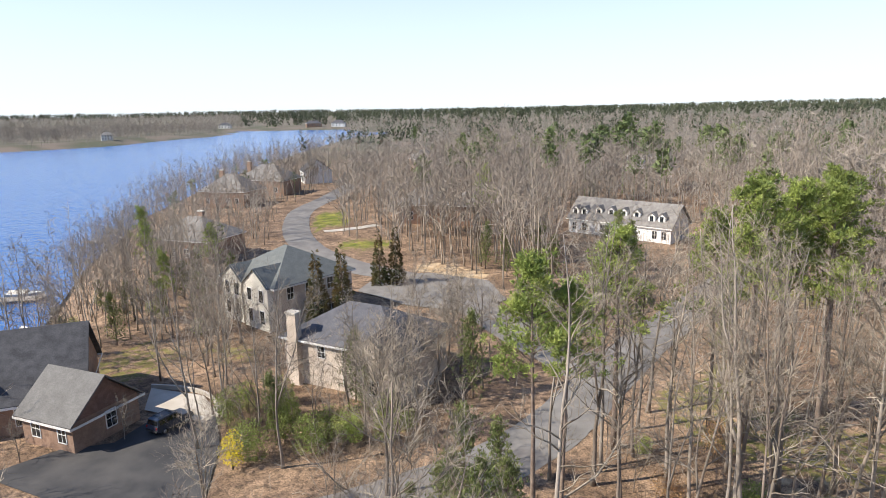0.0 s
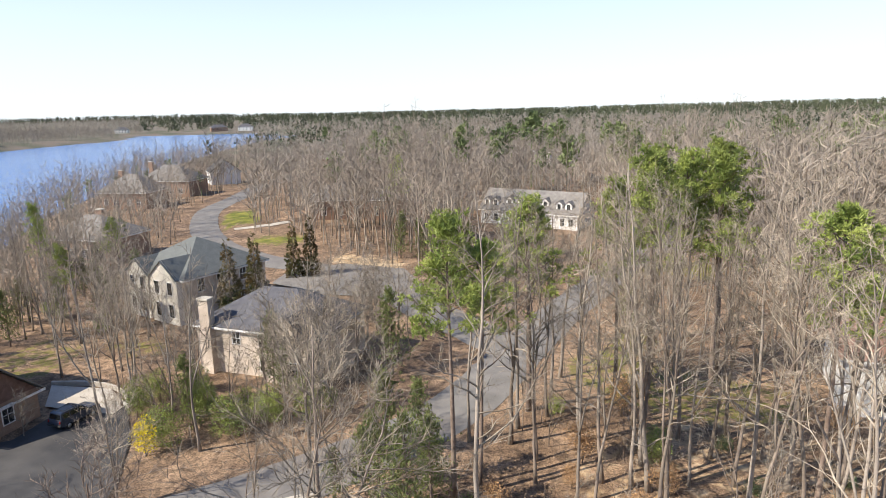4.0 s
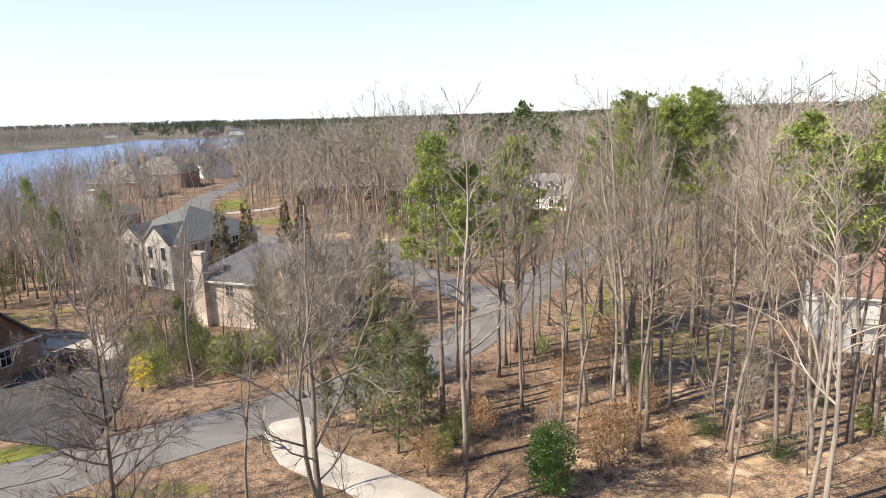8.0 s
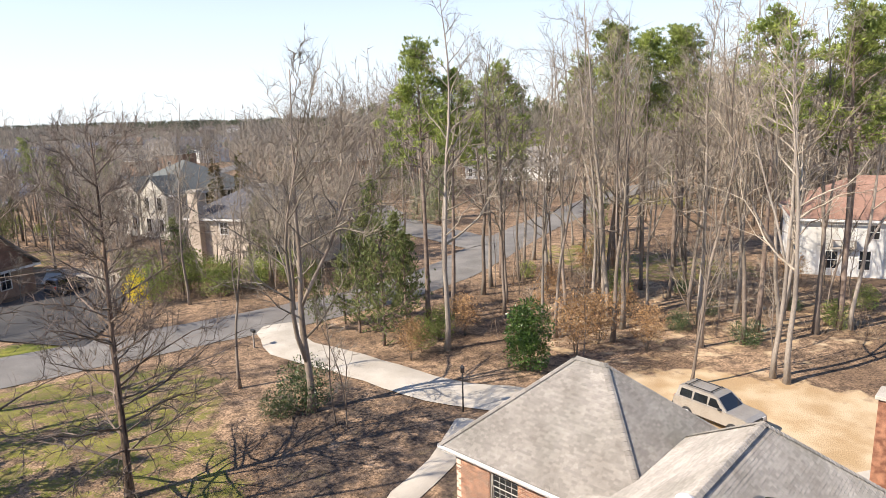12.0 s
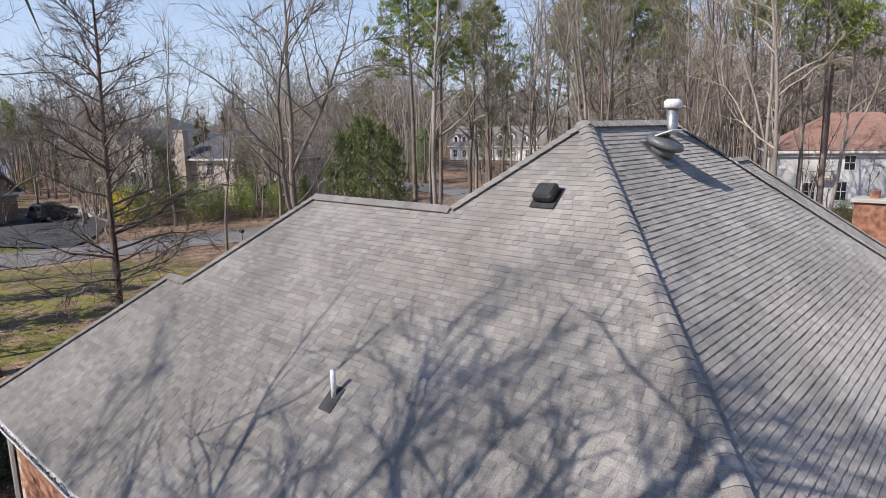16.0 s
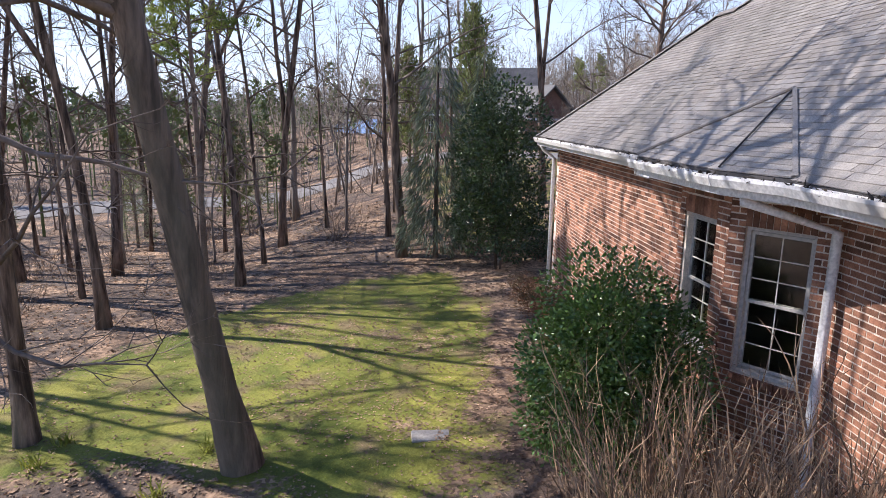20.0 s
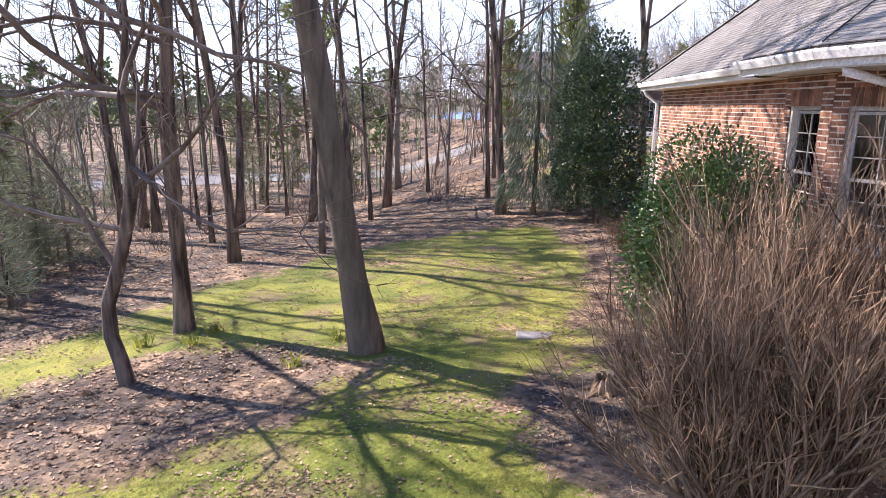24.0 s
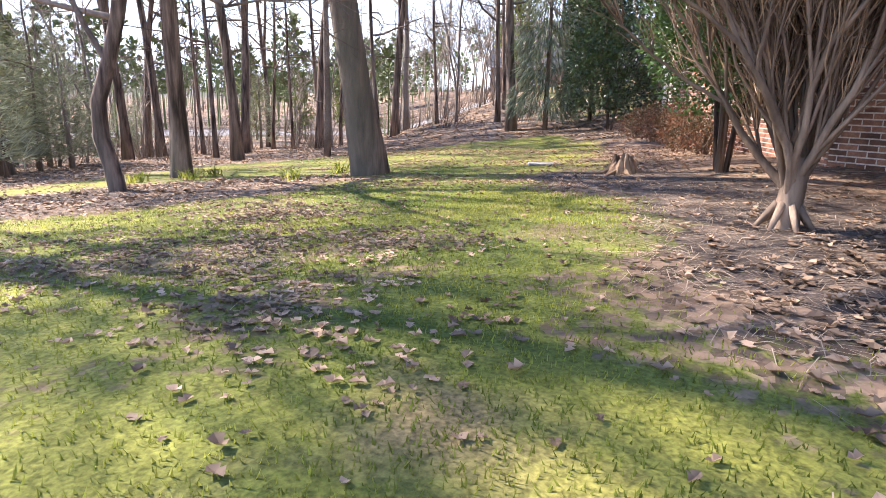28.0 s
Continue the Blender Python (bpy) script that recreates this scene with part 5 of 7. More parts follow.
dwelling("brown brick house with a tall hip roof by the lake", -66, 200, -15, 15, 12, 5.0, 0.75, brown_brick, roof_tan, True, [(0, s, 1.2, 1.1, 1.6) for s in (-5, -2, 2, 5)], chimney=(-4, 1, 10.5, 1.3))
dwelling("brown brick house with a dark valley roof by the lake", -62, 228, -15, 18, 13, 5.4, 0.7, brown_brick, roof_tan, True, [(0, s, 1.2, 1.2, 1.7) for s in (-6, -2, 2, 6)], chimney=(-8, 1, 11.0, 1.4))
dwelling("white house with a dark gable roof and dormers", -52, 262, -70, 11, 11, 5.0, 0.8, white_paint, roof_dark, False, [(3, s, 1.4, 1.1, 1.5) for s in (-3, 0, 3)] + [(0, s, 1.4, 1.1, 1.5) for s in (-3, 0, 3)])
dwelling("brown brick house behind bare trees", -5, 164, 5, 13, 10, 5.0, 0.7, brown_brick, roof_tan, True, [(0, s, 1.2, 1.1, 2.0) for s in (-4, 0, 4)])
dwelling("brown brick house with a hip roof behind bare trees", 11, 160, -8, 18, 11, 5.2, 0.7, brown_brick, roof_tan, True, [(0, s, 1.2, 1.1, 2.2) for s in (-6, -2, 2, 6)])


def gablet(h, m, w, depth, z1, pitch, wall_mat, roof_mat, win=None, name="dormer", z0=0.0):
    """A gabled front or dormer on a house: m puts its face's foot, which looks along -y."""
    e = Buf().box(-w / 2, 0, z0, w / 2, depth, z1, m).ob(name, wall_mat, h)
    r = w / 2 * pitch
    Buf().plate([m @ Vector(q) for q in ((-w / 2, -0.02, z1), (w / 2, -0.02, z1), (0, -0.02, z1 + r))], 0.1).ob("gable", wall_mat, e)
    o = 0.22
    for s in (-1, 1):
        q = [(s * (w / 2 + o), -o, z1 - o * pitch), (s * (w / 2 + o), depth, z1 - o * pitch), (0, depth, z1 + r), (0, -o, z1 + r)]
        Buf().plate([m @ Vector(c) for c in (q if s > 0 else q[::-1])], 0.1).ob("roof", roof_mat, e)
    if win:
        for s, wz, ww, wh in win:
            ring(m, s - ww / 2 - 0.08, wz - 0.08, s + ww / 2 + 0.08, wz + wh + 0.08, 0.08, -0.06, 0.0).ob("window_frame", white_paint, e)
            for q in (-1, 1):
                Buf().box(s + (q - 1) * ww / 4 + 0.02, -0.045, wz, s + (q + 1) * ww / 4 - 0.02, -0.03, wz + wh, m).ob("pane", pane_dark, e)
    return e


# white gabled fronts of the two-storey house
gablet(h2, pose(2.7, -7.3, 0), 5.4, 7, 6.0, 0.8, cream, roof_green, [(-1.3, 0.9, 0.9, 1.7), (1.3, 0.9, 0.9, 1.7), (-1.3, 3.8, 0.9, 1.6), (1.3, 3.8, 0.9, 1.6)], "gabled_front", -1.0)
gablet(h2, pose(-3.2, -7.0, 0), 4.6, 7, 6.0, 0.8, cream, roof_green, [(-1.1, 0.9, 0.9, 1.7), (1.1, 0.9, 0.9, 1.7), (-1.1, 3.8, 0.9, 1.6), (1.1, 3.8, 0.9, 1.6)], "gabled_front", -1.0)
gablet(h1, pose(4.6, -6.0, 0), 6.0, 7, 4.6, 0.75, tan_brick, roof_slate, [(0, 0.9, 1.6, 1.4)], "gabled_front", -1.0)
# brick house by the dark driveway
dwelling("red brick garage wing with a grey gable roof", -33.0, 53.6, -22.4, 6.2, 6.8, 2.8, 0.85, brown_brick, roof_grey, False,
              [(1, 0.4, 0.9, 1.0, 1.5), (0, -1.4, 0.9, 1.0, 1.5), (0, 1.8, 0.9, 0.9, 1.5)], gable_mat=dark_brick)
rb2 = dwelling("red brick house with a dark gable roof and white dormers", -43.5, 57.0, 22, 17, 11, 3.0, 0.9, brown_brick, roof_dark, False, [(0, s, 0.8, 1.0, 1.6) for s in (-6, -3, 0.5, 3.5)])
for s in (-5, 0.5):
    gablet(rb2, pose(s, -4.6, 3.1), 2.0, 4.5, 1.6, 0.8, white_paint, roof_tan, [(0, 0.4, 0.9, 1.0)])
# white house in the trees
wh = dwelling("white stucco two-storey house with a red-brown hip roof", 47.6, 44.4, -31, 14, 10, 5.2, 0.6, stucco, roof_red, True,
              [(0, -4.0, 0.7, 0.9, 1.5), (0, -1.5, 0.7, 0.8, 1.6), (0, -1.0, 3.4, 0.8, 1.2), (0, 2.5, 0.7, 0.9, 1.5), (0, 2.5, 3.4, 0.8, 1.2), (3, 2, 0.7, 0.9, 1.5)])
Buf().box(-4.1, -5.6, 2.5, -2.3, -5.02, 2.62).box(-4.1, -5.6, 2.62, -4.02, -5.02, 3.3).box(-2.38, -5.6, 2.62, -2.3, -5.02, 3.3).box(-4.02, -5.6, 3.2, -2.38, -5.54, 3.3).ob("balcony", wood_grey, wh, "small grey balcony")
# long white house with dormers
dh = dwelling("long white house with a tan roof and a row of dormers", 40.5, 141.0, -42, 24, 9.5, 3.4, 0.85, white_paint, roof_tan, False, [(0, s, 0.8, 1.0, 1.6) for s in (-10.5, -8, -3.5, -1, 1.5, 4, 8.5, 10.5)])
for s in (-5.2, -2.2, 0.8, 3.8):
    gablet(dh, pose(s, -3.4, 3.9), 1.6, 3.2, 1.9, 0.9, white_paint, roof_tan, [(0, 0.5, 0.8, 1.3)])
for s in (-10.7, -8.5, 7.4, 9.6):
    gablet(dh, pose(s, -4.0, 3.6), 1.5, 3.4, 1.9, 0.9, white_paint, roof_tan, [(0, 0.5, 0.75, 1.3)])
for x, y, rz, w, d, lab in ((134, 192, 10, 16, 10, "white house far off among bare trees"), (-205, 1285, 0, 26, 16, "large white house across the lake"), (-255, 1290, 20, 30, 14, "brown house across the lake"), (-420, 1260, 0, 22, 12, "pale house on the far shore"),
                            (-392, 760, 30, 12, 9, "pale house among trees on the far shore"), (-480, 660, 0, 12, 9, "pale house on the far wooded shore"), (95, 300, 20, 16, 12, "white house far off in the woods"), (-8, 300, 20, 14, 10, "grey house far off in the woods")):
    dwelling(lab, x, y, rz, w, d, 6.5, 0.7, white_paint if "white" in lab or "pale" in lab else brown_brick, roof_tan if y < 1000 else roof_slate, True, [(0, s * w / 8, z, 1.4, 1.8) for s in (-3, -1, 1, 3) for z in (1, 4)])


# ---------------------------------------------------------------- vehicles
def suv(label, x, y, rz, paint, dz=0.14):
    c = thing("car", label, "car", pose(x, y, at(x, y, dz), 0, 0, rz) @ Matrix.Scale(0.87, 4))
    # side outline (along the car, x forward), lower body and greenhouse
    low = [(-2.2, 0.42), (-2.24, 0.75), (-2.16, 1.02), (0.72, 1.05), (1.95, 0.98), (2.2, 0.86), (2.26, 0.6), (2.2, 0.36), (1.9, 0.30), (-1.9, 0.30)]
    v, f, k = [], [], len(low)
    for yy, s in ((-0.86, 0.97), (-0.89, 1.0), (-0.80, 1.0), (0.80, 1.0), (0.89, 1.0), (0.86, 0.97)):
        v += [(px * s, yy, pz if abs(yy) > 0.85 else pz + (0.02 if pz > 0.8 else 0)) for px, pz in low]
    for r in range(5):
        f += [(r * k + i, r * k + (i + 1) % k, (r + 1) * k + (i + 1) % k, (r + 1) * k + i) for i in range(k)]
    f += [tuple(range(k - 1, -1, -1)), tuple(range(5 * k, 6 * k))]
    body = solid("body", v, f, paint, c)
    cab = [(-2.12, 1.02), (-1.98, 1.60), (-1.7, 1.68), (0.1, 1.68), (0.32, 1.62), (0.98, 1.05)]
    v, f, k = [], [], len(cab)
    for yy, sh in ((-0.84, 0), (-0.66, 1), (0.66, 1), (0.84, 0)):
        v += [(px, (yy if pz < 1.1 else (math.copysign(0.70, yy) if not sh else math.copysign(0.62, yy))), pz) for px, pz in cab]
    for r in range(3):
        f += [(r * k + i, r * k + (i + 1) % k, (r + 1) * k + (i + 1) % k, (r + 1) * k + i) for i in range(k)]
    f += [tuple(range(k - 1, -1, -1)), tuple(range(3 * k, 4 * k))]
    solid("cabin", v, f, paint, c)
    for s in (-1, 1):
        for x0, x1 in ((-1.85, -1.12), (-1.02, -0.2), (-0.1, 0.62)):
            t0 = min(x1, 0.28) if x1 > 0.3 else x1
            q = [(x0, s * 0.845, 1.10), (x1, s * 0.845, 1.10), (t0, s * 0.735, 1.52), (x0 + 0.04, s * 0.735, 1.52)]
            Buf().plate(q if s < 0 else q[::-1], 0.02).ob("side_window", car_glass, c)
        for wx in (-1.35, 1.35):
            w = Buf().tube([(wx, s * 0.88, 0.22), (wx, s * 0.66, 0.22)], [0.35, 0.35], 20).ob("wheel", rubber, c, "black tyre", True)
            Buf().tube([(wx, s * 0.89, 0.22), (wx, s * 0.86, 0.22)], [0.21, 0.21], 14).ob("rim", grey_metal, w, "", True)
        Buf().soft(-1.75, s * 0.52 - 0.02, 1.71, 0.0, s * 0.52 + 0.02, 1.75, 0.008).ob("roof_rail", rubber, c)
        Buf().soft(2.14, s * 0.62 - 0.16, 0.68, 2.25, s * 0.62 + 0.16, 0.86, 0.02).ob("headlight", surf("lamp_lens", (0.6, 0.6, 0.58), (0.7, 0.7, 0.68), 3, 0.2, 0), c)
        Buf().soft(-2.25, s * 0.74 - 0.09, 0.72, -2.18, s * 0.74 + 0.09, 1.0, 0.02).ob("tail_light", surf("tail_lens", (0.3, 0.02, 0.015), (0.36, 0.03, 0.02), 3, 0.25, 0), c)
        Buf().soft(0.55, s * 0.95 - 0.09, 1.06, 0.68, s * 0.95 + 0.09, 1.2, 0.03).ob("mirror", rubber, c)
    for xx in (-1.5, -0.15):
        Buf().soft(xx - 0.03, -0.56, 1.74, xx + 0.03, 0.56, 1.78, 0.008).ob("rack_bar", rubber, c)
    Buf().plate([(0.95, -0.74, 1.09), (0.95, 0.74, 1.09), (0.36, 0.60, 1.60), (0.36, -0.60, 1.60)], 0.02).ob("windscreen", car_glass, c)
    Buf().plate([(-2.13, 0.72, 1.1), (-2.13, -0.72, 1.1), (-2.02, -0.60, 1.52), (-2.02, 0.60, 1.52)], 0.02).ob("rear_window", car_glass, c)
    Buf().soft(2.12, -0.88, 0.36, 2.34, 0.88, 0.58, 0.05).ob("front_bumper", rubber, c)
    Buf().soft(-2.34, -0.88, 0.38, -2.14, 0.88, 0.6, 0.05).ob("rear_bumper", rubber, c)
    Buf().box(2.215, -0.42, 0.66, 2.262, 0.42, 0.86).ob("grille", rubber, c)
    return c


suv("silver-tan four-door sport utility car parked on sandy dirt", 16.9, 19.1, -63, surf("tan_car_paint", (0.36, 0.33, 0.29), (0.42, 0.39, 0.35), 1.0, 0.35, 0, 20, metal=0.3, coat=0.5))
suv("dark blue sport utility car on the asphalt driveway", -25.3, 53.9, 62, surf("dark_car_paint", (0.03, 0.04, 0.06), (0.05, 0.06, 0.085), 1.0, 0.3, 0, 20, coat=0.5))


# ---------------------------------------------------------------- by the lake and the road
def dock(x, y, rz, L=9.0, W=3.2, boat=True):
    d = thing("dock", "weathered wooden dock on posts over the lake", "dock", pose(x, y, LAKE_Z, 0, 0, rz))
    n = int(L / 0.3)
    for i in range(n):
        Buf().soft(-L / 2 + i * 0.3, -W / 2, 0.5, -L / 2 + i * 0.3 + 0.28, W / 2, 0.55, 0.01).ob("plank", wood_grey, d)
    for i in range(4):
        for s in (-1, 1):
            Buf().tube([(-L / 2 + 0.4 + i * (L - 0.8) / 3, s * (W / 2 + 0.1), -1.5), (-L / 2 + 0.4 + i * (L - 0.8) / 3, s * (W / 2 + 0.1), 1.4)], [0.11, 0.1], 7).ob("post", wood_grey, d)
    if boat:
        b = thing("boat", "covered white motorboat moored at the dock", "boat", pose(x, y, LAKE_Z, 0, 0, rz) @ pose(0, W / 2 + 1.6, 0.1))
        hull = [(-3, 0.9), (-1, 1.15), (1.2, 1.05), (2.6, 0.5), (3.3, 0.0)]
        v = [(a, w, 0.75) for a, w in hull] + [(a, -w, 0.75) for a, w in hull[::-1]] + [(a * 0.9, w * 0.6, -0.3) for a, w in hull] + [(a * 0.9, -w * 0.6, -0.3) for a, w in hull[::-1]]
        solid("hull", v, [tuple(range(10)), tuple(range(19, 9, -1))] + [(i, 10 + i, 10 + (i + 1) % 10, (i + 1) % 10) for i in range(10)], white_paint, b)
        Buf().plate([(-2.4, -0.8, 0.8), (0.8, -0.8, 0.8), (0.8, 0, 1.35), (-2.4, 0, 1.35)], 0.05).plate([(-2.4, 0, 1.35), (0.8, 0, 1.35), (0.8, 0.8, 0.8), (-2.4, 0.8, 0.8)], 0.05).ob("cover", cream, b)


dock(-78, 112, 10)
dock(-64, 90, -20, 7.0)
dock(-92, 165, 0, 6, 2.4, False)
box = thing("mailbox", "wooden-post mailbox beside the driveway", "mailbox", pose(-6.6, 34.8, at(-6.6, 34.8), 0, 0, 30))
Buf().soft(-0.05, -0.05, -0.2, 0.05, 0.05, 1.05, 0.01).ob("post", wood_grey, box)
Buf().soft(-0.1, -0.24, 1.05, 0.1, 0.24, 1.28, 0.04).ob("box", black_vent, box)
for x, y in ((-24.7, 153.5), (5.2, 22.6)):
    lp = thing("lamp_post", "black post lamp beside the driveway", "street lamp", pose(x, y, at(x, y)), "post lamps")
    Buf().tube([(0, 0, -0.2), (0, 0, 2.1)], [0.045, 0.035], 8).ob("post", black_vent, lp, "", True)
    Buf().soft(-0.1, -0.1, 2.1, 0.1, 0.1, 2.38, 0.02).ob("lantern", pane_dark, lp)
    Buf().tube([(0, 0, 2.38), (0, 0, 2.5)], [0.14, 0.02], 6).ob("cap", black_vent, lp)
ds = thing("satellite_dish", "small white satellite dish above the eave", "satellite dish", pose(15.7, 6.3, 5.9))
Buf().tube([(0, 0, -3.0), (0, 0, 0.3)], [0.03, 0.03], 8).ob("mast", grey_metal, ds, "", True)
Buf().tube([(-0.12, -0.12, 0.42), (-0.08, -0.08, 0.45), (-0.02, -0.02, 0.5)], [0.24, 0.23, 0.05], 18).ob("reflector", white_paint, ds, "", True)
Buf().tube([(0, 0, 0.25), (-0.4, -0.35, 0.35)], [0.015, 0.015], 5).ob("feed_arm", grey_metal, ds)
# low wall round the pale apron
cur = smooth_line([(-30.9, 62.6), (-27.5, 62.0), (-24.6, 60.6), (-22.6, 58.2), (-21.4, 55.0)], 0.5)
wv = Buf()
for a, b in zip(cur, cur[1:]):
    m = Matrix.Translation((a.x, a.y, at(a.x, a.y))) @ Matrix.Rotation(math.atan2(b.y - a.y, b.x - a.x), 4, "Z")
    wv.soft(0, -0.12, -0.2, (b - a).length + 0.01, 0.12, 0.45, 0.02, m)
tagged(wv.ob("retaining_wall", concrete), "low pale curved wall round the parking apron", "wall", kind="structure")

# ---------------------------------------------------------------- planting
rng = random.Random(7)
# trees that stand alone and can be told apart
for key, x, y, s, rz in (("wood1", -13.3, 46.7, 0.85, 0), ("yard0", -4.6, 42.6, 0.8, 40), ("wood3", 5.8, 31.4, 1.05, 10), ("wood2", -6.5, 28.0, 0.6, 80), ("yard1", -2.4, 24.2, 1.0, 200), ("sapling2", -1.1, 22.4, 0.8, 0),
                         ("sapling1", -0.6, 22.0, 0.8, 90), ("pinoak", -9.4, 18.2, 1.0, 130), ("wood0", 11.2, 38.0, 1.0, 30), ("wood4", 17.8, 23.1, 0.5, 0), ("wood1", 22.6, 23.1, 1.0, 60), ("wood3", 22.9, 22.3, 0.95, 120),
                         ("wood2", 24.2, 28.3, 1.0, 200), ("wood0", 20.0, 35.9, 1.05, 90), ("yard0", -17.2, 40.0, 0.55, 0), ("wood4", 10.8, 43.7, 0.95, 300), ("wood1", 7.7, 44.5, 0.9, 10), ("wood3", 17.6, 36.5, 0.9, 140),
                         ("pine1", 5.3, 37.0, 0.86, 0), ("pine2", 24.6, 49.5, 0.93, 0),  ("pine1", 28.5, 51.5, 0.96, 90), ("pine0", 30.5, 49.0, 1.0, 40), ("pine0", 22.4, 51.0, 0.9, 150), ("pine2", 33.2, 52.5, 0.95, 250), ("pine1", 26.4, 52.8, 0.98, 300), ("pine2", 7.4, 38.6, 0.74, 60), ("pine2", 26.5, 30.2, 0.85, 10), ("pine0", 32.0, 29.5, 0.95, 90), ("pine1", 35.0, 33.0, 0.92, 200),
                         ("youngpine0", 1.1, 42.8, 0.85, 0), ("youngpine1", 3.6, 39.0, 0.8, 70), ("youngpine0", -2.6, 37.5, 0.5, 50), ("youngpine1", 1.9, 33.2, 0.85, 10), ("youngpine0", 3.6, 35.0, 0.8, 200), ("youngpine1", 0.4, 36.2, 0.75, 120), ("youngpine0", -0.6, 38.6, 0.6, 0), ("scrub0", 5.6, 33.6, 0.6, 10), ("scrub1", 4.2, 31.4, 0.5, 30), ("brownoak", 3.4, 30.2, 0.55, 20), ("brownoak", 7.4, 34.0, 0.6, 200), ("yard0", -28.4, 51.6, 0.26, 30), ("yard1", -35.4, 48.2, 0.22, 0), ("yard0", -6.5, 57.5, 0.6, 20), ("yard2", -3.0, 59.5, 0.5, 120), ("yard1", -9.5, 56.8, 0.5, 220), ("youngpine1", 2.5, 58.9, 0.9, 20), ("scrub0", -16.5, 48.0, 0.9, 0), ("scrub1", -14.0, 50.5, 0.9, 80),
                         ("scrub0", -11.5, 49.0, 0.9, 160), ("scrub1", -8.5, 50.0, 0.75, 10), ("youngpine1", -9.0, 58.5, 0.75, 0), ("scrub0", -5.5, 54.0, 0.8, 0), ("forsythia", -17.3, 46.6, 1.3, 0), ("magnolia", 9.8, 27.2, 0.88, 0),
                         ("brownoak", 13.3, 28.4, 0.85, 0), ("brownoak", 15.5, 30.4, 0.7, 90), ("holly", -2.7, 25.0, 1.2, 0), ("holly", -4.0, 23.9, 0.7, 60), ("cypress0", -16.6, 79.8, 1.2, 0), ("cypress1", -13.9, 82.9, 1.12, 40),
                         ("yard0", -1.0, 61.0, 0.6, 10), ("yard1", 1.4, 65.0, 0.55, 100), ("yard2", 3.6, 61.0, 0.5, 200), ("yard0", 0.2, 70.0, 0.6, 300), ("yard1", 4.0, 72.5, 0.55, 60), ("yard2", 1.0, 77.0, 0.5, 130), ("yard0", -3.5, 77.5, 0.55, 220), ("yard1", 6.5, 68.0, 0.5, 20), ("sapling2", 4.8, 65.5, 1.0, 0), ("sapling1", 2.4, 69.0, 1.1, 50), ("yard2", -5.0, 93.0, 0.5, 80), ("yard1", 1.5, 84.0, 0.5, 10),
                         ("cypress0", -10.8, 102.0, 1.0, 90), ("cypress1", -8.1, 101.8, 1.0, 0), ("holly", 24.4, 28.2, 0.8, 0), ("cedar1", 12.6, 80.5, 1.5, 0), ("cedar0", 10.4, 82.0, 1.4, 0)):
    plant(key, x, y, s, rz)

plant("pine0", 13.7, 48.9, 1.15, 200, sz=0.86)
plant("pine1", 28.5, 104.0, 0.5, 30)
plant("youngpine0", 31.5, 108.0, 1.0, 80)
plant("youngpine1", 26.0, 101.0, 0.95, 10)
KEEP_OFF = [((-8.6, 65.5), 10), ((-22.3, 88.2), 10.5), ((-47, 126), 8.5), ((-66, 200), 9), ((-58, 228), 10), ((-52, 262), 9), ((-5, 164), 9), ((11, 160), 11), ((40, 136), 15), ((47, 48), 11), ((-34, 52), 11), ((4, 6), 15), ((17, 20), 6), ((132, 190), 12)]


VISTA = [(13, 76), (30, 76), (60, 140), (27, 148)]       # open ground in front of the dormer house


def free(x, y, road=5.0):
    ok = (np.minimum(line_dist(x, y, ROAD_A), line_dist(x, y, ROAD_B)) > road) & (line_dist(x, y, DRIVE) > 3.2) & (poly_dist(x, y, LAKE) > 4)
    for c, r in KEEP_OFF:
        ok &= np.hypot(x - c[0], y - c[1]) > r
    for q in LAWNS[:7] + [VISTA]:
        ok &= poly_dist(x, y, q) > 0.5
    return ok


def places(n, area, gap, road=5.0, seed=1):
    """Free spots for trees in an area, no two closer than the gap."""
    r, put = np.random.default_rng(seed), []
    A = np.array(area)
    x, y = r.uniform(A[:, 0].min(), A[:, 0].max(), n * 14), r.uniform(A[:, 1].min(), A[:, 1].max(), n * 14)
    ok = free(x, y, road) & (poly_dist(x, y, area) < 0)
    for a, b in zip(x[ok].tolist(), y[ok].tolist()):
        if all((a - c) ** 2 + (b - d) ** 2 > gap * gap for c, d in put):
            put.append((a, b))
            if len(put) == n:
                break
    return put


def scatter(n, area, keys, smin, smax, gap, group, road=5.0, seed=1):
    r = random.Random(seed)
    for x, y in places(n, area, gap, road, seed):
        plant(r.choice(keys), x, y, r.uniform(smin, smax), r.uniform(0, 360), group, tilt=(r.gauss(0, 2), r.gauss(0, 2)))


WOODS = ["wood%d" % i for i in range(6)]
SAP = ["sapling%d" % i for i in range(3)]
scatter(36, [(12, 32), (20, 28), (33, 28), (34, 40), (32, 62), (22, 62), (12, 46)], WOODS, 0.8, 1.05, 2.8, "woods beside the road", 5.5, 3)
scatter(24, [(8, 28), (40, 24), (40, 44), (22, 60), (9, 44)], SAP, 0.7, 1.1, 2.0, "saplings beside the road", 5.0, 4)
scatter(22, [(-24, 60), (-3, 58), (-3, 48), (-18, 50)], SAP, 0.7, 1.1, 1.7, "thicket by the tan house", 6.0, 5)
scatter(8, [(-24, 60), (-3, 60), (-3, 50), (-18, 52)], WOODS, 0.5, 0.65, 3, "trees by the tan house", 6.0, 15)
scatter(26, [(-58, 90), (-50, 64), (-32, 64), (-20, 72), (-30, 78), (-30, 100), (-48, 112), (-70, 118)], WOODS, 0.55, 0.75, 3.0, "lakeside woods", 5.0, 6)
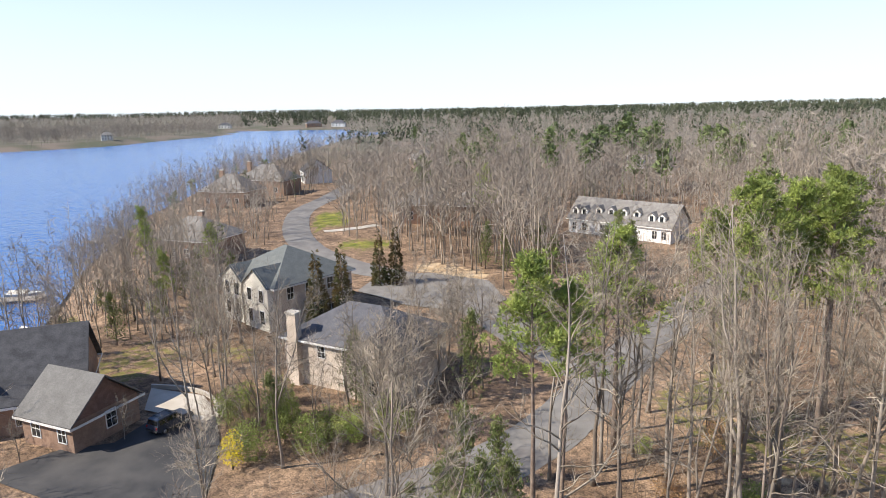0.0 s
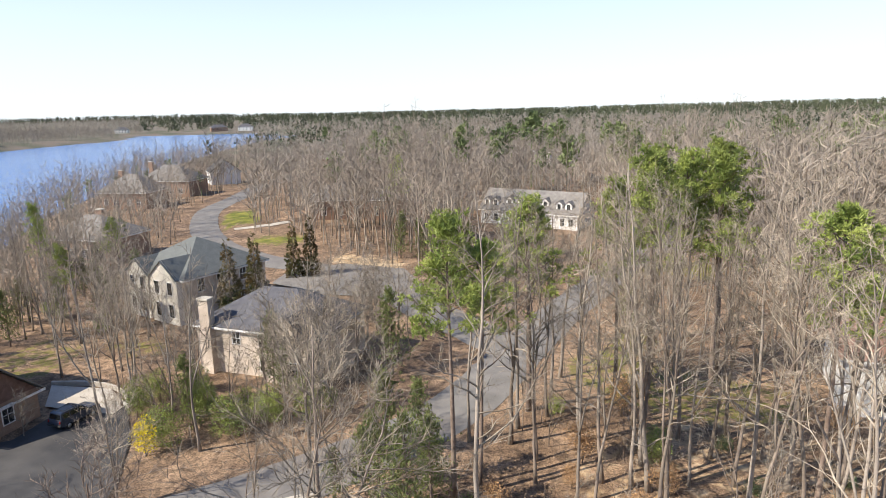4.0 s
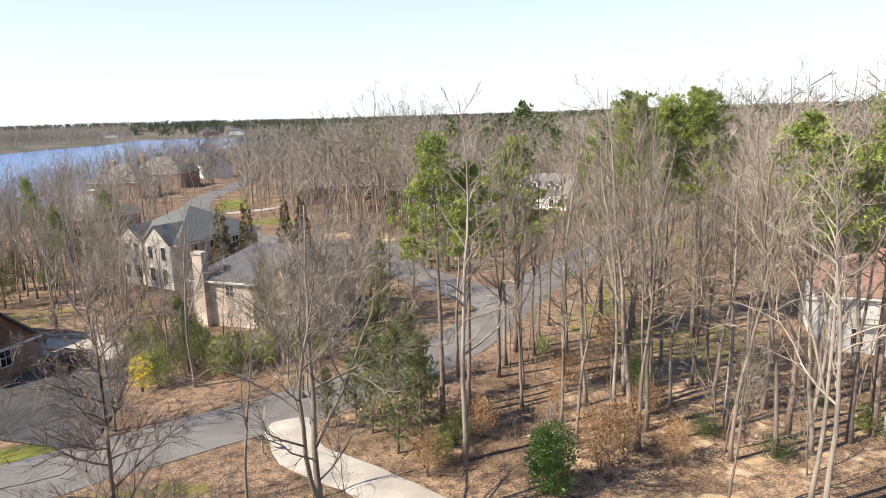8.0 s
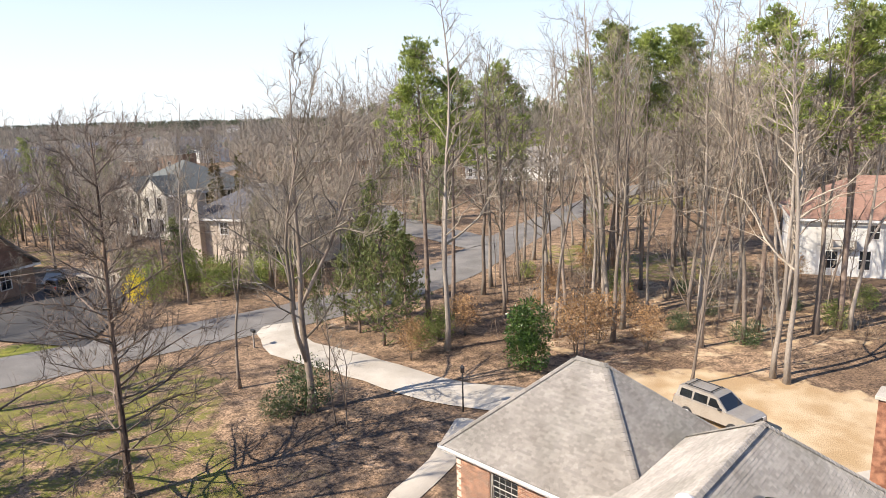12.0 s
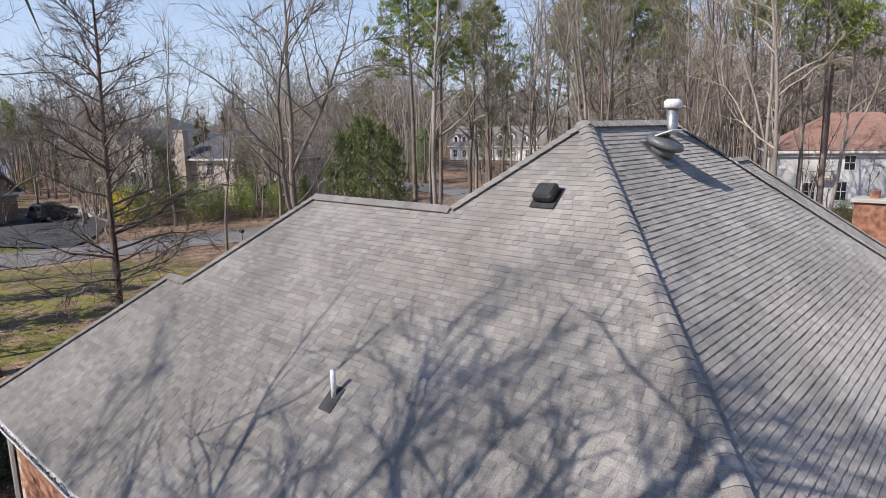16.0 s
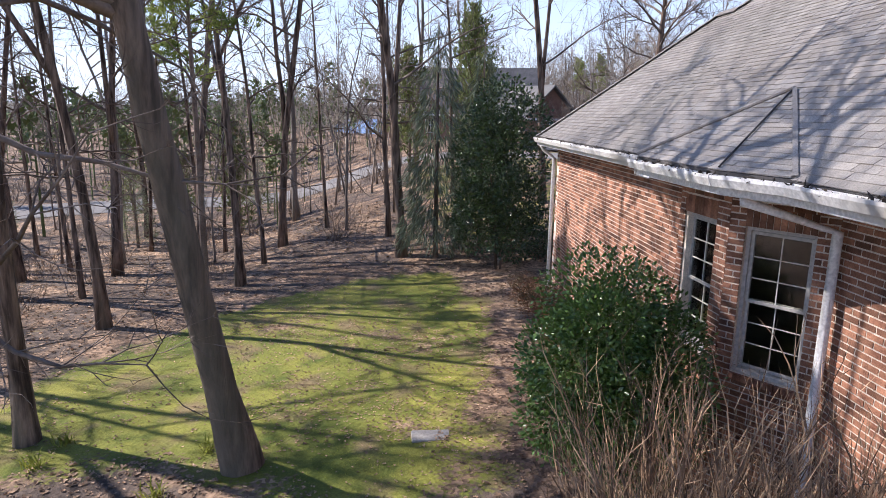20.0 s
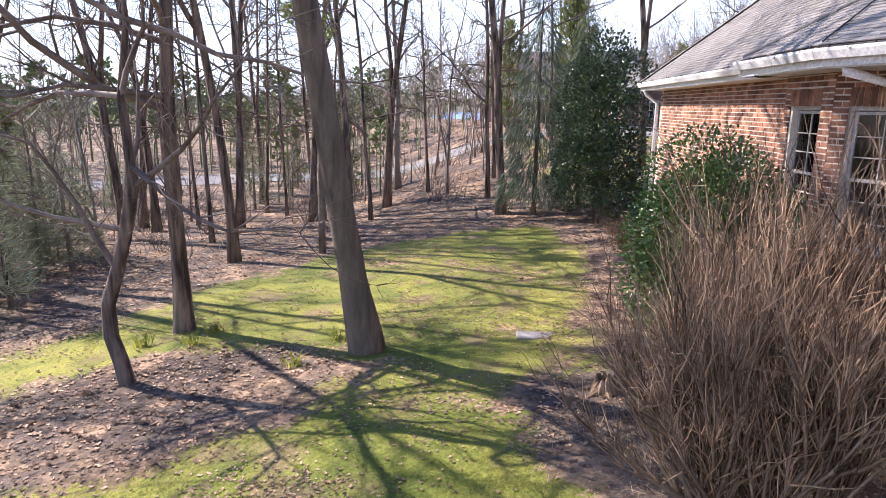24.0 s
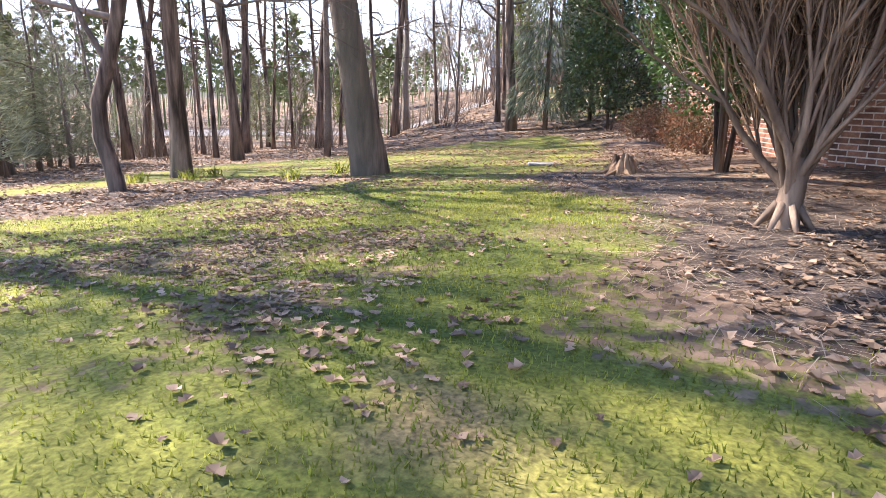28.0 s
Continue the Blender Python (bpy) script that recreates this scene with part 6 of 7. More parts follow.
scatter(14, [(-58, 90), (-50, 70), (-32, 70), (-30, 100), (-50, 112)], ["youngpine0", "youngpine1", "youngpine1", "pine0"], 0.5, 0.75, 4, "lakeside pines", 5.0, 7)
scatter(6, [(-24, -4), (-16, -8), (-20, -26), (-44, -26), (-44, 16), (-34, 22), (-24, 12)], WOODS, 0.75, 1.0, 3.6, "back woods", 5.0, 21)
scatter(30, [(-18, 8), (-22, -9), (-34, -16), (-40, 10), (-34, 22), (-22, 20)], SAP, 0.6, 1.2, 1.8, "back woods saplings", 5.0, 22)
scatter(18, [(-26, 8), (-24, -10), (-44, -16), (-44, 20), (-34, 24)], ["youngpine0", "cedar0", "cedar1", "cedar1"], 0.4, 0.7, 2.6, "back woods evergreens", 5.0, 23)
scatter(16, [(-15.5, -7.5), (-18, -11), (-30, -12), (-29, -3), (-20, -3.5)], ["cedar0", "cedar1"], 0.65, 1.0, 1.4, "cedars by the yard", 5.0, 24)
scatter(10, [(-9, 14), (-13, 12), (-30, 26), (-12, 31), (-7, 22)], WOODS + SAP, 0.7, 1.0, 3.4, "trees beside the house", 4.5, 25)
scatter(14, [(14, 30), (24, 26), (38, 30), (34, 56), (22, 58), (12, 42)], ["brownoak", "scrub0", "holly"], 0.35, 0.75, 3.0, "underwood beside the road", 5.5, 41)
scatter(10, [(-24, 60), (-3, 60), (-3, 50), (-18, 50)], ["scrub0", "scrub1", "youngpine1"], 0.5, 0.8, 2.4, "evergreens by the tan house", 5.5, 42)
scatter(16, [(-58, 90), (-50, 64), (-26, 62), (-24, 74), (-30, 100), (-50, 112)], ["scrub0", "youngpine0", "yard0", "yard1"], 0.4, 0.6, 3.0, "lakeside underwood", 5.0, 43)
scatter(20, [(-44, 70), (-34, 60), (-20, 48), (-4, 50), (-4, 60), (-16, 60), (-24, 74), (-32, 84), (-44, 84)], WOODS + ["yard0", "yard1"], 0.5, 0.78, 2.6, "trees round the lake-side houses", 5.5, 44)
scatter(9, [(28, 66), (60, 50), (95, 80), (70, 130), (44, 108)], ["pine0", "pine2", "youngpine0", "youngpine1"], 0.7, 0.95, 6.0, "pines across the road", 5.5, 45)
scatter(7, [(8, 78), (22, 80), (40, 112), (10, 140), (-4, 122)], ["pine0", "youngpine0", "youngpine1"], 0.7, 0.95, 6.0, "pines round the turning circle", 5.5, 46)

# ---------------------------------------------------------------- the back yard
VIEW_R = Vector((0.72, 0.69, 0)).normalized()      # across the yard, as seen from the lawn
kind_of_tree("bigoak", "large leaning oak with rough dark bark on the lawn", "tree",
             bare_tree(31, 20, 0.225, 0.28, 36, 7.5, 1.0, 12, 12, 0.024, 12, 0.006, 0.05, lean=(0.07, -0.265), rough=True), (bark_dark, twig_near))
kind_of_tree("yardoak", "straight dark-barked oak at the lawn's edge", "tree",
             bare_tree(32, 18, 0.15, 0.22, 26, 6.0, 1.1, 10, 10, 0.018, 10, 0.025, 0.04, lean=(0.0, -0.01), rough=True), (bark_dark, twig_near))
kind_of_tree("darkwood", "tall dark-trunked hardwood standing in leaf litter", "tree",
             bare_tree(33, 19, 0.165, 0.3, 22, 5.0, 1.1, 7, 8, 0.022, 9, 0.03, 0.04, fork=1, fork_angle=0.2, limb_k=3), (bark_dark, twig_near))
kind_of_tree("darkslim", "slim dark-trunked hardwood standing in leaf litter", "tree",
             bare_tree(34, 16, 0.085, 0.2, 22, 3.2, 1.15, 6, 7, 0.02, 7, 0.03, 0.04, limb_k=3), (bark_dark, twig_near))
kind_of_tree("tallwood", "tall stout hardwood with a long bare trunk", "tree",
             bare_tree(35, 22, 0.17, 0.42, 28, 5.6, 1.0, 9, 11, 0.028, 8, 0.02, 0.05, fork=1, fork_angle=0.3, limb_k=3), (bark_dark, twig_near))
kind_of_tree("poletree", "tall hardwood with a long clear trunk, out of view, shading the lawn", "tree",
             bare_tree(36, 21, 0.21, 0.64, 16, 4.5, 0.9, 7, 7, 0.024, 9, 0.022, 0.05), (bark_dark, twig_near))
# pole trees and the tallwood at (-21.5, -11.6): unseen, added to shade the lawn
for key, x, y, s, rz in (("pine1", -16.4, 1.3, 0.5, 0), ("youngpine1", -18.2, 18.6, 0.8, 90), ("youngpine1", -20.8, 22.4, 0.9, 200), ("youngpine0", -23.5, 20.0, 0.8, 30), ("poletree", -14.2, -12.9, 1.0, 0), ("poletree", -13.0, -11.8, 0.6, 120), ("poletree", -19.5, -13.2, 0.9, 210),
                         ("tallwood", -17.6, -1.0, 0.9, 40), ("tallwood", -19.0, -6.5, 1.0, 100), ("tallwood", -24.5, -6.8, 1.0, 160), ("tallwood", -27.5, 1.0, 1.0, 10), ("tallwood", -22.8, 5.6, 0.95, 250), ("tallwood", -31.5, -3.5, 1.05, 300), ("tallwood", -18.2, 3.9, 0.85, 330), ("tallwood", -21.5, -11.6, 1.0, 70), ("bigoak", -8.05, -3.98, 1, 0), ("yardoak", -11.9, -5.3, 1, 0), ("darkwood", -14.6, 8.0, 1.0, 30), ("darkwood", -21.2, 8.4, 1.0, 140), ("darkwood", -24.6, 3.2, 1.05, 250), ("darkwood", -26.0, -0.9, 1.1, 10),
                         ("darkslim", -22.0, 0.6, 1, 0), ("darkslim", -19.6, 6.1, 1, 70), ("darkslim", -16.6, 9.7, 1.1, 100), ("darkslim", -28.6, 7.0, 1.0, 200), ("darkslim", -26.5, 6.8, 0.9, 0), ("darkslim", -25.4, 7.6, 1.1, 45),
                         ("darkslim", -24.2, 7.8, 0.9, 300), ("darkslim", -27.6, 2.9, 1.0, 20), ("darkslim", -17.4, -6.8, 0.55, 60), ("darkslim", -33.0, 4.0, 1.1, 0), ("darkslim", -20.8, 10.6, 0.9, 10),
                         ("darkwood", -15.0, -17.0, 1.0, 200), ("darkslim", -20.0, -17.5, 1.1, 50), ("darkwood", -29.5, -8.0, 1.0, 0), ("darkwood", -30.0, 1.5, 0.95, 160), ("darkwood", -12.7, 15.1, 0.95, 20), ("darkslim", -17.5, 15.5, 1.0, 90), ("darkwood", -33.0, 9.5, 0.95, 300), ("darkslim", -18.5, 12.5, 1.0, 0)):
    plant(key, x, y, s, rz)
# small tree with a crooked trunk
ct = thing("tree", "small crooked dark-barked tree in the leaf bed", "tree", pose(-9.95, -7.12, at(-9.95, -7.12)))
up = [(0.02, -0.3), (0.0, 0.0), (-0.06, 0.35), (-0.17, 0.75), (-0.16, 1.25), (0.02, 1.75), (0.2, 2.35), (0.33, 2.95), (0.34, 3.25), (0.30, 4.2), (0.45, 5.2), (0.4, 6.4)]
cp = [VIEW_R * a + Vector((0, 0, b)) for a, b in up]
Buf().tube(cp, [0.16, 0.125, 0.115, 0.11, 0.105, 0.1, 0.095, 0.1, 0.07, 0.06, 0.04, 0.01], 9).ob("trunk", bark_dark, ct, "", True)
r9, cb = random.Random(9), Buf()
for i, k, d in ((0, 6, -1), (1, 7, -1), (2, 7, 1), (3, 8, 1), (4, 9, -1), (5, 10, 1), (6, 5, -1), (7, 9, 1), (8, 10, -1)):
    L = r9.uniform(2.0, 4.2)
    lp = limb_path(r9, cp[k], VIEW_R * d + sway(r9, 0.6) + Vector((0, 0, 0.2)), L, 6, 0.24, 0.02)
    cb.tube(lp, [0.045 * (1 - j / 6.5) + 0.004 for j in range(7)], 5, False)
    for s in range(12):
        q = lp[1 + s % 6]
        sp_ = limb_path(r9, q, turned(r9, lp[-1] - lp[0], r9.uniform(0.4, 1.2)), L * 0.45, 4, 0.25, 0.05)
        cb.tube(sp_, [0.012, 0.009, 0.007, 0.005, 0.003], 3, False)
        for _ in range(7):
            twig_tri(cb, sp_[r9.randint(1, 4)], turned(r9, sp_[-1] - sp_[0], r9.uniform(0.3, 1.1)), r9.uniform(0.2, 0.55), 0.012, r9)
cb.ob("crown", twig_near, ct, "", True)

# evergreens by the house
kind_of_tree("bighollytree", "large dark glossy holly tree at the corner of the house", "tree", leafy(41, 6.0, 1.65, 15000, 0.12, 0.0, 5, 1.05, 16, 0.5), (bark_dark, holly_leaf))
plant("bighollytree", -10.5, 7.6)
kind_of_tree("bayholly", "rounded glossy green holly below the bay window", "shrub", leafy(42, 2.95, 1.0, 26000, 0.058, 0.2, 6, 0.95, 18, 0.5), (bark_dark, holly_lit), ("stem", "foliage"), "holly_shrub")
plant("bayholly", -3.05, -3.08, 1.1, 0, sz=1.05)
kind_of_tree("weeping", "grey-green weeping conifer beside the woods", "tree", cone_evergreen(43, 8.0, 1.3, 0.08, 560, 0.6, 7, 0.016, -1.6, 0.09), (bark_dark, weeping_leaf))
plant("weeping", -13.3, 8.2)
plant("weeping", -12.4, 9.6, 0.9, 120)
plant("holly", -9.6, 9.0, 0.9, 40)
kind_of_tree("azalea", "low olive and russet small-leaved azalea by the brick wall", "shrub", leafy(44, 0.95, 0.75, 2600, 0.05, 0.0, 7, 0.8, 11, 0.4), (stem_brown, surf("azalea_leaf", (0.10, 0.085, 0.03), (0.27, 0.115, 0.06), 2.5, 0.6, 0, 20, island=0.4, thin=0.15)), ("stem", "foliage"), "azalea")
for x, y, s in ((-6.6, 3.5, 1.0), (-5.9, 2.4, 0.9), (-7.5, 4.4, 0.9), (-5.2, 1.2, 0.85), (-4.6, 0.2, 0.9), (-8.4, 5.3, 0.7)):
    plant("azalea", x, y, s, x * 200, "azaleas by the brick wall")


def broom_shrub(seed, H, R, stems, shoots, forks=3):
    """A leafless shrub: a few basal stems that fan into many upright shoots."""
    r = random.Random(seed)
    st_, sh = Buf(), Buf()
    for i in range(stems):
        a = 2 * math.pi * (i + r.random() * 0.7) / stems
        out_ = r.uniform(0.15, 0.95)
        d = Vector((math.cos(a) * out_, math.sin(a) * out_, 1.0))
        lp = limb_path(r, (0.04 * math.cos(a), 0.04 * math.sin(a), r.uniform(0.15, 0.32)), d, H * r.uniform(0.30, 0.46), 6, 0.14, 0.10)
        r0 = r.uniform(0.016, 0.03)
        st_.tube(lp, [r0 * (1 - 0.55 * k / 6) for k in range(7)], 6, False)
        for j in range(forks):
            q = lp[r.randint(1, 6)]
            fp = limb_path(r, q, turned(r, lp[-1] - lp[0], r.uniform(0.15, 0.5)) + Vector((0, 0, 0.25)), H * r.uniform(0.2, 0.40), 4, 0.16, 0.12)
            st_.tube(fp, [r0 * 0.55, r0 * 0.48, r0 * 0.4, r0 * 0.3, r0 * 0.18], 4, False)
            for _ in range(shoots):
                b = fp[r.randint(1, 4)]
                e = (turned(r, fp[-1] - fp[0], r.uniform(0.1, 0.7)) + Vector((0, 0, 0.5))).normalized()
                L = H * r.uniform(0.08, 0.28)
                w = 0.0045 * r.uniform(0.5, 1.3)
                wp = limb_path(r, b, e, L, 4, 0.2, 0.07)
                ribbon(sh, wp, w * 1.1, r)
                for k in (1, 2, 3):
                    if r.random() < 0.6:
                        twig_tri(sh, wp[k], turned(r, wp[k + 1] - wp[k], r.uniform(0.4, 1.0)), L * r.uniform(0.12, 0.35), 0.006, r, True)
    st_.tube([(0, 0, -0.2), (0, 0, 0.05), (0.02, 0, 0.2), (0.02, 0, 0.36)], [0.13, 0.085, 0.075, 0.08], 9)
    for i in range(7):
        a = i * 0.9
        st_.tube([(0.06 * math.cos(a), 0.06 * math.sin(a), 0.12), (0.2 * math.cos(a), 0.2 * math.sin(a), -0.03)], [0.03, 0.012], 5)
    return st_, sh


kind_of_tree("broom", "leafless brown shrub with many upright shoots in a mulch bed", "shrub", broom_shrub(51, 2.85, 1.0, 26, 34, 9), (stem_brown, shoot), ("stem", "twig_crown"), "bare_shrub")
kind_of_tree("broom2", "tall leafless brown shrub against the brick wall", "shrub", broom_shrub(52, 2.8, 1.1, 18, 20, 8), (stem_brown, shoot), ("stem", "twig_crown"), "bare_shrub")
plant("broom", -1.45, -6.3, 0.95, 0, sz=1.2)
plant("broom2", -0.35, -5.3, 1.0, 100, sz=1.15)
plant("broom2", 0.65, -6.1, 1.0, 200, sz=1.15)
plant("broom2", 1.3, -7.3, 0.95, 300, sz=1.1)
# stump, stepping stone, strap-leaved plants
sx, sy = -4.1, -3.4
stp = thing("stump", "broken tree stump with splintered top", "stump", pose(sx, sy, at(sx, sy)))
r5 = random.Random(5)
stump_wood = surf("stump_wood", (0.17, 0.105, 0.06), (0.36, 0.24, 0.145), 9.0, 0.9, 0.8, 40, rand=0.25, stretch=0.3)
for i in range(9):
    a = i * 0.7
    Buf().tube([(0.13 * math.cos(a), 0.13 * math.sin(a), -0.1), (0.11 * math.cos(a), 0.11 * math.sin(a), 0.08), (0.09 * math.cos(a), 0.09 * math.sin(a), r5.uniform(0.14, 0.24))], [0.08, 0.06, 0.012], 6).ob("splinter", stump_wood, stp)
for i in range(6):
    a = i * 1.05 + 0.3
    Buf().tube([(0.1 * math.cos(a), 0.1 * math.sin(a), 0.05), (0.22 * math.cos(a), 0.22 * math.sin(a), 0.0), (0.36 * math.cos(a), 0.36 * math.sin(a), -0.05)], [0.06, 0.04, 0.015], 6).ob("root", stump_wood, stp)
tagged(Buf().soft(-0.3, -0.17, -0.04, 0.3, 0.17, 0.02, 0.012, pose(-6.15, -2.0, at(-6.15, -2.0), 0, 0, 40)).ob("stepping_stone", stone_mat), "flat pale rectangular stone slab in the lawn", "stone")
for x, y in ((-8.4, -5.2), (-8.9, -4.0), (-11.3, -5.0), (-10.9, -5.6), (-11.6, -6.2)):
    pl = thing("strap_leaf_plant", "low clump of green strap leaves", "plant", pose(x, y, at(x, y)), "strap-leaved clumps")
    bb, rr = Buf(), random.Random(x)
    for i in range(34):
        a, L = rr.uniform(0, 6.28), rr.uniform(0.15, 0.32)
        d = Vector((math.cos(a) * 0.6, math.sin(a) * 0.6, 1)).normalized()
        o = Vector((rr.gauss(0, 0.07), rr.gauss(0, 0.07), 0))
        s = Vector((-math.sin(a), math.cos(a), 0)) * 0.009
        p1, p2 = o + d * L * 0.6, o + d * L * 0.8 + Vector((math.cos(a), math.sin(a), 0.0)) * L * 0.3
        bb.add([o - s, o + s, p1 + s, p1 - s, p2], [(0, 1, 2, 3), (3, 2, 4)])
    bb.ob("leaves", blade, pl)


def scatter_cards(name, label, n, box, mat, size, seed, shape, weight, kind_="stuff", lift=0.0):
    """Many small leaves or blades lying on the ground, as one object."""
    r = np.random.default_rng(seed)
    x, y = r.uniform(box[0], box[2], n * 4), r.uniform(box[1], box[3], n * 4)
    keep = r.random(n * 4) < weight(x, y)
    x, y = x[keep][:n], y[keep][:n]
    n = len(x)
    z = land(x, y) + lift
    a, s = r.uniform(0, 2 * np.pi, n), size * r.uniform(0.6, 1.3, n)
    if shape == "leaf":
        c, d = np.cos(a), np.sin(a)
        curl = r.uniform(-0.1, 0.5, n) * s
        fold = r.uniform(0.0, 0.35, n) * s
        rows_ = []
        for along, across, lift_ in ((-0.5, 0.0, 0.0), (-0.12, 0.34, 0.7), (0.02, 0.2, 0.5), (0.22, 0.36, 1.0), (0.5, 0.0, 0.6), (0.22, -0.36, 1.0), (0.02, -0.2, 0.5), (-0.12, -0.34, 0.7), (0.0, 0.0, 0.0)):
            u_, w_ = along * s, across * s * r.uniform(0.75, 1.1, n)
            rows_.append(np.stack([x + c * u_ - d * w_, y + d * u_ + c * w_, z + 0.005 + np.abs(along) * np.abs(curl) + (fold * lift_ if across else 0) + r.uniform(0, 0.006, n)], 1))
        P = np.stack(rows_, 1)
        f = np.arange(n)[:, None] * 9
        faces = np.concatenate([f + [8, k, (k + 1) % 8] for k in range(8)], 1).reshape(-1, 3)
        verts = P.reshape(-1, 3)
    elif shape == "straw":
        c, d = np.cos(a) * s * 0.5, np.sin(a) * s * 0.5
        w, e = 0.0016, r.uniform(0.004, 0.02, n)
        k = np.hypot(c, d)
        P = np.stack([np.stack([x - c - d / k * w, y - d + c / k * w, z + 0.003], 1), np.stack([x - c + d / k * w, y - d - c / k * w, z + 0.003], 1),
                      np.stack([x + c + d / k * w, y + d - c / k * w, z + e], 1), np.stack([x + c - d / k * w, y + d + c / k * w, z + e], 1)], 1)
        faces, verts = np.arange(n)[:, None] * 4 + [0, 1, 2, 3], P.reshape(-1, 3)
    else:
        c, d = np.cos(a), np.sin(a)
        lean_ = r.uniform(0.1, 0.9, n) * s
        w = 0.0028 + 0.0022 * r.random(n)
        b = r.uniform(0, 2 * np.pi, n)
        P = np.stack([np.stack([x - d * w, y + c * w, z - 0.004], 1), np.stack([x + d * w, y - c * w, z - 0.004], 1),
                      np.stack([x + np.cos(b) * lean_, y + np.sin(b) * lean_, z + s], 1)], 1)
        faces = (np.arange(n)[:, None] * 3 + [0, 1, 2])
        verts = P.reshape(-1, 3)
    return tagged(solid(name, verts.tolist(), faces.tolist(), mat), label, "ground cover", kind=kind_)


def near_cam(x, y):
    return np.clip(1.5 - np.hypot(x + 1.4, y + 9.0) / 4.6, 0.1, 1)


def bed(x, y):
    return 1 - step(fields(x, y)[0], 0.2, 0.8)


scatter_cards("grass", "short sunlit lawn grass blades", 100000, (-9, -12, 0.6, -1), blade, 0.020, 1, "blade", lambda x, y: near_cam(x, y) * (1 - bed(x, y)) * (0.25 + 0.75 * clumps(x, y, 1.1)) * (1 - 0.85 * drift(x, y)))
scatter_cards("fallen_leaves", "dry brown fallen leaves on the beds beside the lawn", 24000, (-14, -12.5, 2, 3), litter, 0.062, 2, "leaf", lambda x, y: np.clip(near_cam(x, y) + 0.2, 0, 1) * bed(x, y) * (0.12 + 0.88 * step(x - 0.15 * y, -0.6, 0.9) + 0.75 * step(-x, 3, 5)))
scatter_cards("fallen_leaves", "dry brown leaves blown together on the lawn", 14000, (-15, -12.5, 0, 6), litter, 0.052, 4, "leaf", lambda x, y: (1 - bed(x, y)) * (np.clip(np.hypot(x + 1, y + 10) / 6 - 0.45, 0.02, 1) * (0.10 + 0.25 * (clumps(x, y, 1.9) > 0.62)) + drift(x, y)))
scatter_cards("fallen_leaves", "dry brown leaves drifted together on the lawn", 4500, (-6.5, -10.6, -0.4, -6.4), litter, 0.046, 8, "leaf", lambda x, y: (1 - bed(x, y)) * (0.02 + drift(x, y) ** 2))
scatter_cards("fallen_leaves", "dry brown fallen leaves on the woodland floor", 16000, (-34, -14, -8, 14), litter, 0.11, 3, "leaf", lambda x, y: bed(x, y))
scatter_cards("pine_straw", "tan pine straw strewn over the mulch bed", 9000, (-4.5, -12, 1.5, -2), straw, 0.13, 5, "straw", lambda x, y: bed(x, y) * near_cam(x, y))

# leaves and grit lying in the gutter along the rear eave
rg, gb = random.Random(61), Buf()
for (ua, na), (ub, nb) in (((-8.65, -3.36), (-1.05, -3.36)), ((-1.0, -3.67), (1.0, -3.63)), ((1.02, -3.63), (1.75, -3.36)), ((1.75, -3.36), (7.5, -3.36))):
    k = int(math.hypot(ub - ua, nb - na) * 46)
    for i in range(k):
        w = (i + rg.random()) / k
        p = Vector((ua + (ub - ua) * w, na + (nb - na) * w + rg.gauss(0, 0.025), EZ - 0.045 + rg.uniform(0, 0.055) * (0.5 + 0.5 * math.sin(w * 40))))
        d, e = sway(rg, 0.02), sway(rg, 0.016)
        gb.add([p - d, p + e, p + d], [(0, 1, 2)])
deb = gb.ob("gutter_debris", surf("wet_leaves", (0.035, 0.028, 0.02), (0.11, 0.08, 0.055), 8.0, 0.9, 0, 30, island=0.4), house)
deb["kind"] = "stuff"

# ---------------------------------------------------------------- the woods beyond
def low_tree(seed, H, w, limbs=13, twigs=5):
    """A leafless tree as seen from far off: a thin trunk and sprays of twigs."""
    r = random.Random(seed)
    b = Buf()
    b.tube([(0, 0, -0.5), (r.gauss(0, 0.2), r.gauss(0, 0.2), H * 0.5), (r.gauss(0, 0.4), r.gauss(0, 0.4), H)], [0.12, 0.085, 0.02], 3, False)
    for i in range(limbs):
        t = 0.24 + 0.72 * i / limbs
        a, L = r.uniform(0, 6.28), (4.8 - 3.0 * (i / limbs)) * r.uniform(0.7, 1.2)
        d = Vector((math.cos(a), math.sin(a), r.uniform(0.35, 1.1))).normalized()
        p = Vector((0, 0, H * t))
        twig_tri(b, p, d, L, w * 1.3, r)
        for _ in range(twigs):
            q = p + d * L * r.uniform(0.3, 1.0)
            e = turned(r, d, r.uniform(0.3, 0.9)) + Vector((0, 0, 0.3))
            s = e.cross(sway(r, 1)).normalized() * w * 0.5
            b.add([q - s, q + s, q + e.normalized() * L * r.uniform(0.3, 0.5)], [(0, 1, 2)])
    return np.array(b.v), b.f


def low_pine(seed, H, n=46, w=0.7):
    r = random.Random(seed)
    b = Buf()
    b.tube([(0, 0, -0.5), (0, 0, H * 0.9)], [0.22, 0.06], 3, False)
    for i in range(n):
        u = r.random()
        k = 1.25 * math.sqrt(max(0.1, 1 - (1.7 * u - 0.65) ** 2))
        p = Vector((r.gauss(0, 1) * k, r.gauss(0, 1) * k, H * (0.62 + 0.36 * u)))
        tuft(b, r, p, Vector((r.gauss(0, 1), r.gauss(0, 1), 0.7)), 1.5, 3, w * 0.5)
    return np.array(b.v), b.f


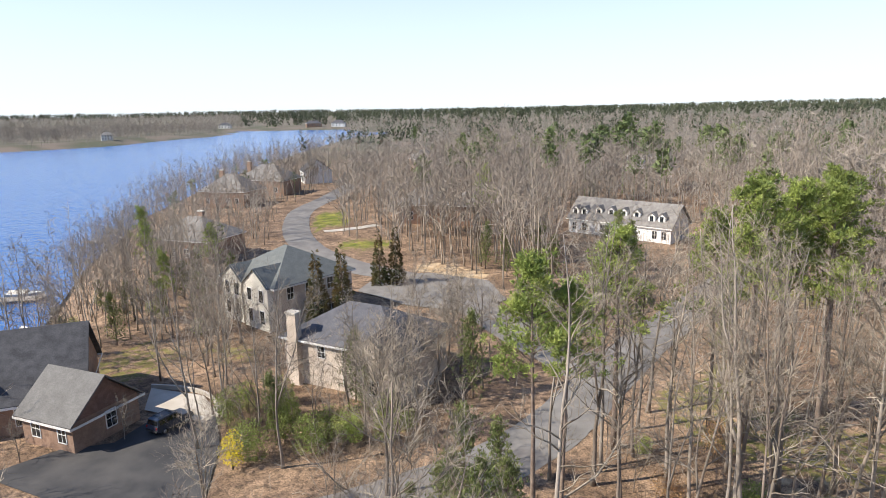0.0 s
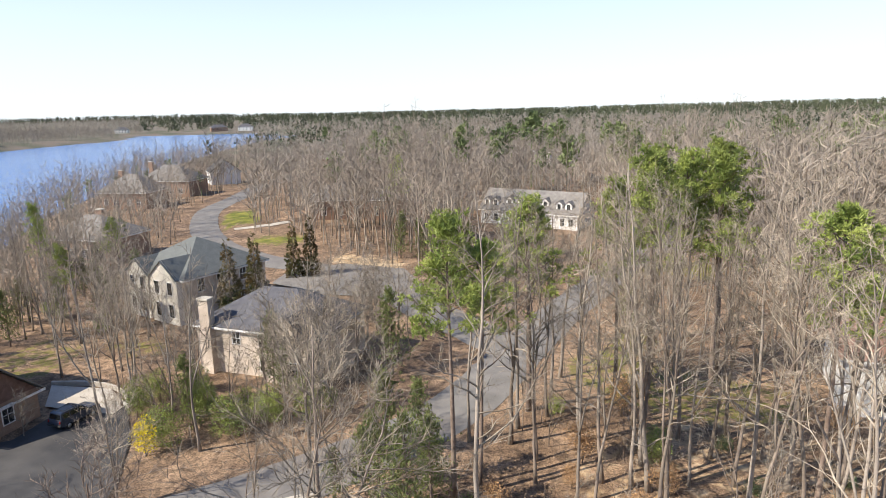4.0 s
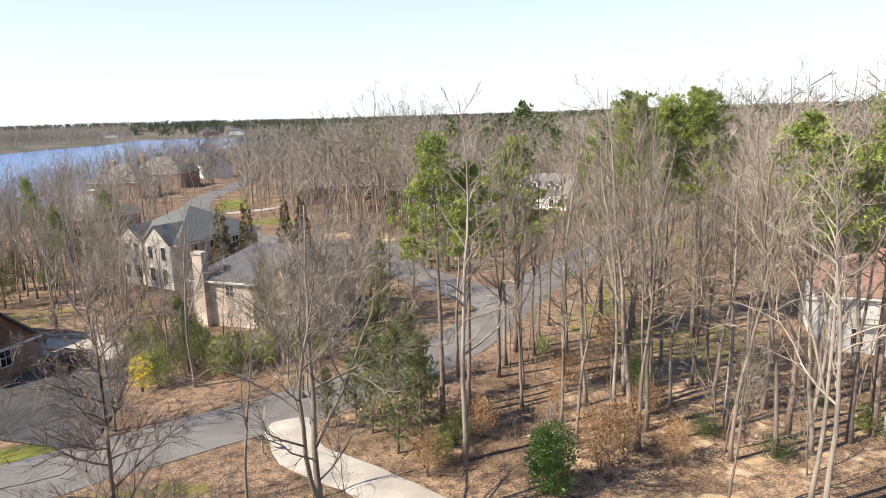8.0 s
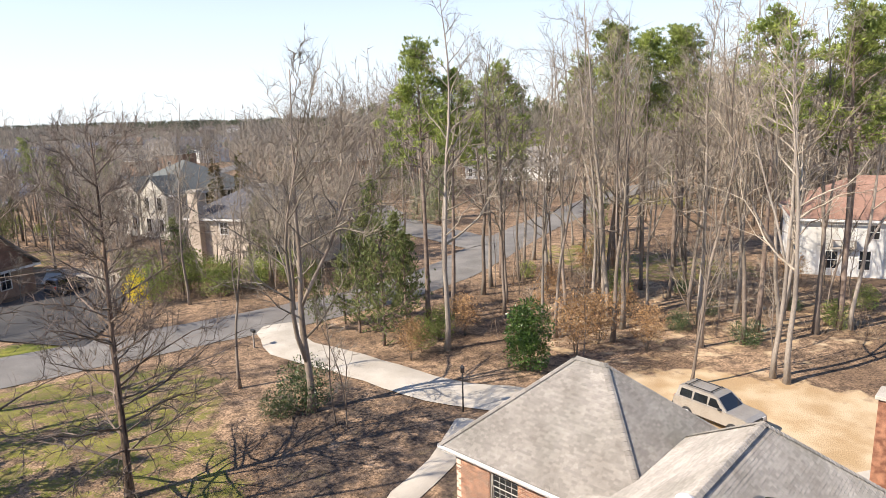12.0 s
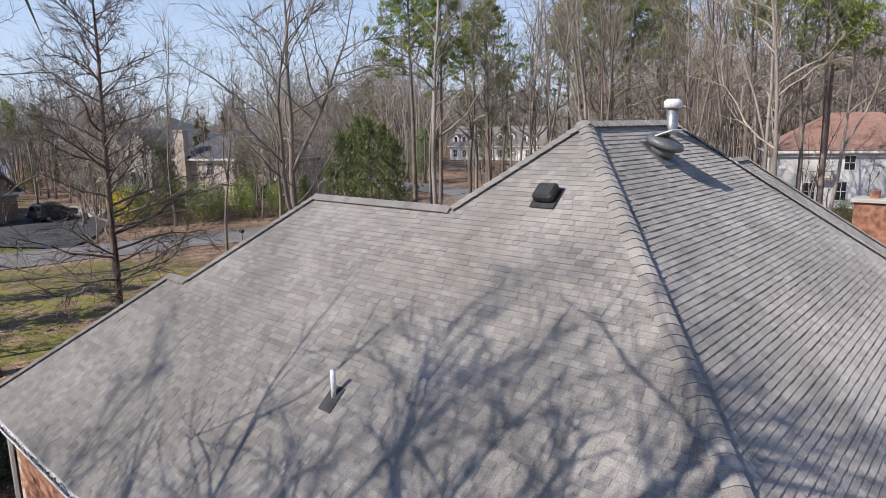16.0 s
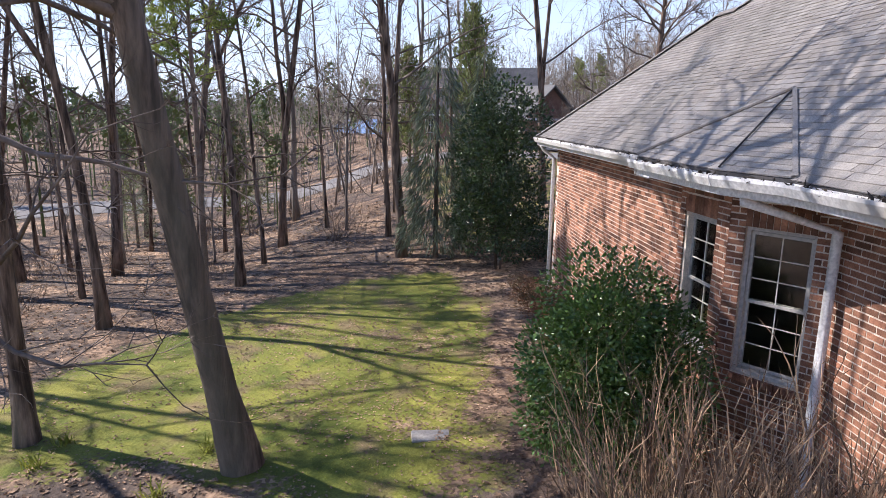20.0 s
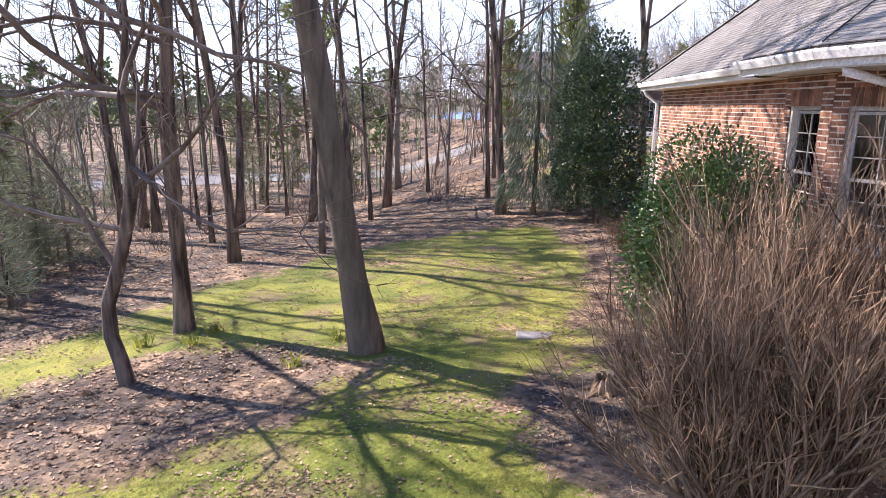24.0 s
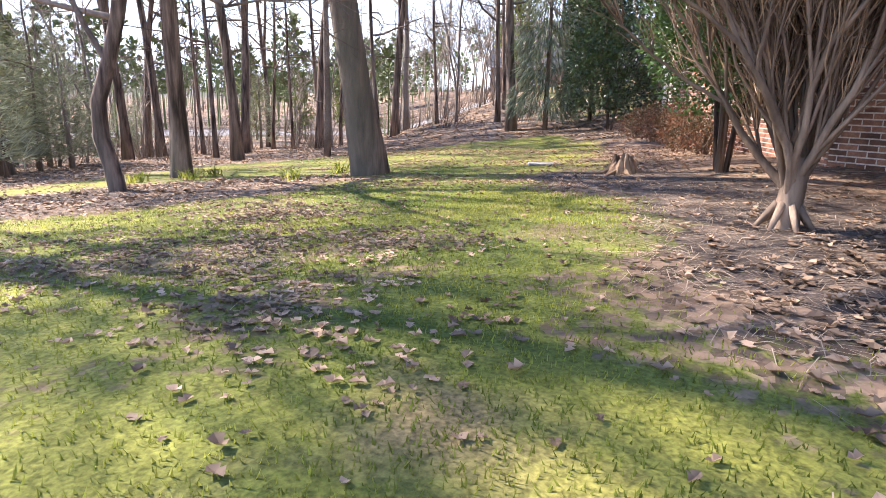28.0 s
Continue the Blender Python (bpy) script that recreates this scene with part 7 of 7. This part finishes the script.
def tri_mesh(name, verts, tris, mats, slots=None):
    me = bpy.data.meshes.new(name)
    me.vertices.add(len(verts))
    me.vertices.foreach_set("co", np.ascontiguousarray(verts, np.float32).ravel())
    me.loops.add(len(tris) * 3)
    me.loops.foreach_set("vertex_index", np.ascontiguousarray(tris, np.int32).ravel())
    me.polygons.add(len(tris))
    me.polygons.foreach_set("loop_start", np.arange(0, len(tris) * 3, 3, dtype=np.int32))
    for m in mats:
        me.materials.append(m)
    if slots is not None:
        me.polygons.foreach_set("material_index", np.ascontiguousarray(slots, np.int32))
    me.update(calc_edges=True)
    return me


def as_tris(f):
    out_ = []
    for q in f:
        for k in range(1, len(q) - 1):
            out_.append((q[0], q[k], q[k + 1]))
    return np.array(out_, np.int32)


def massed(name, label, protos, spots, mat, smin, smax, seed):
    """Many far trees in one object."""
    if not spots:
        return None
    r = np.random.default_rng(seed)
    xy = np.array(spots)
    z = land(xy[:, 0], xy[:, 1])
    pick = r.integers(0, len(protos), len(xy))
    a, s = r.uniform(0, 6.28, len(xy)), r.uniform(smin, smax, len(xy))
    s = s * (1 + 0.16 * np.sin(xy[:, 0] * 0.11 + 2 * np.sin(xy[:, 1] * 0.043)) * np.sin(xy[:, 1] * 0.09 + 1.3) + r.normal(0, 0.07, len(xy)))
    vs, fs, o = [], [], 0
    for k, (v, f) in enumerate(protos):
        t = as_tris(f)
        j = np.nonzero(pick == k)[0]
        if not len(j):
            continue
        c, d = (np.cos(a[j]) * s[j])[:, None], (np.sin(a[j]) * s[j])[:, None]
        q = np.stack((v[None, :, 0] * c - v[None, :, 1] * d + xy[j, 0:1], v[None, :, 0] * d + v[None, :, 1] * c + xy[j, 1:2], v[None, :, 2] * s[j][:, None] + z[j][:, None]), 2)
        vs.append(q.reshape(-1, 3))
        fs.append((t[None] + (o + np.arange(len(j)) * len(v))[:, None, None]).reshape(-1, 3))
        o += len(j) * len(v)
    ob = new(name, tri_mesh(name, np.concatenate(vs), np.concatenate(fs), [mat]))
    return tagged(ob, label, "woods", kind="stuff")


def spots(n, r0, r1, a0, a1, seed, keep=None, power=1.0):
    """Places in a ring sector seen from the house, away from water, roads and houses."""
    r = np.random.default_rng(seed)
    rad = r0 + (r1 - r0) * r.random(n) ** power
    ang = np.radians(r.uniform(a0, a1, n))
    x, y = rad * np.sin(ang), rad * np.cos(ang)
    ok = poly_dist(x, y, LAKE) > 3
    ok &= (line_dist(x, y, ROAD_A) > 6) & (line_dist(x, y, ROAD_B) > 7)
    for q in LAWNS[1:] + DIRTS + [VISTA]:
        ok &= poly_dist(x, y, q) > 0
    for c, rr in KEEP_OFF:
        ok &= np.hypot(x - c[0], y - c[1]) > rr
    if keep:
        ok &= keep(x, y)
    return list(zip(x[ok].tolist(), y[ok].tolist()))


far_twig = surf("far_twig", (0.19, 0.164, 0.136), (0.36, 0.312, 0.262), 0.02, 0.95, 0, 0.3)
far_green = surf("far_pine", (0.105, 0.145, 0.055), (0.185, 0.225, 0.09), 0.02, 0.9, 0, 0.3)
far_dark = surf("far_dark_pine", (0.055, 0.07, 0.042), (0.105, 0.12, 0.068), 0.004, 0.95, 0, 0.05)
LOW = [low_tree(300 + i, 15 + i * 0.8, 0.11, 13, 5) for i in range(6)]
LOWP = [low_pine(320 + i, 17 + i, 40) for i in range(3)]
HAZE = [low_tree(340 + i, 14 + i, 0.34, 7, 2) for i in range(5)]
MID = []
for i in range(5):
    b0, b1 = bare_tree(400 + i, 17 + i, 0.13, 0.32, 16, 5.2, 0.82, 4, 4, 0.06, 3, 0.05, 0.05, fork=1 + i % 2, fork_angle=0.32, low=True, crook=0.2)
    b0.add(b1.v, b1.f)
    MID.append((np.array(b0.v), b0.f))
BRUSH = []
for i in range(4):
    rb_, bb_ = random.Random(430 + i), Buf()
    for k in range(34):
        a = rb_.uniform(0, 6.28)
        p = Vector((rb_.gauss(0, 0.5), rb_.gauss(0, 0.5), 0))
        ribbon(bb_, limb_path(rb_, p, (math.cos(a) * 0.6, math.sin(a) * 0.6, 1.1), rb_.uniform(0.7, 2.2), 3, 0.2, 0.05), 0.012, rb_)
    BRUSH.append((np.array(bb_.v), bb_.f))
near_twig = surf("near_far_twig", (0.20, 0.168, 0.135), (0.40, 0.335, 0.27), 0.05, 0.95, 0, 1.0)
brush_stem = surf("brush_stem", (0.13, 0.095, 0.07), (0.27, 0.205, 0.155), 0.2, 0.95, 0, 1.0)
massed("woods", "leafless hardwoods round the turning circle", MID, places(130, [(10, 76), (24, 80), (46, 108), (40, 122), (16, 150), (-6, 150), (-14, 140), (-4, 120), (8, 104)], 2.8, 5.5, 8), near_twig, 0.9, 1.15, 11)
massed("woods", "leafless hardwoods across the road", MID, places(190, [(28, 66), (60, 50), (110, 80), (120, 150), (60, 150), (52, 112), (34, 78)], 3.0, 5.0, 9), near_twig, 1.0, 1.22, 12)
massed("woods", "leafless hardwoods between the lake houses", MID, places(210, [(-118, 250), (-92, 160), (-66, 112), (-36, 104), (-40, 150), (-44, 200), (-42, 290), (-90, 310)], 2.8, 6.0, 27), near_twig, 0.55, 0.85, 13)
massed("woods", "leafless hardwoods along the lake shore", MID, places(120, [(-62, 100), (-54, 66), (-34, 66), (-24, 74), (-32, 84), (-32, 104), (-50, 116), (-76, 122)], 2.8, 5.0, 28), near_twig, 0.5, 0.72, 14)
massed("woods", "leafless hardwoods beyond the back yard", MID, places(40, [(-52, -30), (-90, -40), (-90, 60), (-50, 66), (-52, 30)], 3.6, 5.0, 29), near_twig, 0.25, 0.4, 15)
massed("woods", "leafless young woods between the yard and the road", MID, places(100, [(-24, 13), (-38, 20), (-52, 34), (-60, 50), (-58, 66), (-48, 66), (-44, 46), (-30, 38), (-22, 26)], 2.6, 4.5, 34), near_twig, 0.35, 0.62, 19)
massed("pine_woods", "young dull green pines between the yard and the road", LOWP, places(60, [(-26, 12), (-40, 4), (-44, -14), (-58, -20), (-60, 40), (-48, 46), (-38, 30)], 2.6, 4.5, 35), far_green, 0.2, 0.42, 20)
massed("brush", "low leafless brush between the yard and the road", BRUSH, places(70, [(-22, 14), (-34, 2), (-36, -12), (-62, -20), (-66, 50), (-36, 40)], 1.1, 4.0, 36), brush_stem, 0.7, 1.3, 21)
massed("woods", "leafless hardwoods on the hidden side of the house", MID, places(60, [(30, 24), (70, -10), (110, 40), (70, 60), (54, 60), (44, 30)], 4.0, 5.0, 30), near_twig, 0.7, 0.95, 16)
massed("brush", "low leafless brush on the woodland floor", BRUSH, places(60, [(-18, 9), (-20, -8), (-30, -14), (-46, 0), (-40, 22), (-24, 22)], 1.0, 4.5, 31), brush_stem, 0.6, 1.1, 17)
massed("brush", "low leafless brush along the road and thickets", BRUSH, places(150, [(-26, 62), (-4, 60), (0, 48), (-18, 48)], 1.0, 4.5, 32) + places(90, [(4, 34), (40, 26), (38, 60), (22, 62), (8, 46)], 1.6, 4.5, 33), brush_stem, 0.6, 1.2, 18)
massed("woods", "leafless grey-brown woods beyond the houses", LOW, spots(1200, 140, 430, -1, 52, 1, lambda x, y: poly_dist(x, y, [(-60, 100), (40, 100), (60, 150), (-50, 150)]) > 0), far_twig, 0.88, 1.12, 1)
massed("woods", "leafless grey-brown woods along the lake and back yard", LOW, spots(220, 95, 260, -105, -38, 2), far_twig, 0.5, 0.8, 2)
massed("woods", "leafless grey-brown woods behind the lake houses", LOW, spots(430, 140, 430, -34, -9, 31), far_twig, 0.55, 0.78, 31)
massed("woods", "leafless grey-brown woods beside the far road", LOW, spots(300, 140, 430, -15, 3, 32), far_twig, 0.68, 0.95, 32)
massed("woods", "leafless grey-brown woods on the right", LOW, spots(420, 90, 160, 30, 75, 3), far_twig, 1.05, 1.3, 3)
FULLP = [low_pine(350 + i, 17 + i, 110, 0.62) for i in range(3)]
massed("pine_woods", "scattered green pines among leafless woods", FULLP, spots(110, 150, 460, -3, 52, 4), far_green, 0.75, 1.05, 4)
massed("pine_woods", "dark pines near the back yard lake", LOWP, spots(70, 60, 180, -105, -45, 5), far_green, 0.35, 0.6, 5)
massed("woods", "far leafless woods to the skyline", HAZE, spots(4800, 430, 1500, -64, 46, 6, power=0.8), far_twig, 0.85, 1.1, 6)
massed("woods", "brown leafless woods on the far point of the lake", HAZE, spots(1900, 790, 1500, -46, -17, 26), far_twig, 0.7, 0.95, 26)
massed("woods", "close leafless woods behind the turning circle", LOW, spots(800, 115, 260, -12, 52, 27), far_twig, 0.85, 1.12, 27)
massed("pine_woods", "green pines standing over the leafless woods", FULLP, places(48, [(44, 150), (62, 110), (130, 90), (190, 260), (40, 330), (0, 250), (16, 182)], 6.0, 6.0, 51), far_green, 0.85, 1.1, 51)
massed("pine_woods", "dark evergreens round the lake houses", LOWP, places(14, [(-100, 220), (-72, 140), (-36, 104), (-40, 190), (-44, 290), (-80, 290)], 6.0, 6.0, 52), far_green, 0.35, 0.62, 52)


def low_clump(seed, H, n, w):
    """A stand of pines far off: crowns from the ground up."""
    r, b = random.Random(seed), Buf()
    for i in range(n):
        u = (i + r.random()) / n
        tuft(b, r, Vector((r.gauss(0, 1.6), r.gauss(0, 1.6), H * 0.8 * u)), Vector((r.gauss(0, 0.5), r.gauss(0, 0.5), 1)), H * 0.3, 3, w * (1.1 - 0.6 * u))
    return np.array(b.v), b.f


BIGP = [low_clump(360 + i, 14, 8, 1.7) for i in range(4)]


def off_point(x, y):
    """Not on the brown wooded point across the lake."""
    return (np.degrees(np.arctan2(x, y)) > -17) | (np.hypot(x, y) > 3300)


massed("pine_woods", "far green pine woods to the skyline", BIGP, spots(800, 520, 1500, -40, 46, 7, off_point), far_dark, 0.7, 1.05, 7)
massed("pine_woods", "dark green wooded skyline", BIGP, spots(6500, 1350, 4700, -64, 46, 8, off_point, 0.8), far_dark, 1.1, 1.7, 8)
massed("woods", "hazy brown wooded skyline", HAZE, spots(900, 1500, 4000, -64, 46, 9), far_twig, 1.1, 1.5, 9)
massed("woods", "brown leafless woods along the far shore", HAZE, spots(2600, 640, 1400, -46, -17, 53), far_twig, 0.6, 0.9, 53)
massed("woods", "brown leafless woods behind the far point", HAZE, spots(2200, 1350, 3400, -50, -16, 58), far_twig, 1.0, 1.4, 58)
rv = random.Random(77)
low_spots = [(24 + 0.21 * (y - 80) + rv.uniform(-6, 10 + 0.14 * (y - 80)), y) for y in (rv.uniform(80, 128) for _ in range(60))]
massed("woods", "low leafless thicket in front of the dormer house", MID, low_spots, near_twig, 0.26, 0.42, 60)
# beyond the back yard
massed("pine_woods", "young feathery pines across the road from the yard", LOWP, places(230, [(-48, 30), (-54, -20), (-90, -30), (-120, 40), (-100, 90), (-66, 76)], 2.6, 4.5, 54), far_green, 0.2, 0.37, 54)
massed("woods", "grey leafless thicket across the road from the yard", MID, places(90, [(-48, 30), (-54, -20), (-90, -30), (-120, 40), (-100, 90), (-66, 76)], 2.4, 4.5, 55), near_twig, 0.28, 0.5, 55)
massed("woods", "low wooded rise beyond the yard", LOW, spots(260, 110, 300, -108, -42, 56), far_twig, 0.22, 0.36, 56)
massed("pine_woods", "low dark pines on the rise beyond the yard", LOWP, spots(260, 110, 300, -108, -42, 57), far_green, 0.2, 0.34, 57)

# ---------------------------------------------------------------- single bricks and shingles
for nm, q, f, mt, par in SPARE:
    solid(nm, q, f, mt, par)
